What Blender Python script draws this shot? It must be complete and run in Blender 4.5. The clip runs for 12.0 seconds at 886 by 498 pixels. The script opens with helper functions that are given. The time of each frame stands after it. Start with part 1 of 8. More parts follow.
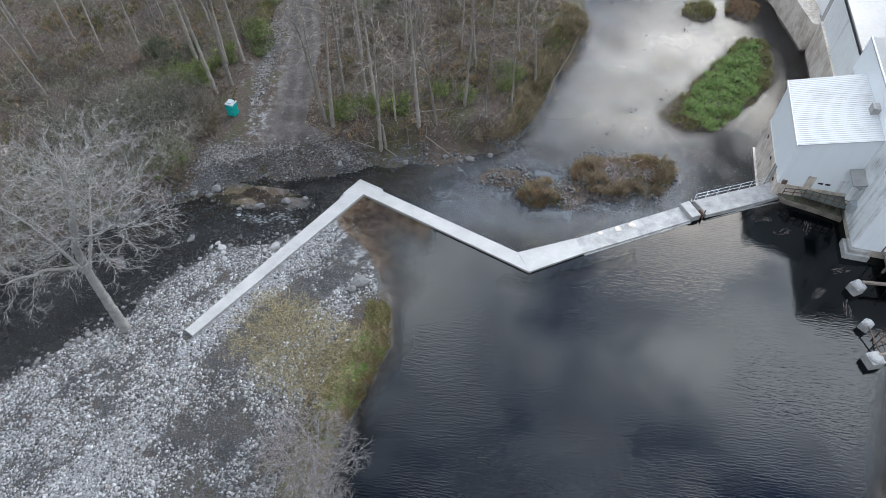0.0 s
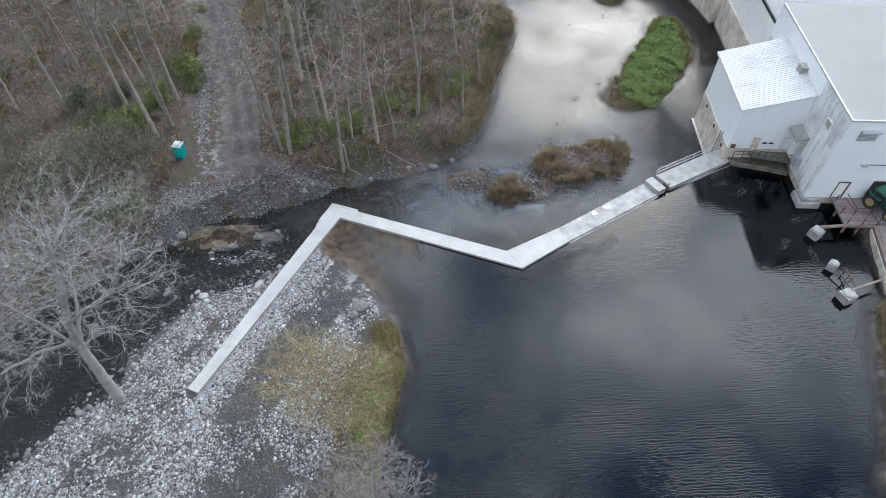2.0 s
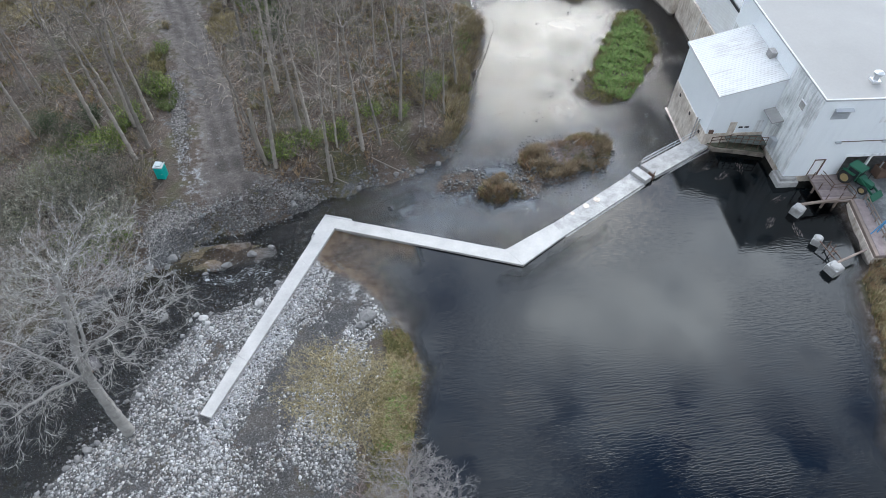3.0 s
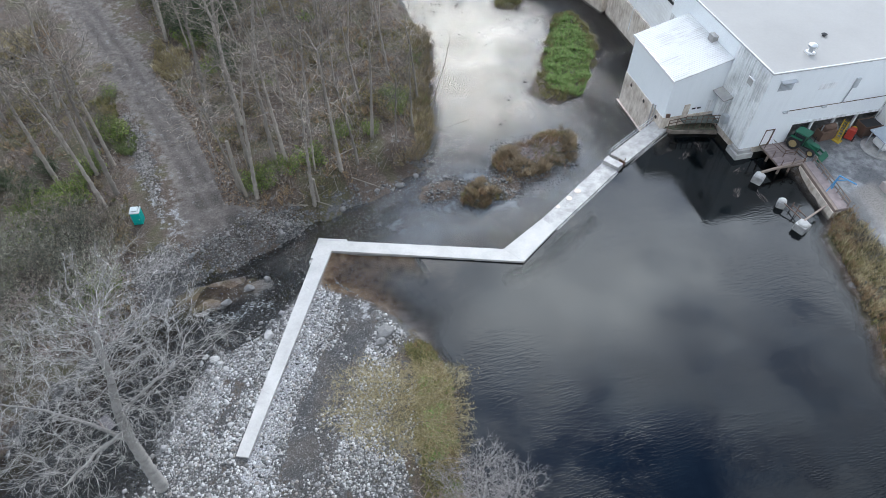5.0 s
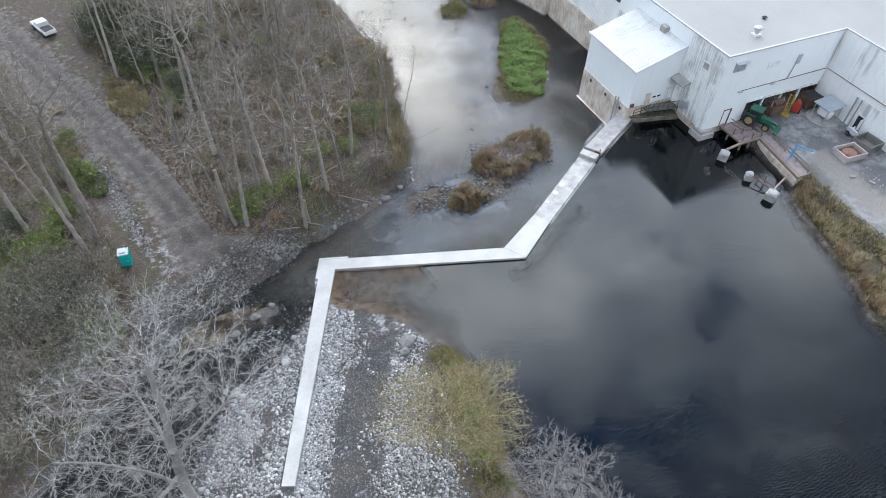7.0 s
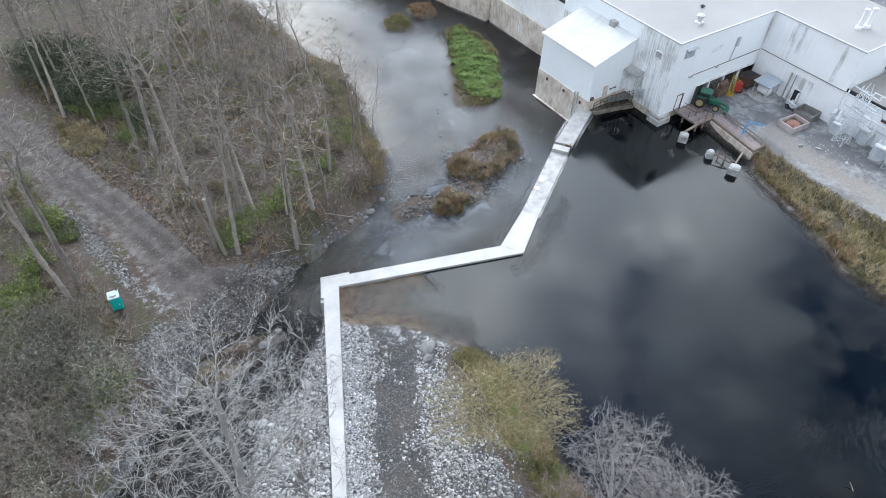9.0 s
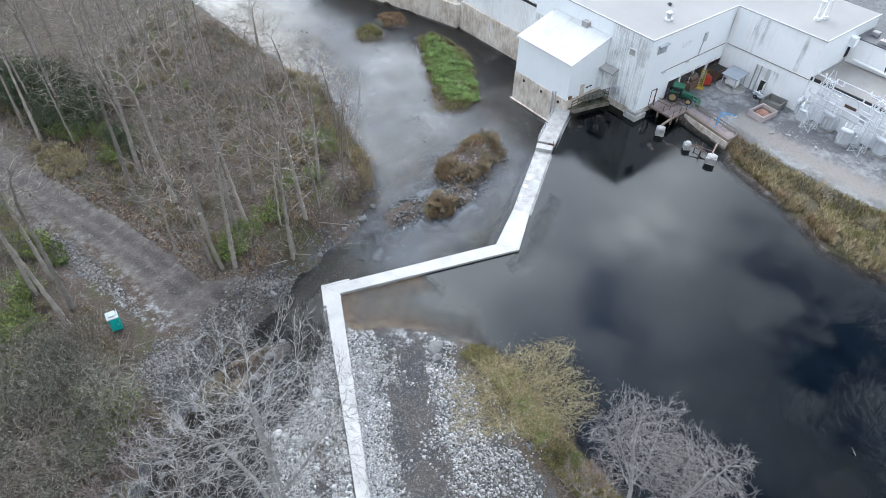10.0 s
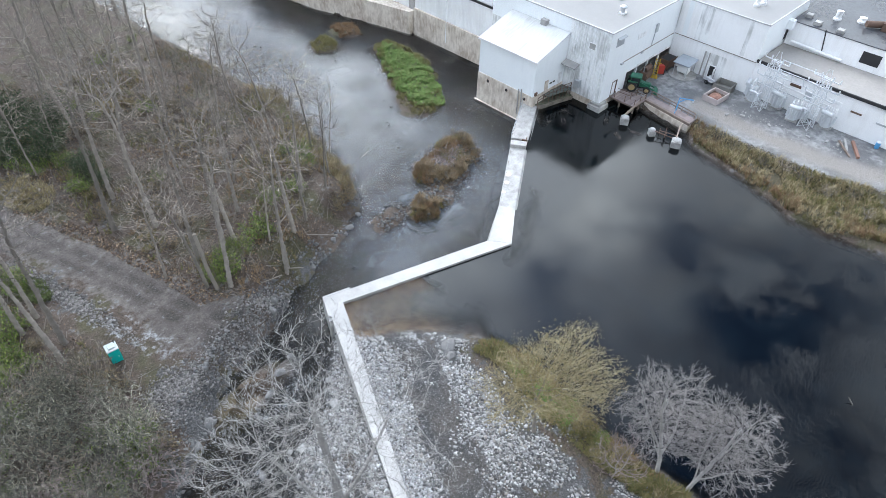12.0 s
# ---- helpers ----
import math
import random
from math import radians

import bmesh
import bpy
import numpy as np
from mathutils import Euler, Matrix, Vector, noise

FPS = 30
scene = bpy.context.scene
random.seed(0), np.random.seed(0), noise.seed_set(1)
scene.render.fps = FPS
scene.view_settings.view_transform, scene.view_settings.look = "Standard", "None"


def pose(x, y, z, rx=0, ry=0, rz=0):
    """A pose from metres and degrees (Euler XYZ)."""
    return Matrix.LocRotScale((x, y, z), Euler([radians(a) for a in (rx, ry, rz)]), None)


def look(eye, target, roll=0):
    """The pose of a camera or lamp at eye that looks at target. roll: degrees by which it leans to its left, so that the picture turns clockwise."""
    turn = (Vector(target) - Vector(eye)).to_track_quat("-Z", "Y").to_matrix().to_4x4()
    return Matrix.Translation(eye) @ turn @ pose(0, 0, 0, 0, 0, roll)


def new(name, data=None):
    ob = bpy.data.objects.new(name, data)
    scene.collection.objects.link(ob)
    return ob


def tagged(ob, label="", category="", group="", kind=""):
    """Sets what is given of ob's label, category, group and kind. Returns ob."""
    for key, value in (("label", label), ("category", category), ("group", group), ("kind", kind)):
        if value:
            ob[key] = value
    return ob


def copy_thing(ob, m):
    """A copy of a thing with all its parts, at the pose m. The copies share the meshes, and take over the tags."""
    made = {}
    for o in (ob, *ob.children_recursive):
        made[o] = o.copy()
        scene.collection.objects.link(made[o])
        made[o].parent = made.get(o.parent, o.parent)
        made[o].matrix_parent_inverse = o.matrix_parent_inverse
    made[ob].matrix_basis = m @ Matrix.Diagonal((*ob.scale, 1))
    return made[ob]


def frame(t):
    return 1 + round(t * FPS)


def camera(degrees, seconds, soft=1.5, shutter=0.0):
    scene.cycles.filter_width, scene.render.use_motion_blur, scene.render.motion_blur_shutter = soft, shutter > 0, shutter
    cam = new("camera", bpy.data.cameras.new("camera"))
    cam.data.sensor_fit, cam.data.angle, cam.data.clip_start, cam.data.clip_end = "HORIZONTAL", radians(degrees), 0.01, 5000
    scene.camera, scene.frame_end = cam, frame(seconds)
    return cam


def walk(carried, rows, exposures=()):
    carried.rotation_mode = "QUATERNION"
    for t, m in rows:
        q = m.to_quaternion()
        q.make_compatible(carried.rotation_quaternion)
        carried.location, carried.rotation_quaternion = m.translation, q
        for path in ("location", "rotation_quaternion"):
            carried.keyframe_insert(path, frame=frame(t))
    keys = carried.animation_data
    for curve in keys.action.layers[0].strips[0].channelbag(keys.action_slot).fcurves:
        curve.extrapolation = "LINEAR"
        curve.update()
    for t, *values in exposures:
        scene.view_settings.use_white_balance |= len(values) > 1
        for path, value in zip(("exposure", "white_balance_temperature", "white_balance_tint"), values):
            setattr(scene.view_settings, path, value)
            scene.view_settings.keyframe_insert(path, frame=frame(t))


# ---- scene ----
cam = camera(69.1, 12.0, soft=0.55)
PATH = [
    (0, (0.506, -0.439, 53.057), (0.511, 0.811, 51.496), 0.4),
    (0.5, (-1.102, -0.642, 53.174), (-1.041, 0.61, 51.616), 0.2),
    (1, (-3.108, -0.29, 53.355), (-2.974, 0.958, 51.797), 0.2),
    (1.5, (-5.394, 0.376, 53.438), (-5.185, 1.615, 51.882), 0.5),
    (2, (-7.519, 0.837, 53.209), (-7.242, 2.072, 51.66), 0.8),
    (2.5, (-9.755, 1.342, 53.035), (-9.41, 2.568, 51.492), 1.1),
    (3, (-11.971, 1.988, 53.081), (-11.56, 3.197, 51.541), 1.3),
    (5, (-20.029, 3.964, 52.916), (-19.384, 5.118, 51.415), 1.6),
    (5.5, (-21.999, 4.322, 52.772), (-21.3, 5.46, 51.283), 1.7),
    (6, (-23.969, 5.202, 52.65), (-23.223, 6.322, 51.17), 1.8),
    (6.5, (-25.652, 6.171, 52.515), (-24.856, 7.266, 51.043), 1.9),
    (7, (-27.263, 7.134, 52.491), (-26.418, 8.203, 51.027), 1.7),
    (8.8, (-33.409, 11.366, 51.898), (-32.386, 12.318, 50.468), 2.0),
    (9, (-34.144, 11.766, 51.866), (-33.103, 12.704, 50.44), 2.0),
    (9.5, (-35.816, 12.672, 51.701), (-34.729, 13.578, 50.288), 1.9),
    (10, (-37.516, 13.689, 51.546), (-36.384, 14.56, 50.146), 1.8),
    (10.5, (-39.173, 14.765, 51.488), (-37.998, 15.596, 50.098), 1.9),
    (11, (-40.62, 15.495, 51.293), (-39.4, 16.282, 49.917), 1.6),
    (11.5, (-41.484, 16.612, 51.328), (-40.242, 17.365, 49.953), 1.7),
    (12, (-42.053, 18.131, 51.222), (-40.799, 18.86, 49.846), 1.8),
]
EXPOSURES = [(0.0, 0.18), (3.0, 0.27), (6.0, 0.38), (9.0, 0.53), (12.0, 0.58)]
walk(cam, [(t, look(eye, target, roll)) for t, eye, target, roll in PATH], EXPOSURES)

# ---- light: a bright broken overcast, the sun veiled behind the cloud ----
SUN_AZ, SUN_EL = radians(28), radians(37)
sun_dir = Vector((math.sin(SUN_AZ) * math.cos(SUN_EL), math.cos(SUN_AZ) * math.cos(SUN_EL), math.sin(SUN_EL)))
sun_data = bpy.data.lights.new("sun", "SUN")
sun_data.energy, sun_data.angle, sun_data.color = 1.15, radians(22), (1.0, 0.945, 0.83)
sun = new("sun", sun_data)
sun.matrix_world = look((0, 0, 200), Vector((0, 0, 200)) - sun_dir)

world = bpy.data.worlds.new("sky")
scene.world = world
world.use_nodes = True
wt = world.node_tree
wt.nodes.clear()


def wnode(kind, **values):
    n = wt.nodes.new(kind)
    for key, value in values.items():
        n.inputs[key].default_value = value
    return n


w_out = wnode("ShaderNodeOutputWorld")
w_bg = wnode("ShaderNodeBackground", Strength=0.1)
w_sky = wt.nodes.new("ShaderNodeTexSky")
w_sky.sky_type, w_sky.sun_disc, w_sky.sun_elevation, w_sky.sun_rotation = "NISHITA", False, SUN_EL, SUN_AZ
w_co = wnode("ShaderNodeTexCoord")
w_sep = wnode("ShaderNodeSeparateXYZ")
w_max = wt.nodes.new("ShaderNodeMath")
w_max.operation = "MAXIMUM"
w_max.inputs[1].default_value = 0.12
w_div = wt.nodes.new("ShaderNodeVectorMath")
w_div.operation = "DIVIDE"
w_com = wnode("ShaderNodeCombineXYZ")
w_noise = wnode("ShaderNodeTexNoise", Scale=1.8, Detail=6.0, Roughness=0.56, Distortion=0.0)
w_map = wnode("ShaderNodeMapping", Location=(-82.336, -85.129, 51.042))
w_ramp = wnode("ShaderNodeValToRGB")
w_ramp.color_ramp.elements[0].position, w_ramp.color_ramp.elements[0].color = 0.402, (0.46, 1.06, 2.7, 1)
w_ramp.color_ramp.elements[1].position, w_ramp.color_ramp.elements[1].color = 0.616, (16.4, 17.9, 19.1, 1)
w_mix = wnode("ShaderNodeMix")
w_mix.data_type = "RGBA"
w_mix.inputs["Factor"].default_value = 0.93
# a veil of glow round the hidden sun
w_dot = wt.nodes.new("ShaderNodeVectorMath")
w_dot.operation = "DOT_PRODUCT"
w_dot.inputs[1].default_value = sun_dir
w_pow = wt.nodes.new("ShaderNodeMapRange")
w_pow.interpolation_type = "SMOOTHERSTEP"
w_pow.inputs["From Min"].default_value, w_pow.inputs["From Max"].default_value = 0.544, 1.0
w_pow.inputs["To Min"].default_value, w_pow.inputs["To Max"].default_value = 1.33, 4.65
w_scale = wt.nodes.new("ShaderNodeVectorMath")
w_scale.operation = "SCALE"
# an overcast sky is dimmer towards the horizon
w_low = wt.nodes.new("ShaderNodeMapRange")
w_low.interpolation_type = "SMOOTHSTEP"
w_low.inputs["From Min"].default_value, w_low.inputs["From Max"].default_value = 0.1, 0.6
w_low.inputs["To Min"].default_value, w_low.inputs["To Max"].default_value = 0.4, 1.0
w_both = wt.nodes.new("ShaderNodeMath")
w_both.operation = "MULTIPLY"
link = wt.links.new
link(w_co.outputs["Generated"], w_sep.inputs[0])
link(w_sep.outputs["Z"], w_max.inputs[0])
for axis in "XYZ":
    link(w_max.outputs[0], w_com.inputs[axis])
link(w_co.outputs["Generated"], w_div.inputs[0])
link(w_com.outputs[0], w_div.inputs[1])
link(w_div.outputs[0], w_map.inputs["Vector"])
link(w_map.outputs[0], w_noise.inputs["Vector"])
link(w_noise.outputs[0], w_ramp.inputs[0])
link(w_sky.outputs[0], w_mix.inputs["A"])
link(w_ramp.outputs[0], w_mix.inputs["B"])
link(w_co.outputs["Generated"], w_dot.inputs[0])
link(w_dot.outputs["Value"], w_pow.inputs["Value"])
link(w_mix.outputs["Result"], w_scale.inputs[0])
link(w_sep.outputs["Z"], w_low.inputs["Value"])
link(w_pow.outputs[0], w_both.inputs[0])
link(w_low.outputs[0], w_both.inputs[1])
link(w_both.outputs[0], w_scale.inputs["Scale"])
link(w_scale.outputs[0], w_bg.inputs[0])
link(w_bg.outputs[0], w_out.inputs[0])

# ---- helpers for meshes ----
class G:
    """Gathers the faces of one mesh."""

    def __init__(self):
        self.v, self.f = [], []

    def add(self, verts, faces):
        n = len(self.v)
        self.v.extend(tuple(p) for p in verts)
        self.f.extend(tuple(i + n for i in f) for f in faces)
        return self

    def box(self, x0, x1, y0, y1, z0, z1, m=None):
        pts = [Vector((x, y, z)) for z in (z0, z1) for x, y in ((x0, y0), (x1, y0), (x1, y1), (x0, y1))]
        if m is not None:
            pts = [m @ p for p in pts]
        return self.add(pts, [(3, 2, 1, 0), (4, 5, 6, 7), (0, 1, 5, 4), (1, 2, 6, 5), (2, 3, 7, 6), (3, 0, 4, 7)])

    def prism(self, poly, z0, z1, m=None):
        """poly: counter-clockwise; z0, z1: numbers or functions of (x, y)."""
        n = len(poly)
        low = [Vector((x, y, z0(x, y) if callable(z0) else z0)) for x, y in poly]
        top = [Vector((x, y, z1(x, y) if callable(z1) else z1)) for x, y in poly]
        pts = low + top
        if m is not None:
            pts = [m @ p for p in pts]
        return self.add(pts, [tuple(reversed(range(n))), tuple(range(n, 2 * n))] + [(i, (i + 1) % n, n + (i + 1) % n, n + i) for i in range(n)])

    def tube(self, p0, p1, r0, r1=None, n=8, caps=True):
        p0, p1 = Vector(p0), Vector(p1)
        r1 = r0 if r1 is None else r1
        d = (p1 - p0).normalized()
        a = d.orthogonal().normalized()
        b = d.cross(a)
        ring = [a * math.cos(2 * math.pi * i / n) + b * math.sin(2 * math.pi * i / n) for i in range(n)]
        faces = [(i, (i + 1) % n, n + (i + 1) % n, n + i) for i in range(n)]
        if caps:
            faces += [tuple(reversed(range(n))), tuple(range(n, 2 * n))]
        return self.add([p0 + r * r0 for r in ring] + [p1 + r * r1 for r in ring], faces)

    def bar(self, p0, p1, w, h=None):
        """A square bar from p0 to p1."""
        p0, p1 = Vector(p0), Vector(p1)
        h = w if h is None else h
        d = (p1 - p0).normalized()
        side = d.cross(Vector((0, 0, 1)))
        side = side.normalized() if side.length > 0.01 else Vector((1, 0, 0))
        up = side.cross(d)
        ring = [side * sx * w / 2 + up * sy * h / 2 for sx, sy in ((-1, -1), (1, -1), (1, 1), (-1, 1))]
        return self.add([p0 + r for r in ring] + [p1 + r for r in ring],
                        [(0, 1, 5, 4), (1, 2, 6, 5), (2, 3, 7, 6), (3, 0, 4, 7), (3, 2, 1, 0), (4, 5, 6, 7)])

    def lathe(self, profile, n=16, m=None, centre=(0, 0)):
        """profile: (radius, z) from below to above."""
        pts = []
        for r, z in profile:
            for i in range(n):
                p = Vector((centre[0] + r * math.cos(2 * math.pi * i / n), centre[1] + r * math.sin(2 * math.pi * i / n), z))
                pts.append(m @ p if m is not None else p)
        k = len(profile)
        faces = [(j * n + i, j * n + (i + 1) % n, (j + 1) * n + (i + 1) % n, (j + 1) * n + i) for j in range(k - 1) for i in range(n)]
        faces += [tuple(reversed(range(n))), tuple(range((k - 1) * n, k * n))]
        return self.add(pts, faces)

    def mesh(self, name, material, smooth=False):
        me = bpy.data.meshes.new(name)
        me.from_pydata(self.v, [], self.f)
        me.materials.append(material)
        if smooth:
            me.shade_smooth()
        return me


def part(name, g, material, parent=None, label="", bevel=0.0, smooth=False, at=None):
    ob = new(name, g.mesh(name, material, smooth))
    if parent is not None:
        ob.parent = parent
    if at is not None:
        ob.matrix_basis = at
    if label:
        ob["label"] = label
    if bevel:
        mod = ob.modifiers.new("bevel", "BEVEL")
        mod.width, mod.segments, mod.limit_method = bevel, 2, "ANGLE"
    return ob


def thing(name, m, label, category, group="", kind=""):
    ob = new(name)
    ob.empty_display_size = 0.3
    ob.matrix_basis = m
    return tagged(ob, label, category, group, kind)


def tubes(p0, p1, r0, r1, sides):
    """Vertices and faces of many thin tubes at once."""
    p0, p1, r0, r1 = (np.asarray(a, float) for a in (p0, p1, r0, r1))
    d = p1 - p0
    d /= np.maximum(np.linalg.norm(d, axis=1, keepdims=True), 1e-9)
    ref = np.where(np.abs(d[:, 2:3]) < 0.8, [[0.0, 0.0, 1.0]], [[1.0, 0.0, 0.0]])
    a = np.cross(d, ref)
    a /= np.linalg.norm(a, axis=1, keepdims=True)
    b = np.cross(d, a)
    ang = np.arange(sides) * 2 * np.pi / sides
    ring = a[:, None] * np.cos(ang)[None, :, None] + b[:, None] * np.sin(ang)[None, :, None]
    verts = np.concatenate([p0[:, None] + ring * r0[:, None, None], p1[:, None] + ring * r1[:, None, None]], axis=1).reshape(-1, 3)
    base = (np.arange(len(p0)) * 2 * sides)[:, None, None]
    i = np.arange(sides)
    quad = np.stack([i, (i + 1) % sides, sides + (i + 1) % sides, sides + i], axis=1)
    return verts, (base + quad[None]).reshape(-1, 4)


def fast_mesh(name, verts, faces, material, smooth=False):
    """A mesh from arrays of vertices and of faces with equal corners."""
    me = bpy.data.meshes.new(name)
    verts, faces = np.asarray(verts, np.float32), np.asarray(faces, np.int32)
    k = faces.shape[1]
    me.vertices.add(len(verts))
    me.vertices.foreach_set("co", verts.ravel())
    me.loops.add(faces.size)
    me.loops.foreach_set("vertex_index", faces.ravel())
    me.polygons.add(len(faces))
    me.polygons.foreach_set("loop_start", np.arange(len(faces), dtype=np.int32) * k)
    me.update(calc_edges=True)
    me.validate()
    me.materials.append(material)
    if smooth:
        me.shade_smooth()
    return me


# ---- materials ----
def shader(name):
    m = bpy.data.materials.new(name)
    m.use_nodes = True
    t = m.node_tree
    return m, t, t.nodes["Principled BSDF"]


def node(t, kind, inputs=None, **attrs):
    n = t.nodes.new(kind)
    for key, value in attrs.items():
        setattr(n, key, value)
    for key, value in (inputs or {}).items():
        if isinstance(value, bpy.types.NodeSocket):
            t.links.new(value, n.inputs[key])
        else:
            n.inputs[key].default_value = value
    return n


def ramp(t, fac, stops):
    n = t.nodes.new("ShaderNodeValToRGB")
    t.links.new(fac, n.inputs[0])
    e = n.color_ramp.elements
    while len(e) < len(stops):
        e.new(0.5)
    for el, (pos, col) in zip(e, stops):
        el.position, el.color = pos, (*col, 1) if len(col) == 3 else col
    return n.outputs[0]


def grey(v):
    return (v, v, v)


def mix(t, fac, a, b, mode="MIX"):
    n = t.nodes.new("ShaderNodeMix")
    n.data_type, n.blend_type = "RGBA", mode
    for key, value in (("Factor", fac), ("A", a), ("B", b)):
        if isinstance(value, bpy.types.NodeSocket):
            t.links.new(value, n.inputs[key])
        elif key == "Factor":
            n.inputs[key].default_value = value
        else:
            n.inputs[key].default_value = (*value, 1)
    return n.outputs["Result"]


def coords(t, obj=True):
    return node(t, "ShaderNodeTexCoord").outputs["Object"] if obj else node(t, "ShaderNodeNewGeometry").outputs["Position"]


def noise_tex(t, vec, scale, detail=4.0, rough=0.55, distort=0.0):
    return node(t, "ShaderNodeTexNoise", {"Vector": vec, "Scale": scale, "Detail": detail, "Roughness": rough, "Distortion": distort}).outputs[0]


def bump(t, bsdf, height, strength, distance):
    b = node(t, "ShaderNodeBump", {"Height": height, "Strength": strength, "Distance": distance})
    t.links.new(b.outputs[0], bsdf.inputs["Normal"])
    return b


def plain(name, colour, rough=0.6, metal=0.0, vary=0.25, big=0.6, small=9.0, relief=0.2, depth=0.01, per_object=0.0):
    """A surface with blotches, grain and fine relief at real size."""
    m, t, p = shader(name)
    co = coords(t, False)
    n1, n2 = noise_tex(t, co, big), noise_tex(t, co, small, 6.0, 0.65)
    dark, light = tuple(c * (1 - vary) for c in colour), tuple(min(1, c * (1 + vary)) for c in colour)
    col = ramp(t, n1, [(0.3, dark), (0.7, light)])
    col = mix(t, 0.35, col, ramp(t, n2, [(0.25, tuple(c * (1 - 1.6 * vary) if 1.6 * vary < 1 else 0.0 for c in colour)), (0.75, light)]))
    if per_object:
        info = node(t, "ShaderNodeObjectInfo").outputs["Random"]
        col = mix(t, 1.0, col, ramp(t, info, [(0, grey(1 - per_object)), (1, grey(1 + per_object))]), "MULTIPLY")
    t.links.new(col, p.inputs["Base Color"])
    r = node(t, "ShaderNodeMapRange", {"Value": n2, "To Min": max(0.02, rough - 0.12), "To Max": min(1, rough + 0.12)})
    t.links.new(r.outputs[0], p.inputs["Roughness"])
    p.inputs["Metallic"].default_value = metal
    bump(t, p, n2, relief, depth)
    return m


def island(name, colours, rough=0.85, grain=14.0, per_object=0.0):
    """Joined small pieces (stones, leaves, blades), each with a colour of its own."""
    m, t, p = shader(name)
    geo = node(t, "ShaderNodeNewGeometry")
    stops = [(i / max(1, len(colours) - 1), c) for i, c in enumerate(colours)]
    col = ramp(t, geo.outputs["Random Per Island"], stops)
    n = noise_tex(t, geo.outputs["Position"], grain, 3.0)
    col = mix(t, 1.0, col, ramp(t, n, [(0.3, grey(0.75)), (0.7, grey(1.2))]), "MULTIPLY")
    if per_object:
        info = node(t, "ShaderNodeObjectInfo").outputs["Random"]
        col = mix(t, 1.0, col, ramp(t, info, [(0, grey(1 - per_object)), (1, grey(1 + per_object))]), "MULTIPLY")
    t.links.new(col, p.inputs["Base Color"])
    p.inputs["Roughness"].default_value = rough
    return m


def streaked(name, colour, stain, rough=0.45, metal=0.0, amount=0.5, relief=0.1, squash=0.12, lo=0.22, hi=0.42, along=(1.6, 1.6)):
    """Painted metal or concrete with runs of dirt down its height, in the thing's own axes."""
    m, t, p = shader(name)
    co = coords(t)
    drawn = node(t, "ShaderNodeMapping", {"Vector": co, "Scale": (*along, squash)}).outputs[0]
    run = noise_tex(t, drawn, 1.4, 5.0, 0.6)
    blot = noise_tex(t, co, 0.35, 4.0)
    fine = noise_tex(t, co, 12.0, 5.0)
    fac = node(t, "ShaderNodeMath", {0: run, 1: blot}, operation="MULTIPLY").outputs[0]
    fac = ramp(t, fac, [(lo, grey(0)), (hi, grey(amount))])
    col = mix(t, fac, colour, stain)
    col = mix(t, 1.0, col, ramp(t, fine, [(0.3, grey(0.92)), (0.7, grey(1.05))]), "MULTIPLY")
    t.links.new(col, p.inputs["Base Color"])
    p.inputs["Roughness"].default_value, p.inputs["Metallic"].default_value = rough, metal
    bump(t, p, fine, relief, 0.01)
    return m


CONCRETE = plain("pale_concrete", (0.42, 0.407, 0.388), 0.75, vary=0.2, big=0.45, small=5.0, relief=0.15)
CONCRETE_GREY = plain("grey_concrete", (0.36, 0.35, 0.335), 0.85, vary=0.25, big=0.8, small=6.0, relief=0.3)
CONCRETE_OLD = plain("weathered_concrete", (0.37, 0.36, 0.345), 0.85, vary=0.4, big=0.9, small=6.0, relief=0.3)
CONCRETE_STAIN = streaked("stained_concrete", (0.74, 0.67, 0.585), (0.33, 0.25, 0.185), 0.85, amount=0.72, relief=0.4, squash=0.6, lo=0.16, hi=0.36)
CLAD = streaked("pale_blue_cladding", (0.89, 0.92, 0.93), (0.74, 0.77, 0.79), 0.4, amount=0.3)
CLAD_OLD = streaked("worn_white_cladding", (0.9, 0.91, 0.91), (0.36, 0.36, 0.35), 0.45, amount=0.75, lo=0.21, hi=0.38)
CLAD_WHITE = streaked("white_cladding", (0.92, 0.92, 0.92), (0.7, 0.68, 0.66), 0.45, amount=0.35)
ROOF_METAL = streaked("bright_roof_sheet", (0.55, 0.555, 0.555), (0.36, 0.345, 0.325), 0.6, amount=0.5, squash=1.0, along=(0.1, 2.6), lo=0.24, hi=0.36)
ROOF_FLAT = plain("grey_roof_membrane", (0.27, 0.264, 0.255), 0.7, vary=0.12, big=0.12, small=3.0, relief=0.1)
ROOF_DARK = plain("dark_wet_roof", (0.075, 0.078, 0.085), 0.22, vary=0.4, big=0.1, small=2.0, relief=0.1)
TRIM = plain("white_trim", (0.8, 0.8, 0.8), 0.5, vary=0.05)
EDGING = plain("grey_roof_edging", (0.5, 0.5, 0.5), 0.5, vary=0.2)
# near-black: own colour of black edging and caps, painted shade in openings
DARK = plain("black_and_painted_shade", (0.03, 0.03, 0.032), 0.8, vary=0.3)
STEEL = plain("galvanised_steel", (0.55, 0.57, 0.59), 0.45, 0.6, vary=0.15)
RUST = plain("rusty_steel", (0.15, 0.095, 0.07), 0.8, 0.2, vary=0.4, small=20)
WET_WOOD = plain("wet_drift_wood", (0.12, 0.1, 0.09), 0.7, vary=0.3, small=15)
WOOD = plain("weathered_wood", (0.26, 0.2, 0.165), 0.85, vary=0.3, small=15)

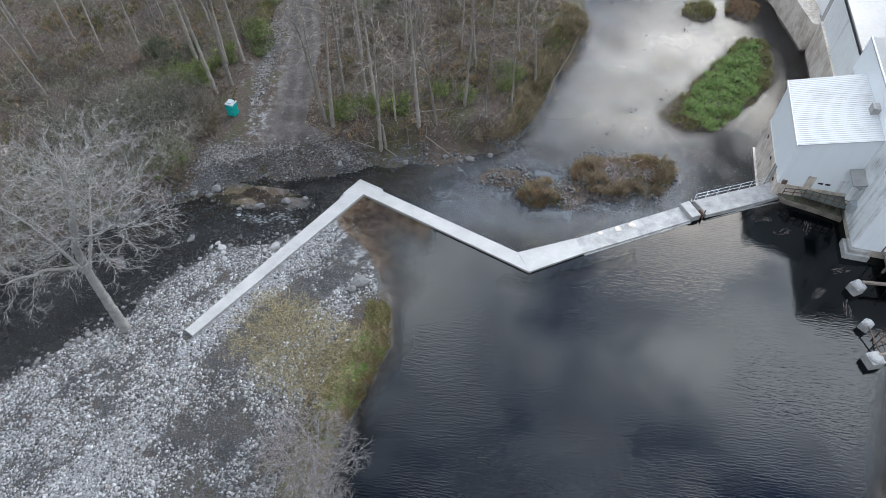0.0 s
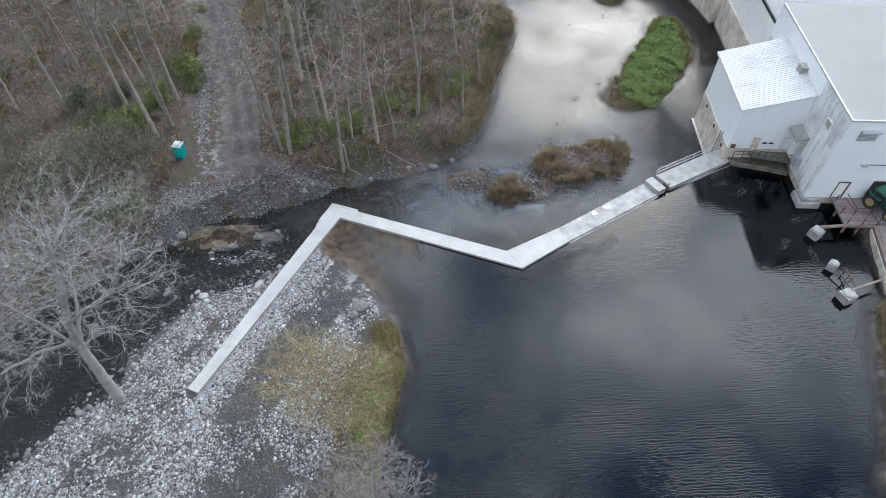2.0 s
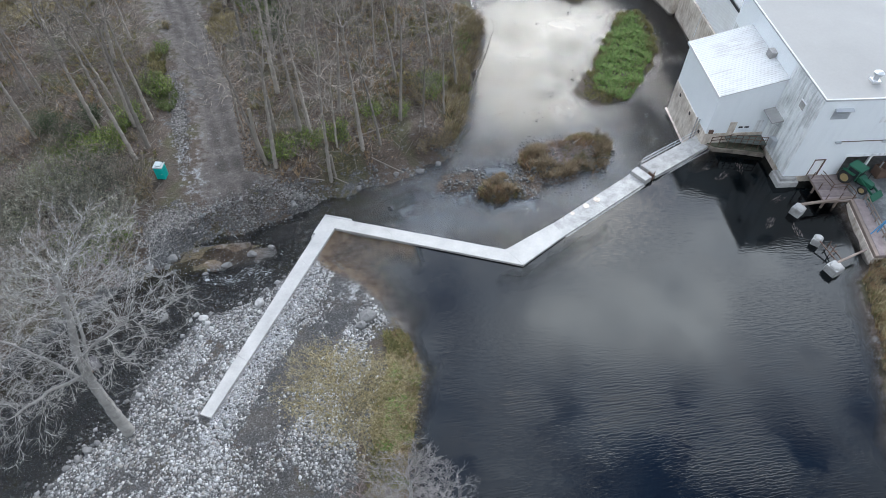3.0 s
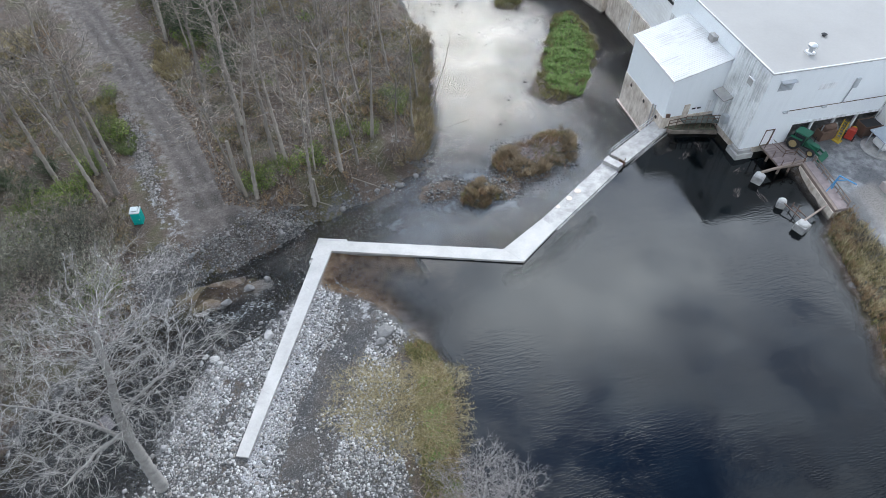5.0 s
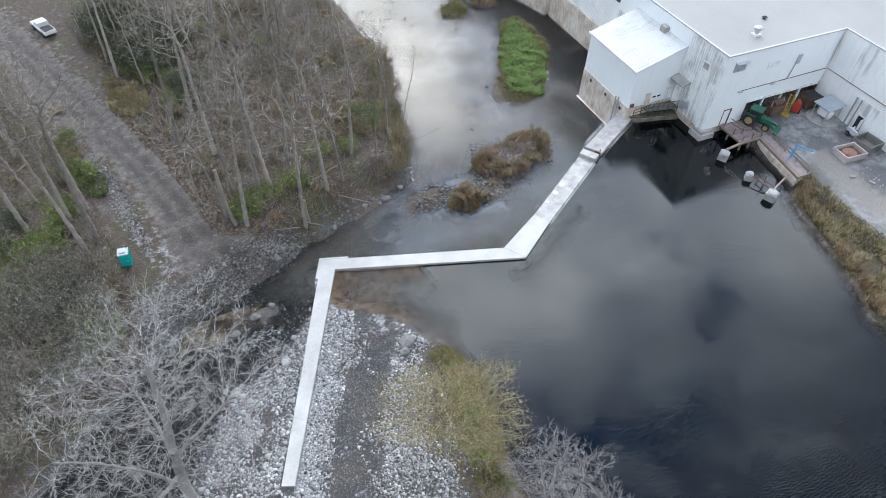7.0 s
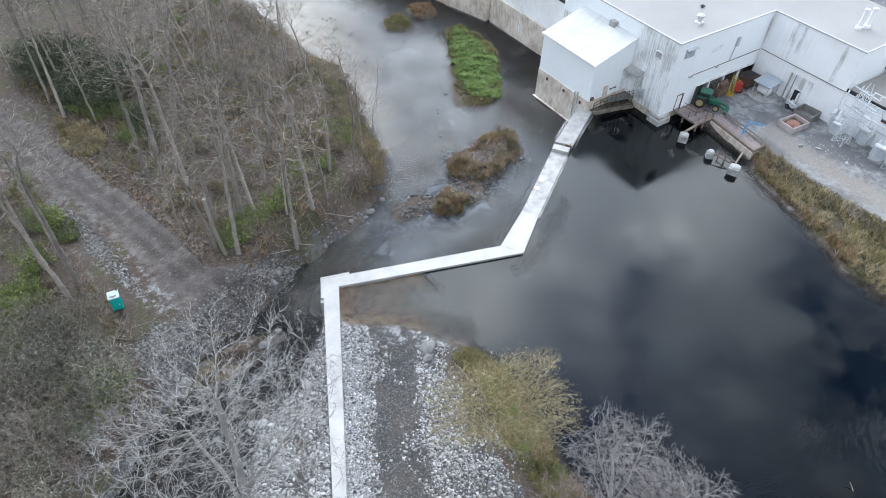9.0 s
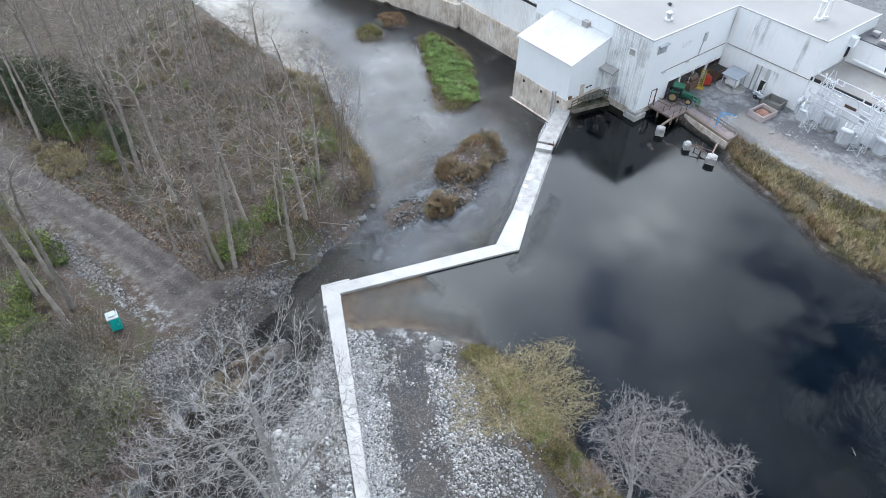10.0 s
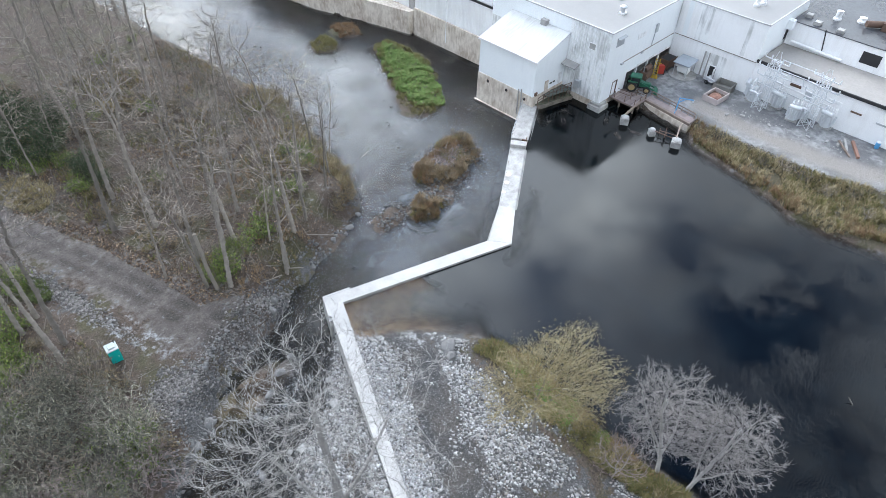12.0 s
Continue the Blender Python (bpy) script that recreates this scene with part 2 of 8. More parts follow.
# ---- the lie of the land ----
RIVER_LEVEL = -2.7
BAR_SHORE = [(-10.6, 47.3), (-11.3, 45.6), (-8.6, 43.2), (-7.2, 41.5), (-5.8, 38.6), (-4.9, 35.8), (-4.1, 32.5), (-4.3, 30.0), (-5.8, 26.4), (-7.6, 22.1), (-9.2, 16.3), (-11.0, 8.0), (-12.5, -10.0), (-14.0, -80.0)]
EAST_SHORE = [(60.0, -80.0), (40.0, -25.0), (34.0, -5.0), (32.1, 2.8), (31.8, 7.5), (33.0, 11.6), (35.2, 14.8), (37.7, 18.5), (40.1, 22.6), (42.3, 26.6), (45.0, 28.2), (46.3, 28.6), (48.5, 41.0), (46.0, 50.5)]
WEIR = [(-8.6, 50.85), (8.9, 40.15), (38.6, 49.6)]
POND = BAR_SHORE + EAST_SHORE + [WEIR[2], WEIR[1], WEIR[0]]
RIVER = [WEIR[0], WEIR[1], WEIR[2], (38.8, 52.0), (40.9, 60.0), (49.2, 58.6), (51.2, 66.0), (55.0, 84.0), (53.2, 92.0), (53.0, 106.0), (60.0, 160.0), (95.0, 320.0), (60.0, 320.0),
         (32.0, 150.0), (26.0, 112.0), (23.8, 97.0), (22.6, 90.0), (22.6, 85.5), (20.3, 81.3), (17.2, 76.3), (15.6, 71.5), (13.5, 67.0), (11.5, 63.6), (9.4, 60.6), (6.8, 59.2), (2.0, 58.4), (-3.8, 57.6), (-8.4, 56.8),
         (-12.4, 55.4), (-16.5, 54.4), (-19.8, 54.2), (-23.5, 52.6), (-28.8, 50.0), (-34.5, 46.8), (-40.0, 43.0), (-47.0, 38.5), (-62.0, 30.0), (-75.0, 20.0), (-70.0, 10.0), (-50.0, 19.0),
         (-40.0, 26.2), (-36.3, 30.4), (-31.8, 33.4), (-28.0, 38.2), (-25.8, 40.6), (-23.0, 43.3), (-18.4, 44.4), (-15.4, 46.6), (-11.2, 49.0)]
ISLETS = [(33.8, 67.0, 4.0, 3.0, 0.45), (36.5, 69.4, 4.1, 3.4, 0.55), (40.0, 72.6, 4.5, 3.8, 0.55), (43.6, 76.6, 4.3, 4.0, 0.55), (46.2, 81.2, 3.2, 3.8, 0.5), (20.0, 55.0, 3.9, 3.7, 0.85), (25.0, 55.6, 4.0, 3.1, 0.95), (12.0, 52.8, 2.4, 2.2, 0.8), (15.5, 52.5, 2.6, 2.2, 0.42),
          (48.0, 93.0, 2.6, 3.2, 0.5), (41.0, 92.5, 2.6, 2.6, 0.5), (8.0, 55.5, 3.2, 1.6, 0.16), (-20.6, 50.9, 4.6, 1.5, -0.06)]
BUILD_O, BUILD_TURN = Vector((43.15, 41.5, 0.0)), -13.68
BUILD = Matrix.Translation(BUILD_O) @ pose(0, 0, 0, 0, 0, BUILD_TURN)
ROAD = [(-16.5, 52.0), (-17.4, 57.5), (-18.2, 63.5), (-18.5, 70.0), (-19.2, 80.0), (-21.2, 91.5), (-23.2, 108.0), (-27.0, 128.0), (-34.0, 160.0)]
YARD = [(47.3, 28.2), (44.6, 20.0), (43.0, 12.6), (42.7, 6.5), (43.5, 0.0), (50.0, -25.0), (75.0, -80.0), (160.0, -80.0), (160.0, 160.0), (56.5, 160.0), (54.5, 106.0), (54.5, 92.0), (56.2, 84.0), (51.5, 66.0), (44.5, 59.0), (46.5, 51.0), (48.8, 41.0)]


def signed(px, py, poly):
    """Distance to a closed outline, negative inside."""
    best = np.full(px.shape, 1e9)
    inside = np.zeros(px.shape, bool)
    for (x0, y0), (x1, y1) in zip(poly, poly[1:] + poly[:1]):
        dx, dy = x1 - x0, y1 - y0
        k = np.clip(((px - x0) * dx + (py - y0) * dy) / (dx * dx + dy * dy + 1e-12), 0, 1)
        best = np.minimum(best, np.hypot(px - x0 - k * dx, py - y0 - k * dy))
        if y0 != y1:
            inside ^= ((y0 > py) != (y1 > py)) & (px < (x1 - x0) * (py - y0) / (y1 - y0) + x0)
    return np.where(inside, -best, best)


def along(px, py, line):
    best = np.full(px.shape, 1e9)
    for (x0, y0), (x1, y1) in zip(line, line[1:]):
        dx, dy = x1 - x0, y1 - y0
        k = np.clip(((px - x0) * dx + (py - y0) * dy) / (dx * dx + dy * dy), 0, 1)
        best = np.minimum(best, np.hypot(px - x0 - k * dx, py - y0 - k * dy))
    return best


def wave(px, py, scale, seed):
    """Smooth value noise in -1..1, from a fixed lattice."""
    rng = np.random.default_rng(seed)
    table = rng.uniform(-1, 1, (64, 64))
    x, y = px / scale, py / scale
    xi, yi = np.floor(x).astype(int), np.floor(y).astype(int)
    fx, fy = x - xi, y - yi
    fx, fy = fx * fx * (3 - 2 * fx), fy * fy * (3 - 2 * fy)
    at = lambda i, j: table[(xi + i) % 64, (yi + j) % 64]
    return (at(0, 0) * (1 - fx) + at(1, 0) * fx) * (1 - fy) + (at(0, 1) * (1 - fx) + at(1, 1) * fx) * fy


def fbm(px, py, scale, seed, octaves=3):
    return sum(wave(px, py, scale / 2 ** k, seed + k) / 2 ** k for k in range(octaves))


def step01(x, a, b):
    k = np.clip((x - a) / (b - a), 0, 1)
    return k * k * (3 - 2 * k)


def smin(a, b, k):
    h = np.clip(0.5 + 0.5 * (b - a) / k, 0, 1)
    return b * (1 - h) + a * h - k * h * (1 - h)


def river_z(px, py):
    """The river's face: level below the weir, falling along the side stream."""
    run = step01(-px, 11.5, 25.0) * 1.55 + np.clip((-px - 25.0) * 0.016, 0, 0.5)
    return RIVER_LEVEL + np.where(py < 70, run, 0)


def bar_side(px, py):
    """Positive on the pond's side of the weir's first leg."""
    return (px + 23.5) * 19.3 - (py - 31.5) * 14.9


def land(px, py):
    px, py = np.asarray(px, float), np.asarray(py, float)
    dp, dr, dy, droad = signed(px, py, POND), signed(px, py, RIVER), signed(px, py, YARD), along(px, py, ROAD)
    dp_n = dp + 0.5 * fbm(px, py, 3.0, 5)
    dr_n = dr + 0.6 * fbm(px, py, 2.6, 9)
    bump_ = 0.25 * fbm(px, py, 9.0, 21) + 0.1 * fbm(px, py, 1.8, 31)
    woods = 0.35 + 0.7 * bump_ + 0.02 * np.clip(py - 75, 0, 200) - 0.2 * np.exp(-(droad / 2.4) ** 2)
    bar = 0.62 + 0.5 * bump_
    on_bar = (step01(-px, -30.0, -26.0)) * step01(54.0 - py, 0, 4) * (dr > -30)
    south = step01((px + 40) * 0.55 - (py - 28) + 14.0, 0, 8) * step01(10 - px, 0, 6)
    high = woods * (1 - south) + bar * south
    high = np.minimum(high, 0.02 + 0.16 * np.maximum(along(px, py, [(-23.45, 31.55), (-8.5, 50.85)]) - 0.7, 0))
    high = np.where(dy < 30, high + (1.3 - high) * step01(-dy, -2.5, 0.3), high)
    kp = np.where(px > 20, 0.75, 0.3 + 0.6 * step01(37 - py, 0, 4))
    side = bar_side(px, py)
    gentle = step01(south, 0.3, 0.9)
    kr = 0.75 * (1 - gentle) + 0.2 * gentle
    east = step01(px, 34, 38)
    kr = kr * (1 - east) + 6.0 * east
    toward_river = river_z(px, py) + np.clip(dr_n * kr, -0.52 + 0.2 * gentle + 0.3 * fbm(px, py, 6.5, 65), 50)
    behind = (side > 0) & (py - 50.85 < -0.61 * (px + 8.5)) & (px < 0)
    toward_river = np.where(behind, 9.0, toward_river)
    shelf = np.exp(-(((px + 6.0) / 5.5) ** 2 + ((py - 45.0) / 4.5) ** 2))
    toward_pond = np.clip(dp_n * kp, -1.9 + 1.35 * shelf, 50)
    for cx, cy, rx, ry, top in ISLETS:
        q = ((px - cx) / rx) ** 2 + ((py - cy) / ry) ** 2 + 0.25 * fbm(px, py, 2.0, 61)
        toward_river = np.maximum(toward_river, np.where(q < 1.6, river_z(px, py) + top * np.minimum(1.0, 1.25 * (1 - q)) + 0.12 * fbm(px, py, 1.2, 63), -9))
    z = smin(high, toward_river, 0.25)
    return smin(z, toward_pond, 0.15)


def axis(lo, hi, fine, far_lo, far_hi):
    core = list(np.arange(lo, hi + fine / 2, fine))
    out, step, x = [], fine, lo
    while x > far_lo:
        step *= 1.35
        x -= step
        out.insert(0, x)
    step, x = fine, hi
    up = []
    while x < far_hi:
        step *= 1.35
        x += step
        up.append(x)
    return np.array(out + core + up)


def bar_axes(px, py):
    """Metres along the weir's first leg from its free end, and to its pond side."""
    return (px + 23.45) * 0.6124 + (py - 31.55) * 0.7906, (px + 23.45) * 0.7906 - (py - 31.55) * 0.6124


def bar_silt(px, py):
    """Dark silt lying between the pale gravel beside the weir and the cobbles of the bar."""
    n1, n2 = fbm(px, py, 7.0, 41), fbm(px, py, 2.2, 51)
    sa, da = bar_axes(px, py)
    blob = lambda s, d, rs, rd: np.exp(-(((sa - s) / rs) ** 2 + ((da - d) / rd) ** 2))
    silt = step01(da, 3.2, 4.2) * step01(8.2 - da, 0, 1.6) * step01(sa, -4, 1) * step01(24 - sa, 0, 3) + blob(5, 5.5, 5.0, 1.9) + blob(-4, 8.5, 4.0, 3.0) + 0.8 * blob(-14, 12, 8, 3.0) + 0.7 * blob(20, 5, 3, 3) + 0.7 * blob(-10, -3.5, 3.0, 1.4) + 0.6 * blob(-18, 1.5, 4.0, 1.6) + 0.5 * blob(3.0, -3.0, 3.5, 1.0)
    return np.clip(silt * 1.8 + 0.55 * n1 + 0.5 * n2 - 0.3, 0, 1)


def on_bar(px, py):
    return step01((px + 40) * 0.55 - (py - 28) + 14.0, 0, 5) * step01(12 - px, 0, 4) * step01(53 - py, 0, 2)


def zone_fine(px, py):
    """Ruts of the track, dark silt on the bar, and the pale fine gravel beside the weir."""
    sa, da = bar_axes(px, py)
    droad, n2 = along(px, py, ROAD), fbm(px, py, 2.2, 51)
    rut = np.exp(-((droad - 0.9) / 0.6) ** 2) * (0.75 + 0.6 * n2) + 0.95 * np.exp(-(((px + 18.6) / 3.4) ** 2 + ((py - 58.5) / 4.5) ** 2)) * (0.55 + n2)
    blob = lambda s, d, rs, rd: np.exp(-(((sa - s) / rs) ** 2 + ((da - d) / rd) ** 2))
    pale = step01(da, 0.3, 0.6) * step01(3.3 + 0.8 * n2 - da, 0, 1.0) * step01(sa, -5.0, 0.0) * step01(21.5 - sa, 0, 2.0) + 0.9 * blob(-13, 4.5, 7.0, 2.6) + 0.8 * blob(17.5, 6.4, 2.6, 0.55)
    pale = pale + 0.42 * np.exp(-(((px + 23.2) / 1.5) ** 2 + ((py - 67.5) / 3.0) ** 2)) + 0.38 * np.exp(-(((px + 22.4) / 1.0) ** 2 + ((py - 62.0) / 3.4) ** 2))
    lane = np.exp(-((signed(px, py, YARD) + 3.2 + 0.5 * n2) / 1.9) ** 2) * 1.2 * (px > 38) * (py < 30)
    rut = np.maximum(rut, lane)
    return np.clip(rut, 0, 1), bar_silt(px, py) * on_bar(px, py), np.clip(pale, 0, 1)


def zone_masks(px, py):
    """What covers the ground: r gravel, g leaf litter, b bare dirt, a grass; and yard."""
    dp, dr, dy, droad = signed(px, py, POND), signed(px, py, RIVER), signed(px, py, YARD), along(px, py, ROAD)
    n1, n2 = fbm(px, py, 7.0, 41), fbm(px, py, 2.2, 51)
    bar, silt = on_bar(px, py), bar_silt(px, py)
    sa, da = bar_axes(px, py)
    blob = lambda s, d, rs, rd: np.exp(-(((sa - s) / rs) ** 2 + ((da - d) / rd) ** 2))
    moss = blob(7.0, 13.4, 5.0, 2.2) + blob(-3, 16, 6.0, 2.6) + blob(12.5, 12.5, 2.2, 1.5)
    moss = np.clip(moss * 1.3 + 0.6 * n2 - 0.35, 0, 1) * bar
    gravel = bar * (1 - 0.97 * silt) * (1 - 0.8 * moss)
    apron = np.exp(-(((px + 25.0) / 4.0) ** 2 + ((py - 55.0) / 3.6) ** 2)) + 0.7 * np.exp(-(((px + 12.0) / 4.5) ** 2 + ((py - 57.0) / 2.2) ** 2)) + 0.8 * np.exp(-(((px + 23.0) / 1.4) ** 2 + ((py - 74.0) / 8.0) ** 2))
    shore = np.exp(-((dr - 0.2) / 1.1) ** 2) * 0.8 * (px < 30)
    gravel = np.clip(np.maximum(gravel, np.clip(1.3 * apron + 0.4 * n2 - 0.2, 0, 1) + shore * (0.7 + 0.5 * n2)), 0, 1)
    dirt = np.clip(1.35 * np.exp(-(droad / 3.8) ** 2) + 0.7 * np.exp(-(((px + 18.0) / 6.0) ** 2 + ((py - 60.0) / 5.0) ** 2)) + 0.3 * n2 - 0.15, 0, 1) * (1 - gravel * 0.8) * (1 - bar)
    dirt = np.maximum(dirt, bar * silt * 0.9)
    yard = step01(-dy + 0.5 * n2, -0.8, 0.6)
    strip = step01(px, 20, 26) * step01(60 - py, 0, 4) * (1 - yard)
    grass = np.clip(strip * step01(dp, 0.1, 0.9) + 0.55 * moss, 0, 1)
    bed = step01(-dp, -0.1, 0.5)
    gravel, dirt = gravel * (1 - bed), np.maximum(dirt, bed)
    return gravel, dirt, grass, yard


gx, gy = axis(-56, 62, 0.5, -2500, 2500), axis(-4, 112, 0.5, -2500, 2500)
GX, GY = np.meshgrid(gx, gy)
GZ = land(GX.ravel(), GY.ravel())
far = np.maximum(0, np.hypot(GX.ravel() - 5, GY.ravel() - 50) - 150)
GZ = GZ + np.where(GZ > -0.2, 1, 0) * np.minimum(far * 0.01, 6) * (1 + 0.3 * fbm(GX.ravel(), GY.ravel(), 160, 71))
nx, ny = len(gx), len(gy)
idx = np.arange(nx * ny).reshape(ny, nx)
quads = np.stack([idx[:-1, :-1], idx[:-1, 1:], idx[1:, 1:], idx[1:, :-1]], axis=-1).reshape(-1, 4)

GROUND, t, p = shader("ground_cover")
co = coords(t, False)
zone = node(t, "ShaderNodeVertexColor", layer_name="zone")
zsep = node(t, "ShaderNodeSeparateColor", {"Color": zone.outputs["Color"]})
z_gravel, z_dirt, z_grass, z_yard = zsep.outputs[0], zsep.outputs[1], zsep.outputs[2], zone.outputs["Alpha"]
def sharp(n, a=0.36, b=0.64):
    return node(t, "ShaderNodeMapRange", {"Value": n, "From Min": a, "From Max": b}).outputs[0]


n_big, n_mid, n_fine = sharp(noise_tex(t, co, 0.22, 4)), sharp(noise_tex(t, co, 1.3, 6, 0.65)), sharp(noise_tex(t, co, 6.0, 5, 0.75))
zone2 = node(t, "ShaderNodeVertexColor", layer_name="zone_fine")
z2sep = node(t, "ShaderNodeSeparateColor", {"Color": zone2.outputs["Color"]})
z_rut, z_silt, z_pale = z2sep.outputs[0], z2sep.outputs[1], z2sep.outputs[2]
vor = node(t, "ShaderNodeTexVoronoi", {"Vector": co, "Scale": 8.0, "Randomness": 1.0})
vor_s = node(t, "ShaderNodeTexVoronoi", {"Vector": co, "Scale": 13.0})
leaf = node(t, "ShaderNodeTexVoronoi", {"Vector": co, "Scale": 7.0})
litter = mix(t, n_mid, (0.013, 0.01, 0.008), (0.105, 0.077, 0.06))
litter = mix(t, 0.45, litter, mix(t, leaf.outputs["Color"], (0.012, 0.009, 0.008), (0.2, 0.145, 0.108)))
litter = mix(t, 0.35, litter, mix(t, n_fine, (0.008, 0.006, 0.005), (0.24, 0.185, 0.145)))
litter = mix(t, ramp(t, n_big, [(0.45, grey(0)), (0.9, grey(0.55))]), litter, mix(t, n_fine, (0.03, 0.035, 0.012), (0.11, 0.115, 0.045)))
stone = mix(t, vor.outputs["Color"], (0.05, 0.048, 0.046), (0.19, 0.182, 0.176))
# shade in the gaps between cobbles, painted near-black along the cell borders
stone = mix(t, ramp(t, vor.outputs["Distance"], [(0.3, grey(0)), (0.55, grey(0.9))]), stone, (0.02, 0.0195, 0.019))
stone = mix(t, 0.35, stone, mix(t, vor_s.outputs["Color"], (0.03, 0.03, 0.03), (0.2, 0.197, 0.194)))
dirt = mix(t, n_mid, (0.07, 0.056, 0.048), (0.195, 0.163, 0.143))
dirt = mix(t, 0.3, dirt, mix(t, n_fine, (0.045, 0.04, 0.037), (0.22, 0.21, 0.2)))
dirt = mix(t, z_rut, dirt, mix(t, n_fine, (0.03, 0.026, 0.0235), (0.098, 0.083, 0.074)))
grass_c = mix(t, n_fine, (0.025, 0.022, 0.013), (0.12, 0.1, 0.055))
yard_c = mix(t, n_mid, (0.19, 0.19, 0.195), (0.37, 0.367, 0.365))
yard_c = mix(t, ramp(t, n_big, [(0.35, grey(0)), (0.65, grey(0.8))]), yard_c, mix(t, n_fine, (0.09, 0.09, 0.095), (0.17, 0.17, 0.175)))
yard_c = mix(t, z_rut, yard_c, mix(t, n_fine, (0.21, 0.19, 0.17), (0.36, 0.33, 0.305)))


def edge(mask, wobble, a=0.35, b=0.65):
    s = node(t, "ShaderNodeMath", {0: wobble, 1: -0.5}, operation="ADD").outputs[0]
    s = node(t, "ShaderNodeMath", {0: s, 1: 0.9, 2: mask}, operation="MULTIPLY_ADD").outputs[0]
    return node(t, "ShaderNodeMapRange", {"Value": s, "From Min": a, "From Max": b}).outputs[0]


col = mix(t, edge(z_grass, n_mid), litter, grass_c)
col = mix(t, edge(z_dirt, n_mid), col, dirt)
col = mix(t, edge(z_gravel, n_mid), col, stone)
pale = mix(t, vor_s.outputs["Color"], (0.1, 0.1, 0.103), (0.46, 0.46, 0.465))
silt_c = mix(t, n_fine, (0.022, 0.022, 0.024), (0.09, 0.088, 0.087))
silt_c = mix(t, ramp(t, n_big, [(0.3, grey(0)), (0.8, grey(0.7))]), silt_c, mix(t, n_fine, (0.045, 0.039, 0.034), (0.14, 0.124, 0.11)))
silt_c = mix(t, ramp(t, vor_s.outputs["Color"], [(0.8, grey(0)), (0.86, grey(0.8))]), silt_c, (0.3, 0.297, 0.29))
col = mix(t, edge(z_silt, n_fine), col, silt_c)
col = mix(t, edge(z_pale, n_mid), col, pale)
col = mix(t, edge(z_yard, n_fine), col, yard_c)
col = mix(t, zone2.outputs["Alpha"], col, mix(t, n_mid, (0.12, 0.068, 0.036), (0.32, 0.22, 0.135)))
t.links.new(col, p.inputs["Base Color"])
p.inputs["Roughness"].default_value = 0.92
hgt = mix(t, edge(z_gravel, n_mid), n_fine, vor.outputs["Distance"])
bump(t, p, hgt, 0.8, 0.09)

ground = tagged(new("ground", fast_mesh("ground", np.column_stack([GX.ravel(), GY.ravel(), GZ]), quads, GROUND, True)),
                "leaf-strewn wooded banks, gravel bar and grey yard ground", "ground", kind="structure")
attr = ground.data.color_attributes.new("zone", "FLOAT_COLOR", "POINT")
zr, zd, zg, zy = zone_masks(GX.ravel(), GY.ravel())
attr.data.foreach_set("color", np.column_stack([zr, zd, zg, zy]).astype(np.float32).ravel())
attr = ground.data.color_attributes.new("zone_fine", "FLOAT_COLOR", "POINT")
attr.data.foreach_set("color", np.column_stack([*zone_fine(GX.ravel(), GY.ravel()), step01(-signed(GX.ravel(), GY.ravel(), POND), -0.2, 0.6) * step01(10 - GX.ravel(), 0, 4) * step01(GY.ravel(), 38, 42) + 0.4 * np.exp(-(((GX.ravel() + 20.6) / 4.2) ** 2 + ((GY.ravel() - 50.9) / 1.5) ** 2) ** 2)]).astype(np.float32).ravel())


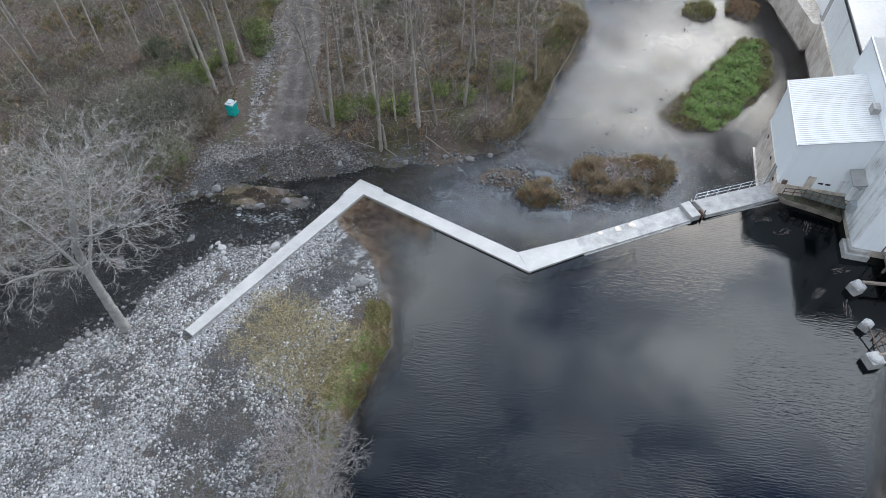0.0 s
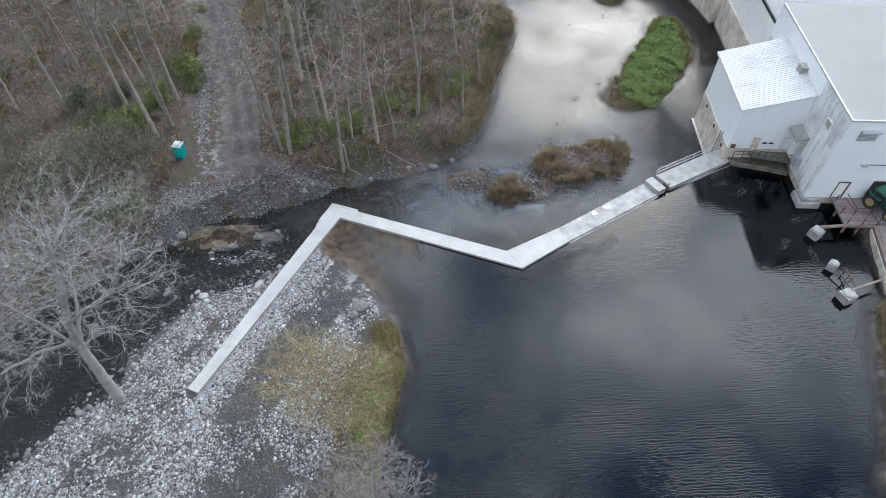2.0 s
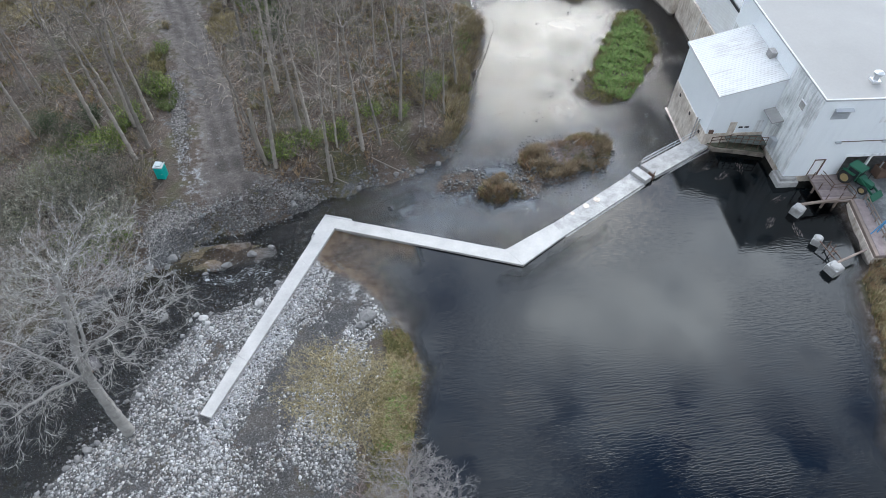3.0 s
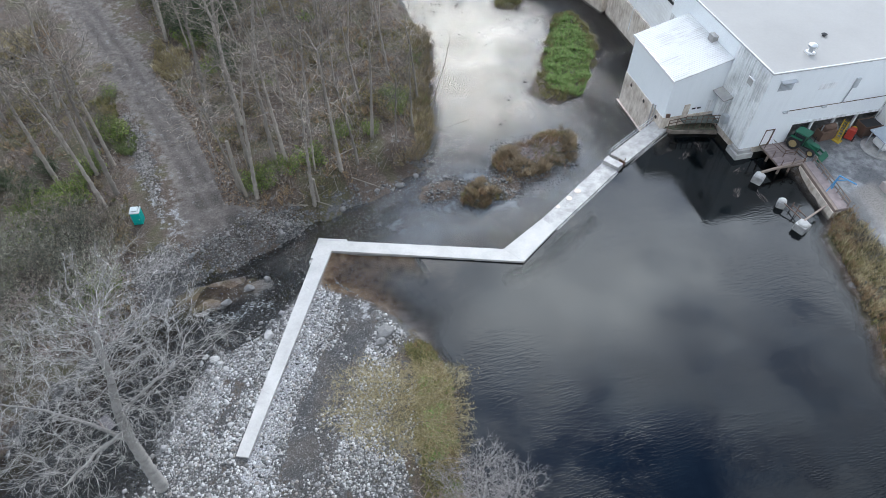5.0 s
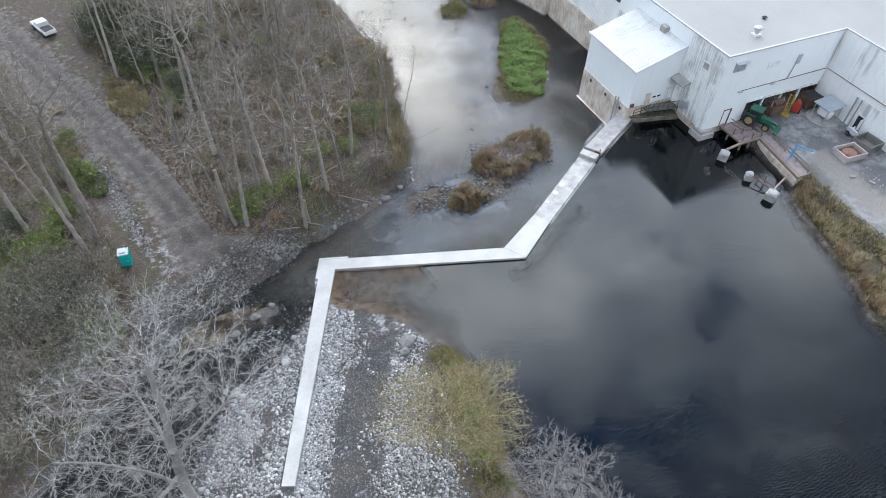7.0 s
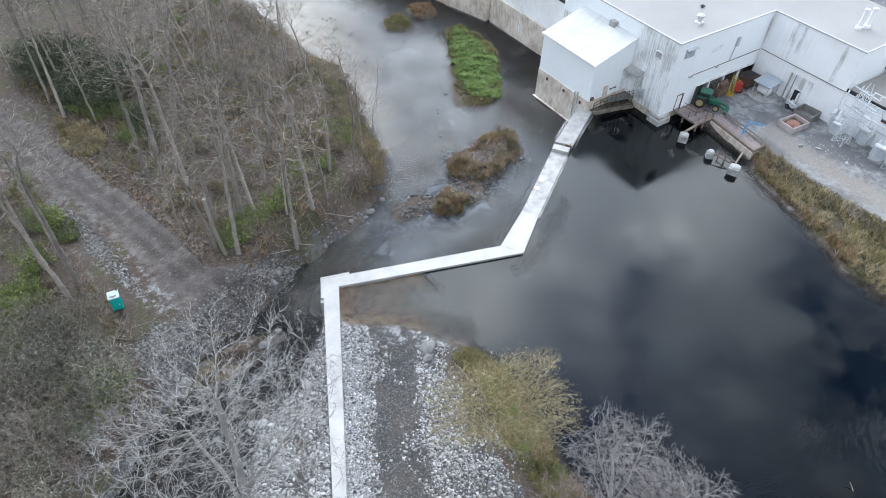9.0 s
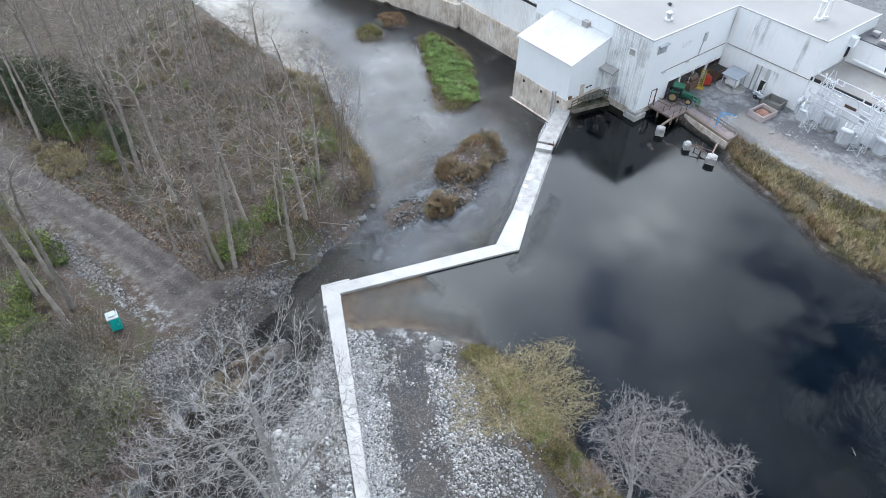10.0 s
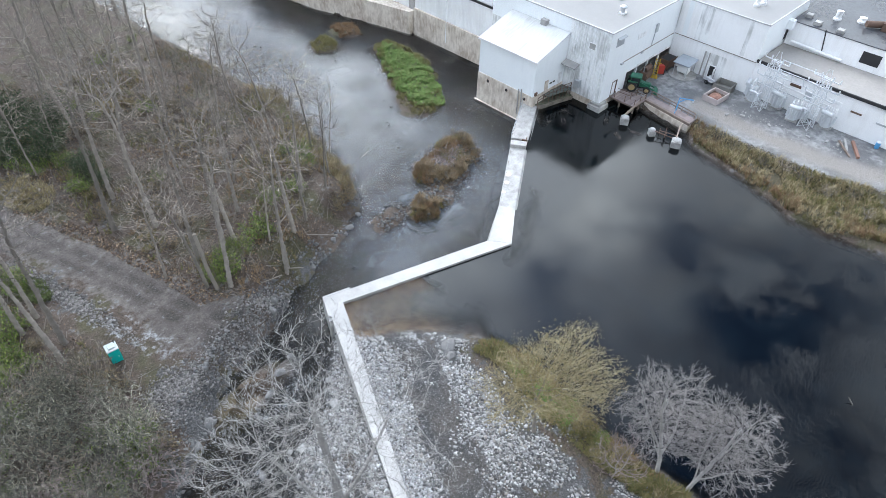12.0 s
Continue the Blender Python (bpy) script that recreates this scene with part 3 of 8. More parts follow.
# ---- water ----
def water(name, deep, shallow_alpha, ripple, rough, windy=False):
    m, t, p = shader(name)
    co = coords(t, False)
    p.inputs["Base Color"].default_value = (*deep, 1)
    p.inputs["Roughness"].default_value = rough
    p.inputs["IOR"].default_value = 1.333
    mask = node(t, "ShaderNodeVertexColor", layer_name="depth")
    sep = node(t, "ShaderNodeSeparateColor", {"Color": mask.outputs["Color"]})
    n = noise_tex(t, co, 0.9, 3)
    a = node(t, "ShaderNodeMapRange", {"Value": sep.outputs[0], "To Min": shallow_alpha, "To Max": 1.0})
    t.links.new(a.outputs[0], p.inputs["Alpha"])
    # ripples in wind streaks, and broken water where the mask's second channel says so
    turned = node(t, "ShaderNodeMapping", {"Vector": co, "Rotation": (0, 0, 0.16)}).outputs[0]
    streak = noise_tex(t, node(t, "ShaderNodeMapping", {"Vector": turned, "Scale": (1.0, 2.4, 1.0)}).outputs[0], 2.1, 3, 0.5, 0.3)
    gust = ramp(t, noise_tex(t, co, 0.045, 3), [(0.46, grey(0.02)), (0.66, grey(0.4))])
    fine = noise_tex(t, node(t, "ShaderNodeMapping", {"Vector": turned, "Scale": (0.5, 2.4, 1.0)}).outputs[0], 2.2, 2, 0.5, 0.4)
    calm = ramp(t, noise_tex(t, co, 0.06, 2), [(0.46, grey(0.02)), (0.58, grey(0.6))])
    fast = noise_tex(t, co, 2.0, 5, 0.66, 1.0)
    h = node(t, "ShaderNodeMath", {0: streak, 1: gust}, operation="MULTIPLY").outputs[0]
    h = node(t, "ShaderNodeMath", {0: fine, 1: calm, 2: h}, operation="MULTIPLY_ADD").outputs[0]
    f = node(t, "ShaderNodeMath", {0: fast, 1: 0.0 if windy else sep.outputs[1]}, operation="MULTIPLY").outputs[0]
    h = node(t, "ShaderNodeMath", {0: f, 1: 11.0, 2: h}, operation="MULTIPLY_ADD").outputs[0]
    if windy:
        band = node(t, "ShaderNodeTexWave", {"Vector": turned, "Scale": 1.25, "Distortion": 9.0, "Detail": 3.0, "Detail Scale": 1.3, "Detail Roughness": 0.6}, wave_type="BANDS", bands_direction="Y").outputs[1]
        tiny = noise_tex(t, node(t, "ShaderNodeMapping", {"Vector": turned, "Scale": (0.7, 1.5, 1.0)}).outputs[0], 5.5, 2, 0.5)
        band = node(t, "ShaderNodeMath", {0: tiny, 1: 0.8, 2: band}, operation="MULTIPLY_ADD").outputs[0]
        patch = ramp(t, noise_tex(t, co, 0.11, 3), [(0.42, grey(0.06)), (0.62, grey(1.0))])
        band = node(t, "ShaderNodeMath", {0: band, 1: patch}, operation="MULTIPLY").outputs[0]
        band = node(t, "ShaderNodeMath", {0: band, 1: sep.outputs[1]}, operation="MULTIPLY").outputs[0]
        h = node(t, "ShaderNodeMath", {0: band, 1: 0.4, 2: h}, operation="MULTIPLY_ADD").outputs[0]
    bump(t, p, h, 1.0, ripple)
    foam = node(t, "ShaderNodeMath", {0: noise_tex(t, node(t, "ShaderNodeMapping", {"Vector": co, "Scale": (1.0, 1.7, 1.0), "Rotation": (0, 0, -0.5)}).outputs[0], 3.4, 3, 0.6, 0.8), 1: sep.outputs[2]}, operation="MULTIPLY").outputs[0]
    foam = ramp(t, foam, [(0.5, grey(0)), (0.57, grey(1))])
    cloudy = ramp(t, noise_tex(t, co, 0.16, 6, 0.66, 0.8), [(0.38, tuple(c * 0.45 for c in deep)), (0.5, tuple(c * 1.0 for c in deep)), (0.62, tuple(c * 1.7 for c in deep))])
    body = mix(t, mask.outputs["Alpha"], (0.006, 0.0065, 0.0065), cloudy)
    t.links.new(mix(t, foam, body, (0.55, 0.57, 0.58)), p.inputs["Base Color"])
    t.links.new(node(t, "ShaderNodeMapRange", {"Value": foam, "To Min": rough, "To Max": 0.7}).outputs[0], p.inputs["Roughness"])
    return m


WATER_POND = water("dark_pond_water", (0.0016, 0.0027, 0.0034), 0.15, 0.03, 0.03, True)
WATER_RIVER = water("river_water", (0.078, 0.086, 0.096), 0.45, 0.042, 0.04)


def water_sheet(name, poly, zf, material, x0, x1, y0, y1, cell, grow, label, masks):
    xs, ys = np.arange(x0, x1 + cell / 2, cell), np.arange(y0, y1 + cell / 2, cell)
    X, Y = np.meshgrid(xs, ys)
    px, py = X.ravel(), Y.ravel()
    keep_v = signed(px, py, poly) < grow
    ids = np.arange(len(px)).reshape(len(ys), len(xs))
    q = np.stack([ids[:-1, :-1], ids[:-1, 1:], ids[1:, 1:], ids[1:, :-1]], axis=-1).reshape(-1, 4)
    close = (along(px, py, WEIR) < 3.0) & (signed(px, py, poly) > 0.9) if name == "pond_water" else np.zeros(len(px), bool)
    q = q[keep_v[q].any(axis=1) & ~close[q].any(axis=1)]
    used = np.unique(q)
    back = np.full(len(px), -1)
    back[used] = np.arange(len(used))
    px, py = px[used], py[used]
    pz = zf(px, py)
    ob = tagged(new(name, fast_mesh(name, np.column_stack([px, py, pz]), back[q], material, True)), label, "water", kind="structure")
    a = ob.data.color_attributes.new("depth", "FLOAT_COLOR", "POINT")
    a.data.foreach_set("color", np.column_stack(masks(px, py, pz)).astype(np.float32).ravel())
    return ob


def pond_masks(px, py, pz):
    depth = np.clip((pz - land(px, py)) / 1.2, 0, 1)
    wind = step01(29.0 + 5.0 * fbm(px, py, 14.0, 68) - py, 0, 9.0) * step01(34.0 + 3.0 * fbm(px, py, 9.0, 64) - px, 0, 8.0) + 0.25 * np.exp(-((py - 43.0) / 5.0) ** 2)
    return depth, np.clip(wind, 0.04, 1), np.zeros_like(px), np.ones_like(px)


def river_masks(px, py, pz):
    depth = np.maximum(np.clip((pz - land(px, py)) / 0.9, 0, 1), step01(4.0 - along(px, py, WEIR), 0, 1.5))
    along_ = (px + 19.5) * 0.87 + (py - 48.8) * 0.5
    across = -(px + 19.5) * 0.5 + (py - 48.8) * 0.87
    blob = lambda x, y, rx, ry: np.exp(-(((px - x) / rx) ** 2 + ((py - y) / ry) ** 2))
    crest = 0.9 * np.exp(-((along_ / 7.5) ** 4 + (across / 2.6) ** 4)) * (0.55 + 0.6 * fbm(px, py, 2.2, 69)) + 1.1 * blob(-16.2, 47.6, 1.3, 1.6) + 1.0 * blob(-19.8, 47.8, 2.2, 0.9) + 0.8 * blob(-20.6, 41.6, 1.6, 1.2) + 0.9 * blob(-38.5, 36.6, 2.6, 2.0) + 0.7 * blob(-14.6, 50.0, 0.9, 1.2) + 0.95 * blob(36.6, 60.2, 1.1, 3.4) + 0.9 * blob(37.9, 55.6, 0.7, 2.6) + 0.9 * blob(49.2, 70.6, 2.2, 0.8) + 0.8 * blob(33.6, 55.4, 1.6, 1.6) + 0.78 * blob(4.0, 55.0, 9.0, 3.2) * (0.7 + 0.5 * fbm(px, py, 3.0, 61))
    rapid = np.clip(crest, 0, 1)
    below = 0.16 * np.exp(-((px - 37) / 5.5) ** 2 - ((py - 60) / 9.0) ** 2) + 0.16 * np.exp(-((px - 12) / 16.0) ** 2 - ((py - 54) / 6.0) ** 2)
    stream = step01(-px, 10, 15) * (py < 60)
    rapid = np.maximum(rapid, 0.72 * stream * (0.75 + 0.35 * fbm(px, py, 5.0, 67)))
    wall_side = step01(along(px, py, [(36.0, 50.0), (39.4, 61.5), (50.5, 66.5), (55.0, 84.0), (53.0, 106.0)]), 2.5, 8.5)
    shoal = np.exp(-((py - 53.0) / 6.5) ** 4) * step01(px, -5.0, 4.0)
    silty = np.clip(0.36 * step01(px, -2.0, 12.0) * step01(py, 53.0, 62.0) * (0.3 + 0.7 * step01(112 - py, 0, 25)) + 0.95 * shoal, 0, 1) * (0.25 + 0.75 * wall_side)
    still = step01(py, 58.0, 66.0) * step01(px, 12.0, 20.0)
    return depth, np.clip(0.18 * (1 - 0.75 * still) + 0.6 * rapid + below, 0, 1), np.clip(rapid, 0, 0.95), silty


pond = water_sheet("pond_water", POND, lambda x, y: np.zeros_like(x), WATER_POND, -30, 60, -80, 52, 1.0, 0.6,
                   "dark still pond water reflecting broken cloud", pond_masks)
river = water_sheet("river_water", RIVER, river_z, WATER_RIVER, -76, 96, 8, 320, 0.8, 2.4,
                    "shallow river water, pale with sky and broken by rapids", river_masks)

# ---- the concrete weir ----
weir = thing("weir", pose(0, 0, 0), "bright new concrete weir wall in three angled legs across the pond", "weir", kind="structure")
W_END_L, W_END_R = (-23.92, 31.85), (-23.02, 31.2)
W_A_OUT, W_A_IN = (-8.8, 51.75), (-8.28, 49.72)
W_B_OUT, W_B_IN = (8.5, 41.42), (9.5, 38.88)
W_S_OUT, W_S_IN = (14.75, 43.35), (15.47, 41.4)
W_N_OUT, W_N_IN = (26.9, 48.0), (27.75, 46.0)
W_M_OUT, W_M_IN = (28.7, 48.75), (29.5, 46.55)
W_F_OUT, W_F_IN = (38.2, 51.6), (38.9, 49.5)


def lerp2(a, b, k):
    return (a[0] + (b[0] - a[0]) * k, a[1] + (b[1] - a[1]) * k)


def pours(name, right0, right1, left1, left0, count, z0, z1, material, label, gap=0.002):
    """A leg of the wall, poured in lengths with fine joints between them."""
    length = math.hypot(right1[0] - right0[0], right1[1] - right0[1])
    g = gap / length
    for i in range(count):
        a, b = i / count + (g if i else 0), (i + 1) / count - (g if i < count - 1 else 0)
        part(name, G().prism([lerp2(right0, right1, a), lerp2(right0, right1, b), lerp2(left0, left1, b), lerp2(left0, left1, a)], z0, z1), material, weir, label, 0.012)


pours("wall_length", W_END_R, W_A_IN, W_A_OUT, W_END_L, 4, -2.4, 0.28, CONCRETE, "long straight leg set in the gravel")
pours("wall_length", W_A_IN, W_B_IN, W_B_OUT, W_A_OUT, 3, -3.6, 0.28, CONCRETE, "leg standing between pond and river")
pours("wall_length", W_B_IN, W_S_IN, W_S_OUT, W_B_OUT, 1, -3.6, 0.3, CONCRETE, "wide bright length beside the bend")
pours("wall_length", W_S_IN, W_N_IN, W_N_OUT, W_S_OUT, 2, -3.6, 0.24, CONCRETE_OLD, "older greyer length with pale scuffs")
pours("wall_length", W_M_IN, W_F_IN, W_F_OUT, W_M_OUT, 1, -3.6, 0.5, CONCRETE_OLD, "oldest raised length running to the mill")
# a narrow ledge along the pond face of the older lengths
def shift(a, b, k):
    d = (Vector(b) - Vector(a)).normalized()
    n = Vector((d.y, -d.x)) * k
    return (a[0] + n.x, a[1] + n.y), (b[0] + n.x, b[1] + n.y)


la, lb = shift(W_S_IN, W_N_IN, 0.22)
part("ledge", G().prism([la, lb, W_N_IN, W_S_IN], -0.9, 0.05), CONCRETE_OLD, weir, "low ledge at the waterline", 0.02)
la, lb = shift(W_M_IN, W_F_IN, 0.3)
part("ledge", G().prism([la, lb, W_M_IN, W_F_IN], -0.9, 0.08), CONCRETE_GREY, weir, "low grey ledge at the waterline", 0.02)
# a pale sloped skirt on the river side of the wide length
g = G()
outs = [(0.0, 0.02), (0.14, 0.36), (0.4, 0.46), (0.72, 0.3), (1.0, 0.03)]
dn = (Vector(W_S_OUT) - Vector(W_B_OUT)).normalized()
nn = Vector((-dn.y, dn.x))
top_ = [Vector((*lerp2(W_B_OUT, W_S_OUT, k), 0.2)) + Vector((nn.x, nn.y, 0)) * 0.004 for k, w in outs]
toe = [Vector((*(Vector(lerp2(W_B_OUT, W_S_OUT, k)) + nn * w), 0.18 - 4.5 * w)) for k, w in outs]
low_ = [Vector((q.x, q.y, -3.4)) for q in toe]
g.add(top_ + toe + low_, [(i, i + 1, 6 + i, 5 + i) for i in range(4)] + [(5 + i, 6 + i, 11 + i, 10 + i) for i in range(4)])
part("skirt", g, CONCRETE, weir, "pale sloped concrete skirt on the river side", 0.03)
# thicker cap round the first bend
d1 = (Vector(W_END_L) - Vector(W_A_OUT)).normalized()
d2 = (Vector(W_B_OUT) - Vector(W_A_OUT)).normalized()
o1, o2 = Vector((-d1.y, d1.x)) * -0.28, Vector((-d2.y, d2.x)) * 0.28
A = Vector(W_A_OUT)
bend = A + (o1 + o2) * 0.75
cap = [tuple(A + d1 * 2.7), tuple(A), tuple(A + d2 * 2.9), tuple(A + d2 * 2.9 + o2), tuple(bend), tuple(A + d1 * 2.7 + o1)]
part("bend_cap", G().prism(cap, -3.4, 0.3), CONCRETE, weir, "thick outer cap at the bend", 0.03)
part("buttress", G().prism([tuple(Vector(W_A_OUT) + d1 * 3.2), tuple(Vector(W_A_OUT) + d1 * 2.8), tuple(Vector(W_A_OUT) + d1 * 2.8 + o1 * 1.3), tuple(Vector(W_A_OUT) + d1 * 3.2 + o1 * 1.1)], -3.4, 0.1), CONCRETE_OLD, weir, "", 0.03)
# raised block and the dark sluice gap beside it
part("raised_block", G().prism([W_N_IN, lerp2(W_N_IN, W_M_IN, 0.62), lerp2(W_N_OUT, W_M_OUT, 0.62), W_N_OUT], -3.6, 0.75), CONCRETE_OLD, weir, "raised concrete block beside the sluice gap", 0.05)
part("sluice_sill", G().prism([lerp2(W_N_IN, W_M_IN, 0.62), W_M_IN, W_M_OUT, lerp2(W_N_OUT, W_M_OUT, 0.62)], -3.6, -0.15), CONCRETE_OLD, weir, "low dark sill of the sluice", 0.02)
m1, m2 = Vector((*lerp2(W_N_IN, W_M_IN, 0.8), 0.0)), Vector((*lerp2(W_N_OUT, W_M_OUT, 0.8), 0.0))
part("sluice_gate", G().bar(m1 + Vector((0, 0, 0.35)), m1.lerp(m2, 0.35) + Vector((0, 0, 0.35)), 0.1, 0.9).tube(m1 + Vector((0.1, 0.2, 0.2)), m1 + Vector((0.1, 0.2, 1.2)), 0.05, n=6), RUST, weir, "rusted iron sluice gate")
part("plank", G().bar(m1 + Vector((0.35, 0.5, 0.6)), m2 + Vector((0.35, 0.0, 0.6)), 0.22, 0.06), CONCRETE_GREY, weir, "grey board over the gap")
# round lids set in the top of the older length
for k, x, y, r in ((0, 19.6, 44.75, 0.36), (1, 21.2, 45.3, 0.4), (2, 17.6, 44.15, 0.26)):
    part("lid_rim", G().lathe([(r, 0.235), (r, 0.275), (r - 0.07, 0.285), (r - 0.08, 0.262), (0.02, 0.268)], 20, centre=(x, y)), CONCRETE_STAIN, weir, "round capped pipe set in the top")
for k in range(5):
    q = lerp2(W_S_OUT, W_N_OUT, 0.12 + 0.19 * k)
    part("stub_rod", G().tube((q[0] + 0.1, q[1] - 0.15, 0.2), (q[0] + 0.1, q[1] - 0.15, 0.75), 0.025, n=6), RUST, weir, "short rusted rod")

# handrail along the last length, on its river side
rail = thing("handrail", pose(0, 0, 0), "thin grey steel pipe handrail along the old weir length", "railing")
posts = [lerp2(W_M_OUT, W_F_OUT, k / 7) for k in range(8)]
for x, y in posts:
    part("post", G().tube((x, y, 0.4), (x, y, 1.5), 0.035, n=6), STEEL, rail)
for z in (0.95, 1.48):
    part("top_rail" if z > 1 else "mid_rail", G().tube((*posts[0], z), (*posts[-1], z), 0.03, n=6), STEEL, rail)

# ---- the mill buildings, in axes of their own: u along the front, v away from the yard ----
YARD_Z = 1.3


def ribs_v(g, u, v0, v1, z0, z1, step, deep=0.05, out=-1):
    """One corrugated sheet with upright ribs on a wall u = const."""
    line = []
    for i in range(int((v1 - v0) / step)):
        a = v0 + i * step
        line += [(u, a), (u + out * deep, a + step * 0.25), (u + out * deep, a + step * 0.5), (u, a + step * 0.75)]
    line.append((u, v1))
    n = len(line)
    return g.add([(x, y, z0) for x, y in line] + [(x, y, z1) for x, y in line], [(n + i, n + i + 1, i + 1, i) for i in range(n - 1)])


main = thing("main_building", BUILD, "tall flat-roofed mill with pale blue cladding and an open bay", "building")
bay0, bay_top = 6.4, 4.35
# front wall round the door and the open bay
part("front_wall", G().box(0.0, 19.2, 0.0, 0.35, bay_top, 12.0).box(0.0, 2.8, 0.0, 0.35, 1.25, bay_top).box(4.0, bay0, 0.0, 0.35, 1.25, bay_top).box(2.8, 4.0, 0.0, 0.35, 3.65, bay_top), CLAD, main, "smooth pale blue front wall")
part("side_wall", G().box(0.0, 0.35, 0.35, 22.0, 1.2, 12.0), CLAD_OLD, main, "worn white side wall")
part("corrugated_sheet", ribs_v(G(), -0.002, 0.05, 6.95, 1.25, 11.9, 0.4, 0.09), CLAD_OLD, main, "stained white corrugated sheeting")
part("upper_sheet", G().box(-0.03, -0.002, 7.0, 22.0, 8.0, 11.95), CLAD, main, "smooth pale blue upper wall sheet")
part("back_wall", G().box(0.35, 19.2, 21.7, 22.0, -3.0, 12.0), CLAD_WHITE, main)
part("roof", G().box(0.0, 19.2, 0.0, 22.0, 12.0, 12.12), ROOF_FLAT, main, "flat grey membrane roof")
part("roof_edge", G().box(-0.08, 19.2, -0.08, 0.12, 12.0, 12.2).box(-0.08, 0.12, 0.12, 22.0, 12.0, 12.2), EDGING, main, "pale grey metal roof edging", 0.02)
# the bay's shade is put into the near-black colour of its walls and ceiling
part("bay_back_wall", G().box(6.0, 19.2, 5.0, 5.2, 1.0, bay_top).box(6.0, 6.2, 0.35, 5.0, 1.0, bay_top), DARK, main, "back of the open bay, near-black for its shade")
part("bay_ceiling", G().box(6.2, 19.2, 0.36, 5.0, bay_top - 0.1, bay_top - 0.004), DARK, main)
part("bay_lintel", G().box(6.2, 19.2, -0.06, 0.3, bay_top - 0.35, bay_top - 0.005), CLAD_OLD, main, "worn lintel over the bay", 0.01)
for u in (9.4, 12.6, 15.9):
    part("bay_post", G().box(u - 0.12, u + 0.12, 0.05, 0.3, YARD_Z, bay_top - 0.35), CLAD_OLD, main)
part("plinth", G().box(0.3, 19.0, 0.3, 21.5, -3.2, 1.19), CONCRETE_STAIN, main, "stained concrete plinth")
part("corner_block", G().box(-0.55, 1.9, -0.6, 1.6, -1.6, 0.75).box(-0.3, 1.6, -0.35, 1.3, 0.75, 1.2), CONCRETE_OLD, main, "broken concrete footing in the pond", 0.08)
door = part("door", G().box(2.84, 3.96, 0.08, 0.14, 1.32, 3.62), CLAD_WHITE, main, "pale grey steel door", 0.01)
part("door_frame", G().box(2.74, 2.84, -0.05, 0.1, 1.3, 3.75).box(3.96, 4.06, -0.05, 0.1, 1.3, 3.75).box(2.84, 3.96, -0.05, 0.1, 3.62, 3.75), RUST, main, "rusty door frame")
hood = part("louvre", G().box(1.55, 3.45, -0.06, 0.02, 9.6, 10.75), STEEL, main, "grey louvre under a hood")
for i in range(6):
    part("slat", G().box(1.65, 3.35, -0.14, -0.055, 9.68 + i * 0.17, 9.72 + i * 0.17), STEEL, hood)
part("hood", G().prism([(1.5, -0.45), (3.5, -0.45), (3.5, 0.0), (1.5, 0.0)], lambda x, y: 10.82 + (y + 0.45) * 0.1, lambda x, y: 10.87 + (y + 0.45) * 0.3), STEEL, hood)
part("repair_panel", G().box(7.4, 9.8, -0.03, 0.0, 8.9, 9.7), CLAD_OLD, main, "faded rectangular repair panel", 0.01)
vent = part("wall_vent", G().box(12.2, 12.8, -0.25, 0.0, 8.6, 9.9), STEEL, main, "narrow dark wall vent", 0.02)
part("vent_pipe", G().tube((12.0, -0.12, 6.5), (12.3, -0.12, 8.9), 0.07), STEEL, main)
part("conduit", G().tube((3.8, -0.06, 6.35), (19.0, -0.06, 6.42), 0.045, n=6), RUST, main, "thin dark conduit")
for u in (4.1, 9.5):
    part("wall_lamp", G().box(u - 0.3, u + 0.3, -0.3, 0.0, 6.2, 6.4), STEEL, main, "small wall lamp", 0.02)
part("downpipe", G().tube((18.9, -0.14, 1.4), (18.9, -0.14, 11.9), 0.08, n=8), CLAD_OLD, main)
# side wall: window, door under an awning, boxes
win = part("window", G().box(-0.15, -0.03, 2.3, 3.3, 8.9, 9.75), CONCRETE_GREY, main, "small square boarded-up window")
part("window_frame", G().box(-0.18, -0.03, 2.22, 2.3, 8.82, 9.83).box(-0.18, -0.03, 3.3, 3.38, 8.82, 9.83).box(-0.18, -0.03, 2.3, 3.3, 8.82, 8.9).box(-0.18, -0.03, 2.3, 3.3, 9.75, 9.83), TRIM, win)
awn = part("awning", G().prism([(-1.3, 4.4), (-0.03, 4.4), (-0.03, 6.9), (-1.3, 6.9)], lambda x, y: 5.45 + (x + 1.3) * 0.2, lambda x, y: 5.6 + (x + 1.3) * 0.3), CONCRETE_GREY, main, "grey metal awning on brackets", 0.02)
for v in (4.6, 6.7):
    part("bracket", G().bar((-0.05, v, 4.9), (-1.2, v, 5.5), 0.06), STEEL, awn)
part("side_door", G().box(-0.16, -0.04, 5.0, 6.1, 2.0, 4.5), CLAD_OLD, main, "grey side door")
part("side_box", G().box(-0.7, -0.06, 3.6, 4.5, 2.5, 3.6), STEEL, main, "grey equipment box", 0.03)
part("roof_box", G().box(-0.75, 0.1, 10.9, 12.0, 9.75, 10.6), CONCRETE_GREY, main, "grey duct box on the side wall", 0.03)
# roof vents
stack = part("roof_vent", G().lathe([(0.3, 12.1), (0.3, 12.9), (0.5, 12.95), (0.52, 13.2), (0.2, 13.4)], 14, centre=(6.7, 3.0)), STEEL, main, "round galvanised roof vent")
part("curb", G().box(6.25, 7.15, 2.55, 3.45, 12.1, 12.35), TRIM, stack, "", 0.02)
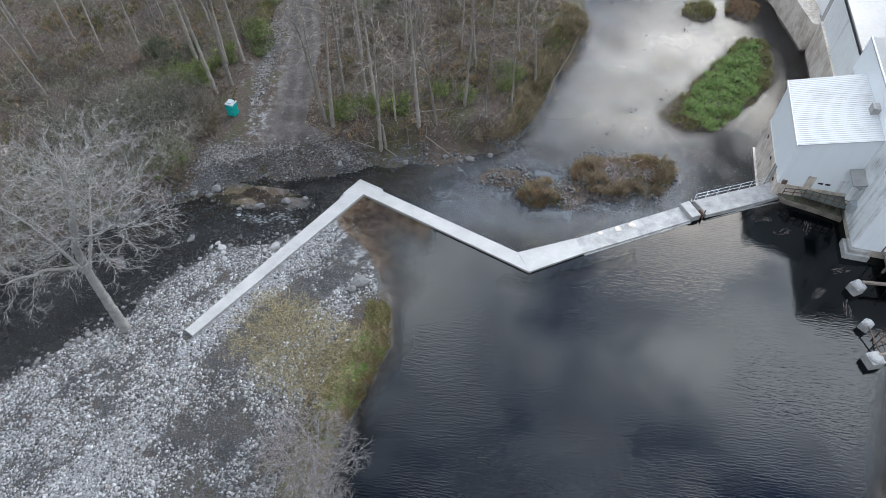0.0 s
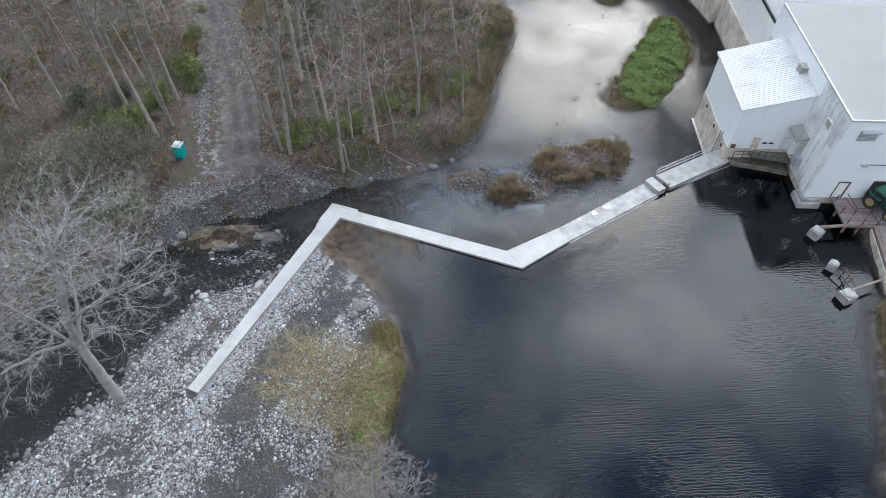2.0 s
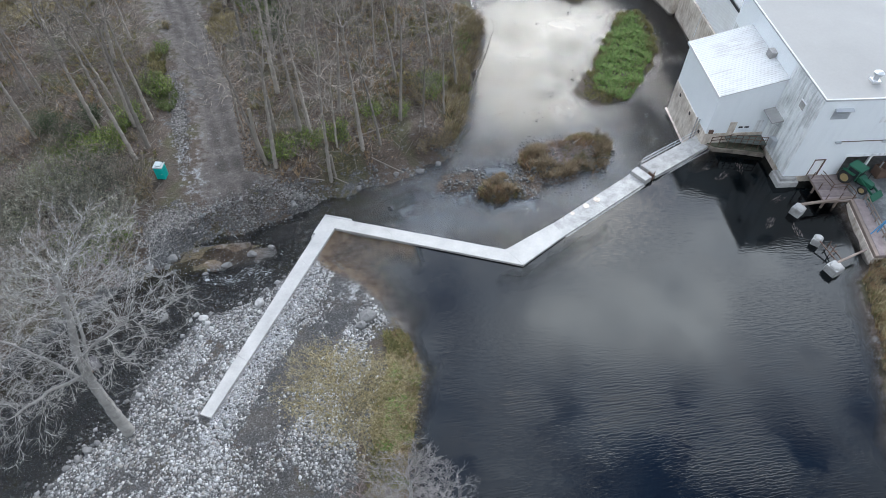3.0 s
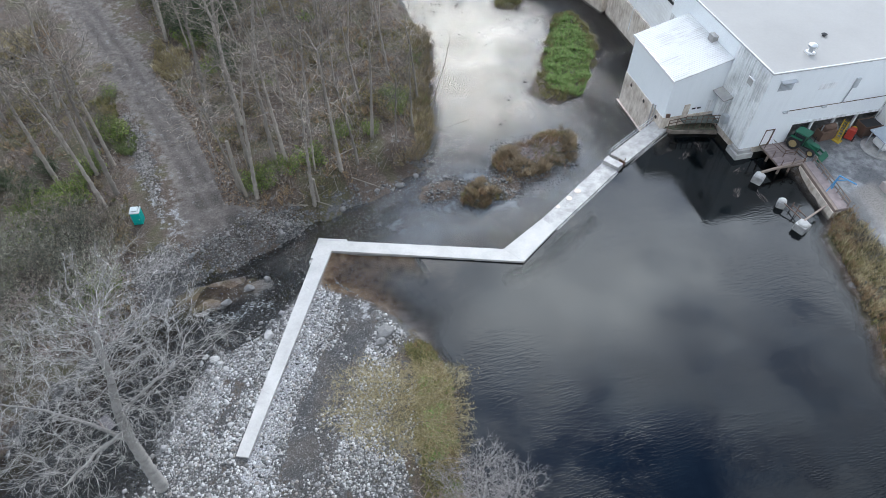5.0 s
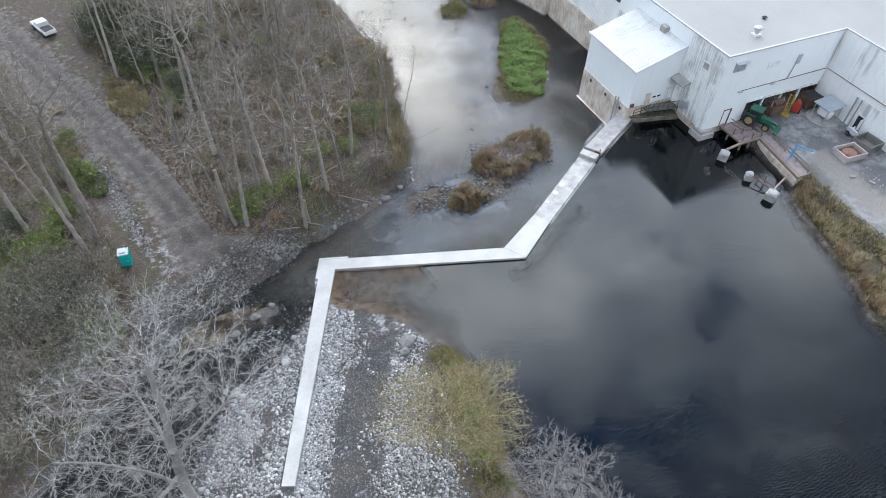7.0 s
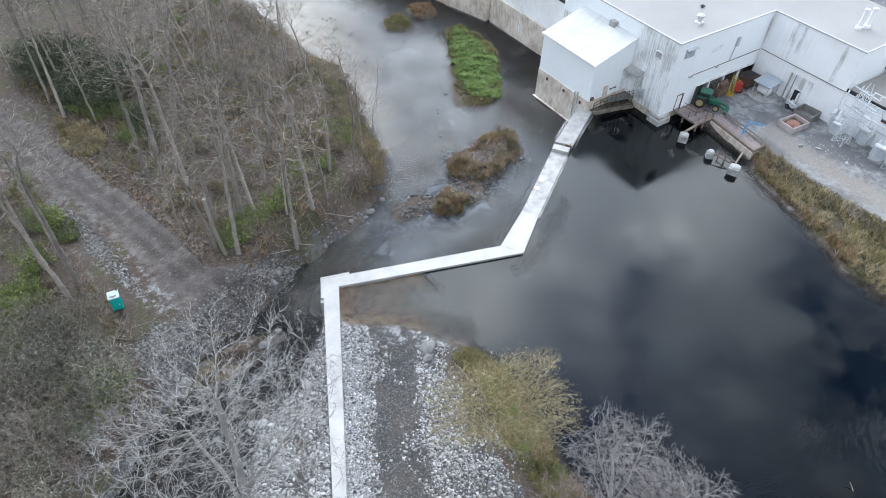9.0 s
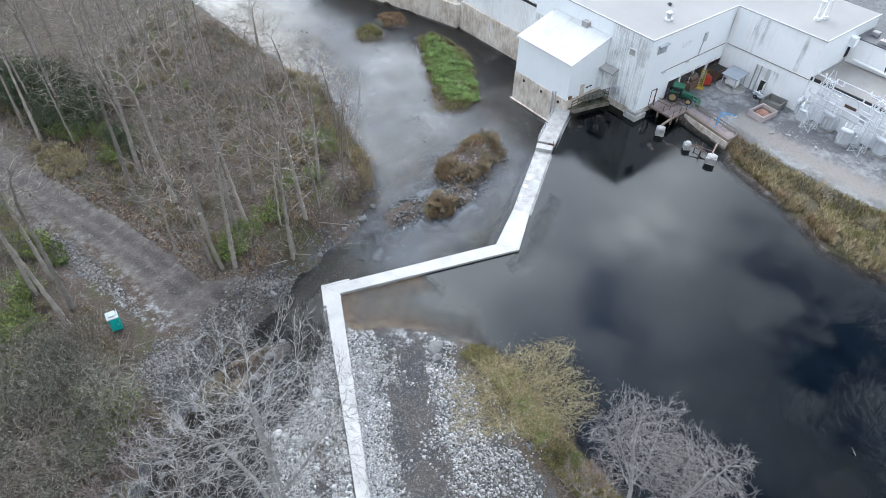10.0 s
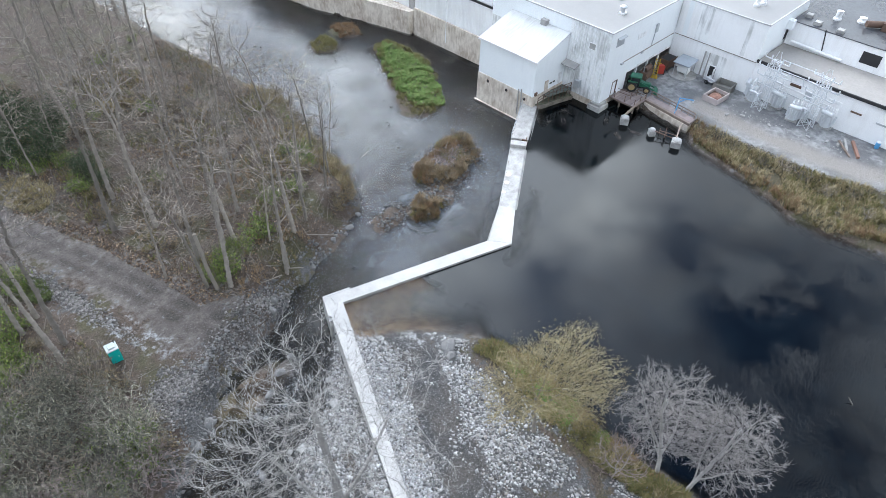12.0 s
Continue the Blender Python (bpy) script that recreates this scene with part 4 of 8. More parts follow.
part("vent_hood", G().lathe([(0.2, 12.1), (0.2, 12.3), (0.38, 12.34), (0.1, 12.5)], 10, centre=(10.8, 6.0)), DARK, main, "small dark vent cap")

# ledge between shed and mill
ledge = thing("ledge", BUILD, "mossy concrete ledge with a rail between shed and mill", "ledge", kind="structure")
LEDGE = [(-6.9, 6.9), (-5.9, 6.05), (-2.4, 5.3), (-0.03, 4.6), (-0.03, 6.9)]
MOSSY = plain("mossy_concrete", (0.085, 0.088, 0.06), 0.95, vary=0.5, big=0.9, small=8)
STONEWORK = plain("brown_stonework", (0.17, 0.145, 0.12), 0.95, vary=0.5, big=1.4, small=7, relief=0.6, depth=0.04)
part("retaining_wall", G().prism(LEDGE, -2.0, 0.55), STONEWORK, ledge, "brown stone retaining wall", 0.06)
part("turf", G().prism([(-6.6, 6.88), (-5.7, 6.2), (-2.4, 5.5), (-0.1, 4.85), (-0.1, 6.88)], 0.55, 0.72), MOSSY, ledge, "moss and weeds", 0.03)
part("walkway", G().prism([(-4.6, 6.9), (-4.6, 6.0), (-0.06, 5.1), (-0.06, 6.9)], 1.5, 1.7), plain("greenish_deck", (0.13, 0.145, 0.13), 0.9, vary=0.35), ledge, "", 0.02)
ledge_rail = thing("walkway_rail", BUILD, "rusty pipe rail beside the mill walkway", "railing")
for i in range(7):
    u = -4.5 + i * 0.72
    v = 5.95 - (u + 4.5) * 0.18
    part("post", G().tube((u, v, 0.6), (u, v, 2.75), 0.045, n=6), RUST, ledge_rail)
for z in (2.2, 2.7):
    part("rail", G().tube((-4.5, 5.95, z), (-0.18, 5.17, z), 0.04, n=6), RUST, ledge_rail)
    part("rail", G().bar((-6.3, 6.6, z - 0.9), (-4.5, 5.95, z - 0.1), 0.07), RUST, ledge_rail)
for u, v, top in ((-6.3, 6.6, 1.85), (-5.4, 6.28, 2.2)):
    part("post", G().bar((u, v, 0.5), (u, v, top), 0.08), RUST, ledge_rail)

# ---- the shed over the sluice ----
shed = thing("shed", BUILD, "pale blue metal shed with a sheet roof on stained concrete", "shed")
SHED = [(-7.2, 7.0), (-0.02, 7.0), (-0.02, 17.9), (-7.2, 17.9)]
slope = lambda x, y: 9.85 + x * 2.15 / 7.2
part("base", G().prism([(-7.28, 6.92), (-0.02, 6.92), (-0.02, 17.98), (-7.28, 17.98)], -3.3, 2.1), CONCRETE_STAIN, shed, "stained concrete base", 0.04)
part("footing", G().box(-7.55, -7.2, 6.9, 18.3, -3.4, -2.68), CONCRETE_STAIN, shed, "", 0.05)
part("cladding", G().prism(SHED, 2.1, slope), CLAD, shed, "smooth pale blue cladding")
roof = part("roof", G().prism([(-7.45, 6.8), (-0.02, 6.8), (-0.02, 18.1), (-7.45, 18.1)], lambda x, y: slope(x, y) + 0.003, lambda x, y: slope(x, y) + 0.12), ROOF_METAL, shed, "bright ribbed sheet roof")
g = G()
for i in range(34):
    v = 6.9 + i * 0.33
    g.add([(-7.45, v, slope(-7.45, 0) + 0.12), (-7.45, v + 0.03, slope(-7.45, 0) + 0.155), (-7.45, v + 0.07, slope(-7.45, 0) + 0.155), (-7.45, v + 0.1, slope(-7.45, 0) + 0.12),
           (-0.02, v, slope(0, 0) + 0.12), (-0.02, v + 0.03, slope(0, 0) + 0.155), (-0.02, v + 0.07, slope(0, 0) + 0.155), (-0.02, v + 0.1, slope(0, 0) + 0.12)],
          [(0, 4, 5, 1), (1, 5, 6, 2), (2, 6, 7, 3), (0, 1, 2, 3), (4, 7, 6, 5)])
part("roof_rib", g, ROOF_METAL, roof)
part("roof_edging", G().box(-7.5, -7.43, 6.75, 18.15, slope(-7.45, 0) - 0.2, slope(-7.45, 0) + 0.14), TRIM, shed)
for v in (15.8, 12.0, 8.45):
    part("drain_hole", G().tube((-7.27, v, 1.25), (-7.31, v, 1.25), 0.26, n=16), RUST, shed, "round rust-rimmed drain hole")
    # near-black disc paints the shade inside the drain hole
    part("drain_hole_mouth", G().tube((-7.28, v, 1.25), (-7.32, v, 1.25), 0.19, n=16), DARK, shed)
for v, z in ((9.6, 1.6), (9.0, 1.8)):
    part("drain_pipe", G().tube((-7.4, v, z + 0.9), (-7.5, v - 0.2, -1.6), 0.09, n=8), CONCRETE_OLD, shed, "pale vertical drain pipe")
for u0, u1, z0, z1, mt, lab in ((-4.6, -3.75, 2.1, 3.75, CONCRETE_STAIN, "stained pinkish hatch"), (-1.35, -0.55, 2.1, 3.95, CLAD_OLD, "grey shed door")):
    part("door" if u0 > -2 else "hatch", G().box(u0, u1, 6.93, 6.99, z0, z1), mt, shed, lab, 0.01)
for u0, u1 in ((-3.35, -2.85), (-2.6, -2.1)):
    # slot shade painted as a near-black panel on the wall
    part("vent_slot", G().box(u0, u1, 6.94, 6.995, 2.85, 3.05), DARK, shed, "short vent slot, its shade a near-black panel")
part("wall_box", G().box(-6.9, -6.4, 6.75, 6.99, 2.2, 2.7), RUST, shed, "small rusty box", 0.02)

# ---- the wing that closes the yard ----
wing = thing("wing_building", BUILD, "white clad wing with flat grey roof along the yard", "building")
part("yard_wall", G().box(19.21, 19.55, -13.7, -0.005, 6.4, 12.0), CLAD_WHITE, wing, "white upper wall")
part("lower_wall", G().box(19.27, 19.55, -13.7, -9.4, 1.1, 6.36).box(19.27, 19.55, -5.7, -0.005, 1.1, 6.36).box(19.27, 19.55, -9.4, -5.7, 5.35, 6.36), CLAD_WHITE, wing, "white lower wall")
part("seam", G().box(19.17, 19.3, -13.7, -0.005, 6.345, 6.415), RUST, wing, "dark seam flashing")
# the pale blue sheet puts the shade tint of this white end into colour
part("end_wall", G().box(19.56, 34.0, -13.7, -13.4, 1.1, 12.0), CLAD, wing, "white end wall, tinted pale blue for shade")
part("rear_wall", G().box(33.7, 34.0, -13.39, 22.0, 1.1, 12.0), CLAD_WHITE, wing)
part("roof", G().box(19.205, 34.05, -13.75, 22.0, 12.003, 12.12), ROOF_FLAT, wing, "flat grey membrane roof")
part("roof_edge", G().box(19.13, 19.33, -13.83, -0.1, 12.0, 12.2).box(19.34, 34.1, -13.83, -13.63, 12.0, 12.17), EDGING, wing, "pale grey roof edging", 0.02)
for v0, v1 in ((-2.0, -1.2), (-5.4, -3.4), (-11.6, -11.0)):
    part("wall_panel", G().box(19.18, 19.215, v0, v1, 6.6, 11.9), CLAD if v0 > -5 else CLAD_OLD, wing, "replaced wall sheet", 0.005)
gd = part("garage_door", G().box(19.32, 19.4, -9.4, -5.7, 1.3, 5.35), CLAD_OLD, wing, "worn pale grey sliding door")
# no hole is cut: the doorway's inner shade is a flat near-black panel
part("doorway", G().box(19.28, 19.33, -8.25, -7.2, 1.32, 3.4), DARK, gd, "flat near-black panel for the shaded open doorway")
part("doorway_frame", G().box(19.24, 19.33, -8.4, -8.25, 1.32, 3.55).box(19.24, 19.33, -7.2, -7.05, 1.32, 3.55).box(19.24, 19.33, -8.25, -7.2, 3.4, 3.55), TRIM, gd)
for v in (-6.6, -5.9):
    part("door_post", G().box(19.22, 19.33, v - 0.08, v + 0.08, 1.3, 5.3), CONCRETE_GREY, gd)
for u, v in ((24.3, -9.2), (25.6, -9.6)):
    p0 = Vector((u, v, 12.1))
    part("roof_pipe", G().lathe([(0.45, 12.1), (0.45, 12.5), (0.28, 12.6), (0.28, 14.6), (0.34, 14.7), (0.34, 14.9)], 14, centre=(u, v)), TRIM, wing, "white round roof pipe")
part("door_leaf", G().box(18.6, 19.3, -8.2, -8.14, 1.34, 3.38), TRIM, gd, "white door leaf standing ajar", 0.01)
# solid panel whose near-black colour paints the shade inside an opening
part("end_hatch", G().box(27.4, 28.6, -13.78, -13.71, 7.4, 9.4), DARK, wing, "near-black panel for a shaded opening in the end wall")
part("end_box", G().box(26.6, 27.6, -14.6, -13.72, 9.4, 10.8), CLAD, wing, "", 0.03)

# ---- low building behind the substation ----
low = thing("low_building", BUILD, "long low white building with a brown-grey roof and black edge", "building")
ROOF_BROWN = plain("brown_grey_roof", (0.3, 0.28, 0.26), 0.8, vary=0.25, big=0.15, small=3)
part("front_wall", G().box(19.3, 19.6, -75.0, -13.75, 1.0, 6.6), CLAD_WHITE, low, "patched white wall")
part("roof", G().box(19.2, 28.0, -75.0, -13.85, 6.6, 6.75), ROOF_BROWN, low)
part("roof_edge", G().box(19.1, 19.32, -75.0, -13.75, 6.5, 6.95), DARK, low, "black roof edging", 0.02)
part("rear_block", G().box(28.0, 70.0, -75.0, -13.86, 1.0, 10.3), CLAD_WHITE, low, "taller white block behind")
part("rear_roof", G().box(27.9, 70.0, -75.0, -13.87, 10.3, 10.42), ROOF_DARK, low, "dark wet roof")
part("rear_window", G().box(27.93, 27.99, -27.4, -24.8, 7.7, 9.4), DARK, low, "wide dark window")
part("roof_pipe", G().tube((27.6, -15.0, 7.5), (27.6, -22.6, 7.2), 0.22, n=12), TRIM, low, "white insulated pipe")
part("wall_conduit", G().tube((27.95, -19.6, 7.0), (27.95, -18.9, 10.6), 0.08, n=6), DARK, low)
for k, (v, z, w, h) in enumerate(((-16.2, 5.0, 1.3, 0.5), (-18.0, 4.4, 1.0, 0.9), (-20.2, 5.2, 1.6, 0.4), (-22.4, 4.5, 1.2, 1.0), (-26.0, 5.0, 1.8, 0.5), (-29.0, 4.6, 1.5, 0.25), (-32.5, 4.3, 1.4, 0.25))):
    part("wall_patch", G().box(19.22, 19.305, v - w / 2, v + w / 2, z - h / 2, z + h / 2), (STEEL, CLAD_OLD, RUST)[k % 3], low, "", 0.01)
part("wall_pipe", G().tube((19.15, -15.0, 4.9), (19.15, -25.5, 4.2), 0.08, n=8), TRIM, low)
part("wall_pipe", G().tube((19.15, -15.4, 3.9), (19.15, -22.0, 3.6), 0.06, n=8), STEEL, low)
for u, v, r, h in ((33.2, -18.5, 0.45, 1.3), (35.0, -21.5, 0.5, 0.7)):
    part("roof_stack", G().lathe([(r * 1.3, 10.4), (r * 1.3, 10.7), (r, 10.8), (r, 10.4 + h), (r * 1.1, 10.5 + h)], 18, centre=(u, v)), CLAD_OLD, low, "white round roof stack")
part("roof_duct", G().box(34.0, 37.5, -27.0, -24.5, 10.4, 11.6).tube((33.5, -22.5, 11.0), (36.5, -26.0, 11.0), 0.5, n=12), RUST, low, "red-brown roof machine", 0.05)
for u, v in ((29.2, -17.2), (29.0, -20.6), (31.0, -15.2)):
    part("roof_unit", G().box(u - 0.5, u + 0.5, v - 0.5, v + 0.5, 10.4, 10.9), CONCRETE_GREY, low, "", 0.04)

# ---- clad building downstream of the shed ----
far_b = thing("river_building", BUILD, "white clad building on a stained river wall", "building")
part("river_wall", G().prism([(1.3, 17.9), (1.9, 17.9), (2.0, 41.8), (1.1, 41.8)], -3.6, 2.3), CONCRETE_STAIN, far_b, "stained concrete river wall", 0.03)
part("wall", G().prism([(1.55, 18.0), (2.0, 18.0), (2.0, 41.7), (1.45, 41.7)], 2.3, 8.0), CLAD_WHITE, far_b, "white ribbed cladding")
part("corrugated_sheet", ribs_v(G(), 1.44, 18.0, 41.7, 2.35, 7.95, 0.35), CLAD_WHITE, far_b)
part("end_wall", G().box(2.0, 19.0, 41.4, 41.7, -3.0, 8.0), CLAD_WHITE, far_b)
part("roof", G().prism([(1.3, 18.0), (19.0, 22.01), (19.0, 41.9), (1.2, 41.9)], 8.0, 8.12), ROOF_DARK, far_b, "dark wet flat roof")
part("roof_edge", G().prism([(1.2, 18.0), (1.4, 18.0), (1.3, 41.9), (1.1, 41.9)], 7.9, 8.3), DARK, far_b)
part("gutter_pipe", G().tube((1.2, 33.5, -1.5), (1.3, 33.5, 7.9), 0.1, n=8), CLAD_OLD, far_b)
mill2 = thing("upper_mill", BUILD, "far white mill behind a mottled stone river wall", "building")
part("river_wall", G().prism([(0.4, 42.3), (1.6, 42.0), (2.5, 60.0), (-4.9, 64.0), (-6.5, 78.0), (-8.0, 78.0), (-5.9, 63.0), (-3.2, 55.0), (-1.4, 49.0)], -3.6, 1.6), CONCRETE_STAIN, mill2, "mottled grey river wall", 0.03)
part("wall", G().prism([(2.2, 44.0), (19.0, 44.0), (19.0, 90.0), (-5.0, 90.0), (-4.2, 66.0), (0.5, 55.0)], -3.0, 7.0), CLAD_WHITE, mill2)
part("roof", G().prism([(2.0, 43.8), (19.2, 43.8), (19.2, 90.2), (-5.2, 90.2), (-4.4, 65.8), (0.3, 54.8)], 7.0, 7.15), ROOF_DARK, mill2)
# added solid block: its grey stands for the shade in a narrow gap
part("brush_gap", G().box(1.6, 2.1, 41.9, 43.6, -3.0, 6.0), CONCRETE_OLD, mill2, "solid grey block standing for a narrow shaded gap", 0.02)
far_yard = thing("rear_block", BUILD, "plain far white building block behind the mill", "building")
part("wall", G().box(19.3, 70.0, 22.1, 90.0, -1.0, 9.0), CLAD_WHITE, far_yard)
part("roof", G().box(19.2, 70.1, 22.05, 90.1, 9.0, 9.12), ROOF_FLAT, far_yard)
part("yard_block", G().box(34.2, 70.0, -13.6, 22.0, -1.0, 9.6), CLAD_WHITE, far_yard)
part("yard_block_roof", G().box(34.15, 70.0, -13.8, 22.0, 9.6, 9.72), ROOF_DARK, far_yard)

# ---- trees and plants ----
def shades(colour, *levels):
    return [tuple(c * k for c in colour) for k in levels]


BARK_GREY = plain("grey_bark", (0.25, 0.222, 0.192), 0.95, vary=0.35, big=1.2, small=14, relief=0.5, depth=0.03, per_object=0.35)
BARK_PALE = plain("pale_bark", (0.33, 0.315, 0.295), 0.9, vary=0.3, big=1.5, small=12, relief=0.3, depth=0.02)
TWIG_GREY = island("grey_twigs", shades((0.25, 0.216, 0.183), 0.25, 0.9, 0.45, 1.7, 0.6, 1.1), 0.95, 5.0, 0.45)
TWIG_PALE = island("pale_twigs", shades((0.4, 0.382, 0.36), 0.22, 1.0, 0.5, 1.5, 0.6, 0.8), 0.9, 5.0)
TWIG_ASH = island("ash_grey_twigs", shades((0.3, 0.275, 0.262), 0.25, 0.9, 0.5, 1.7, 0.7, 1.3), 0.9, 5.0)
TWIG_BROWN = island("brown_twigs", shades((0.165, 0.138, 0.112), 0.35, 1.0, 0.6, 2.2, 0.8), 0.95, 5.0, 0.35)
TWIG_MOSS = island("mossy_twigs", shades((0.185, 0.178, 0.14), 0.25, 1.0, 0.5, 2.8, 0.7), 0.95, 5.0, 0.4)
TWIG_OLIVE = island("olive_twigs", shades((0.32, 0.275, 0.17), 0.6, 1.0, 1.4), 0.95, 5.0)
TWIG_ROSE = island("reddish_twigs", shades((0.34, 0.27, 0.255), 0.5, 1.0, 0.7, 1.4), 0.95, 5.0)
DEADWOOD = plain("bleached_deadwood", (0.26, 0.23, 0.195), 0.9, vary=0.25, small=12)


def bend(rng, p, d, length, r0, r1, count, wobble, rise, out):
    """A limb as a chain of tapering pieces; returns its joints and directions."""
    step = length / count
    joints = []
    for i in range(count):
        d = d + rng.normal(0, wobble, 3)
        d[2] += rise
        d = d / np.linalg.norm(d)
        q = p + d * step
        out.append((p, q, r0 + (r1 - r0) * i / count, r0 + (r1 - r0) * (i + 1) / count))
        joints.append((q, d))
        p = q
    return joints


def off(rng, d, angle):
    """A direction at about that angle from d."""
    a = np.cross(d, rng.normal(0, 1, 3))
    a /= np.linalg.norm(a) + 1e-9
    v = d * math.cos(angle) + a * math.sin(angle)
    return v / np.linalg.norm(v)


def colonise(seed, trunk, girth, crowns, count, step=0.45, reach=3.6, kill=0.8, crook=0.22, tip=0.02, fine=2, fine_len=0.7, rise=0.0, hollow=0.5, stems=(), taper=0.8):
    """Pieces of a bare tree whose branches grow towards points strewn through its crown.
    trunk: joints from the ground up; stems: more such lines that fork from it; crowns: (x, y, z, rx, ry, rz). Returns wood, crown and the tips."""
    rng = np.random.default_rng(seed)
    volume = np.array([c[3] * c[4] * c[5] for c in crowns])
    goals = []
    for c, share in zip(crowns, volume / volume.sum()):
        n = int(count * share)
        d = rng.normal(0, 1, (n, 3))
        d /= np.linalg.norm(d, axis=1, keepdims=True)
        d *= (rng.uniform(0, 1, (n, 1)) ** hollow) * (1 + 0.22 * np.sin(3.1 * d[:, :1] + 5.3 * d[:, 1:2] + 4.1 * d[:, 2:3] + seed))
        goals.append(d * c[3:6] + c[:3])
    goals = np.concatenate(goals)
    pos, parent = [np.array(trunk[0], float)], [-1]
    for a, b in zip(trunk, trunk[1:]):
        a, b = np.array(a, float), np.array(b, float)
        n = max(1, int(np.linalg.norm(b - a) / step))
        for i in range(n):
            parent.append(len(pos) - 1)
            pos.append(a + (b - a) * (i + 1) / n + rng.normal(0, 0.03, 3))
    low = len(pos) // 3
    size = [girth * (1 - 0.72 * i / len(pos)) for i in range(len(pos))]
    for line in stems:
        at = min(range(len(pos)), key=lambda i: np.linalg.norm(pos[i] - line[0]))
        thick = size[at] * 0.5
        for b in line[1:]:
            a, b = pos[at], np.array(b, float)
            n = max(1, int(np.linalg.norm(b - a) / step))
            for i in range(n):
                parent.append(at)
                at = len(pos)
                pos.append(a + (b - a) * (i + 1) / n + rng.normal(0, 0.03, 3))
                thick *= 0.95
                size.append(max(thick, tip * 2))
    stem = len(pos)
    kids = [0] * stem
    near = np.full(len(goals), 1e9)
    which = np.zeros(len(goals), int)
    for i in range(low, stem):
        dist = np.linalg.norm(goals - pos[i], axis=1)
        hit = dist < near
        near[hit], which[hit] = dist[hit], i
    for _ in range(110):
        if not len(goals):
            break
        pull = near < max(reach, near.min() + 0.1)
        way = np.zeros((len(pos), 3))
        d = goals[pull] - np.array(pos)[which[pull]]
        np.add.at(way, which[pull], d / np.maximum(np.linalg.norm(d, axis=1, keepdims=True), 1e-6))
        born = []
        for i in np.unique(which[pull]):
            if kids[i] >= 3:
                continue
            v = way[i] / (np.linalg.norm(way[i]) + 1e-9)
            if parent[i] >= 0:
                back = pos[i] - pos[parent[i]]
                back /= np.linalg.norm(back) + 1e-9
                if i >= stem and v @ back < -0.45:
                    kids[i] = 3
                    continue
                v = v + 0.7 * back
            v = v + rng.normal(0, crook, 3) + [0, 0, rise]
            v /= np.linalg.norm(v) + 1e-9
            kids[i] += 1
            born.append(len(pos))
            parent.append(i)
            kids.append(0)
            pos.append(pos[i] + v * step)
        if not born:
            break
        dist = np.linalg.norm(goals[:, None] - np.array([pos[i] for i in born])[None], axis=2)
        k = dist.argmin(axis=1)
        dist = dist[np.arange(len(goals)), k]
        hit = dist < near
        near[hit], which[hit] = dist[hit], np.array(born)[k[hit]]
        alive = (near > kill) & np.array([kids[i] < 3 for i in which])
        goals, near, which = goals[alive], near[alive], which[alive]
    n = len(pos)
    area = np.zeros(n)
    for i in range(n - 1, 0, -1):
        area[i] = max(area[i], tip ** 2.35)
        area[parent[i]] += area[i]
    rad = np.minimum(tip * (np.maximum(area ** (1 / 2.35), tip) / tip) ** taper, girth * 0.5)
    for i in range(stem):
        rad[i] = max(min(rad[i], size[i] * 1.2), size[i])
    wood, crown, tips = [], [], []
    for i in range(1, n):
        r1 = rad[i] if kids[i] else rad[i] * 0.6
        (wood if rad[i] > 0.034 else crown).append((pos[parent[i]], pos[i], min(rad[parent[i]], rad[i] * 1.25), r1))
        if rad[i] < tip * 2.6:
            tips.append(pos[i])
            d = pos[i] - pos[parent[i]]
            d /= np.linalg.norm(d) + 1e-9
            for _ in range(fine if kids[i] else fine + 1):
                v = off(rng, d, rng.uniform(0.25, 0.85))
                length = fine_len * rng.uniform(0.5, 1.2)
                q = pos[i] + v * length * 0.5
                w = v + rng.normal(0, 0.3, 3) + [0, 0, rise]
                w /= np.linalg.norm(w)
                crown.append((pos[i], q, tip * 0.85, tip * 0.7))
                crown.append((q, q + w * length * 0.5, tip * 0.7, tip * 0.35))
    return wood, crown, np.array(tips)


def segments(name, segs, sides, material, smooth=True):
    v, f = tubes([s[0] for s in segs], [s[1] for s in segs], [s[2] for s in segs], [s[3] for s in segs], sides)
    return fast_mesh(name, v, f, material, smooth)


def leaves(name, centres, per, spread, size, material, seed, flat=0.4):
    """Many small leaves, two triangles each, round the centres."""
    rng = np.random.default_rng(seed)
    c = np.repeat(centres, per, axis=0) + rng.normal(0, spread, (len(centres) * per, 3))
    a = rng.normal(0, 1, c.shape)
    a /= np.linalg.norm(a, axis=1, keepdims=True)
    b = np.cross(a, rng.normal(0, 1, c.shape))
    b /= np.linalg.norm(b, axis=1, keepdims=True)
    s = size * rng.uniform(0.6, 1.4, (len(c), 1))
    v = np.stack([c - a * s, c + b * s * flat, c + a * s, c - b * s * flat], axis=1).reshape(-1, 3)
    return fast_mesh(name, v, np.arange(len(v)).reshape(-1, 4), material)


def tree(name, segs, m, bark, twig, label, sides=7, group="", leaf=None):
    t_ = thing(name, m, label, "tree", group)
    wood, crown, tips = segs
    ob = new("trunk", segments("trunk", wood, sides, bark))
    ob.parent = t_
    ob = new("crown", segments("crown", crown, 3, twig, False))
    ob.parent = t_
    if leaf is not None:
        per, spread, size, mat = leaf
        lf = new("foliage", leaves("foliage", tips, per, spread, size, mat, 3))
        lf.parent = t_
    return t_


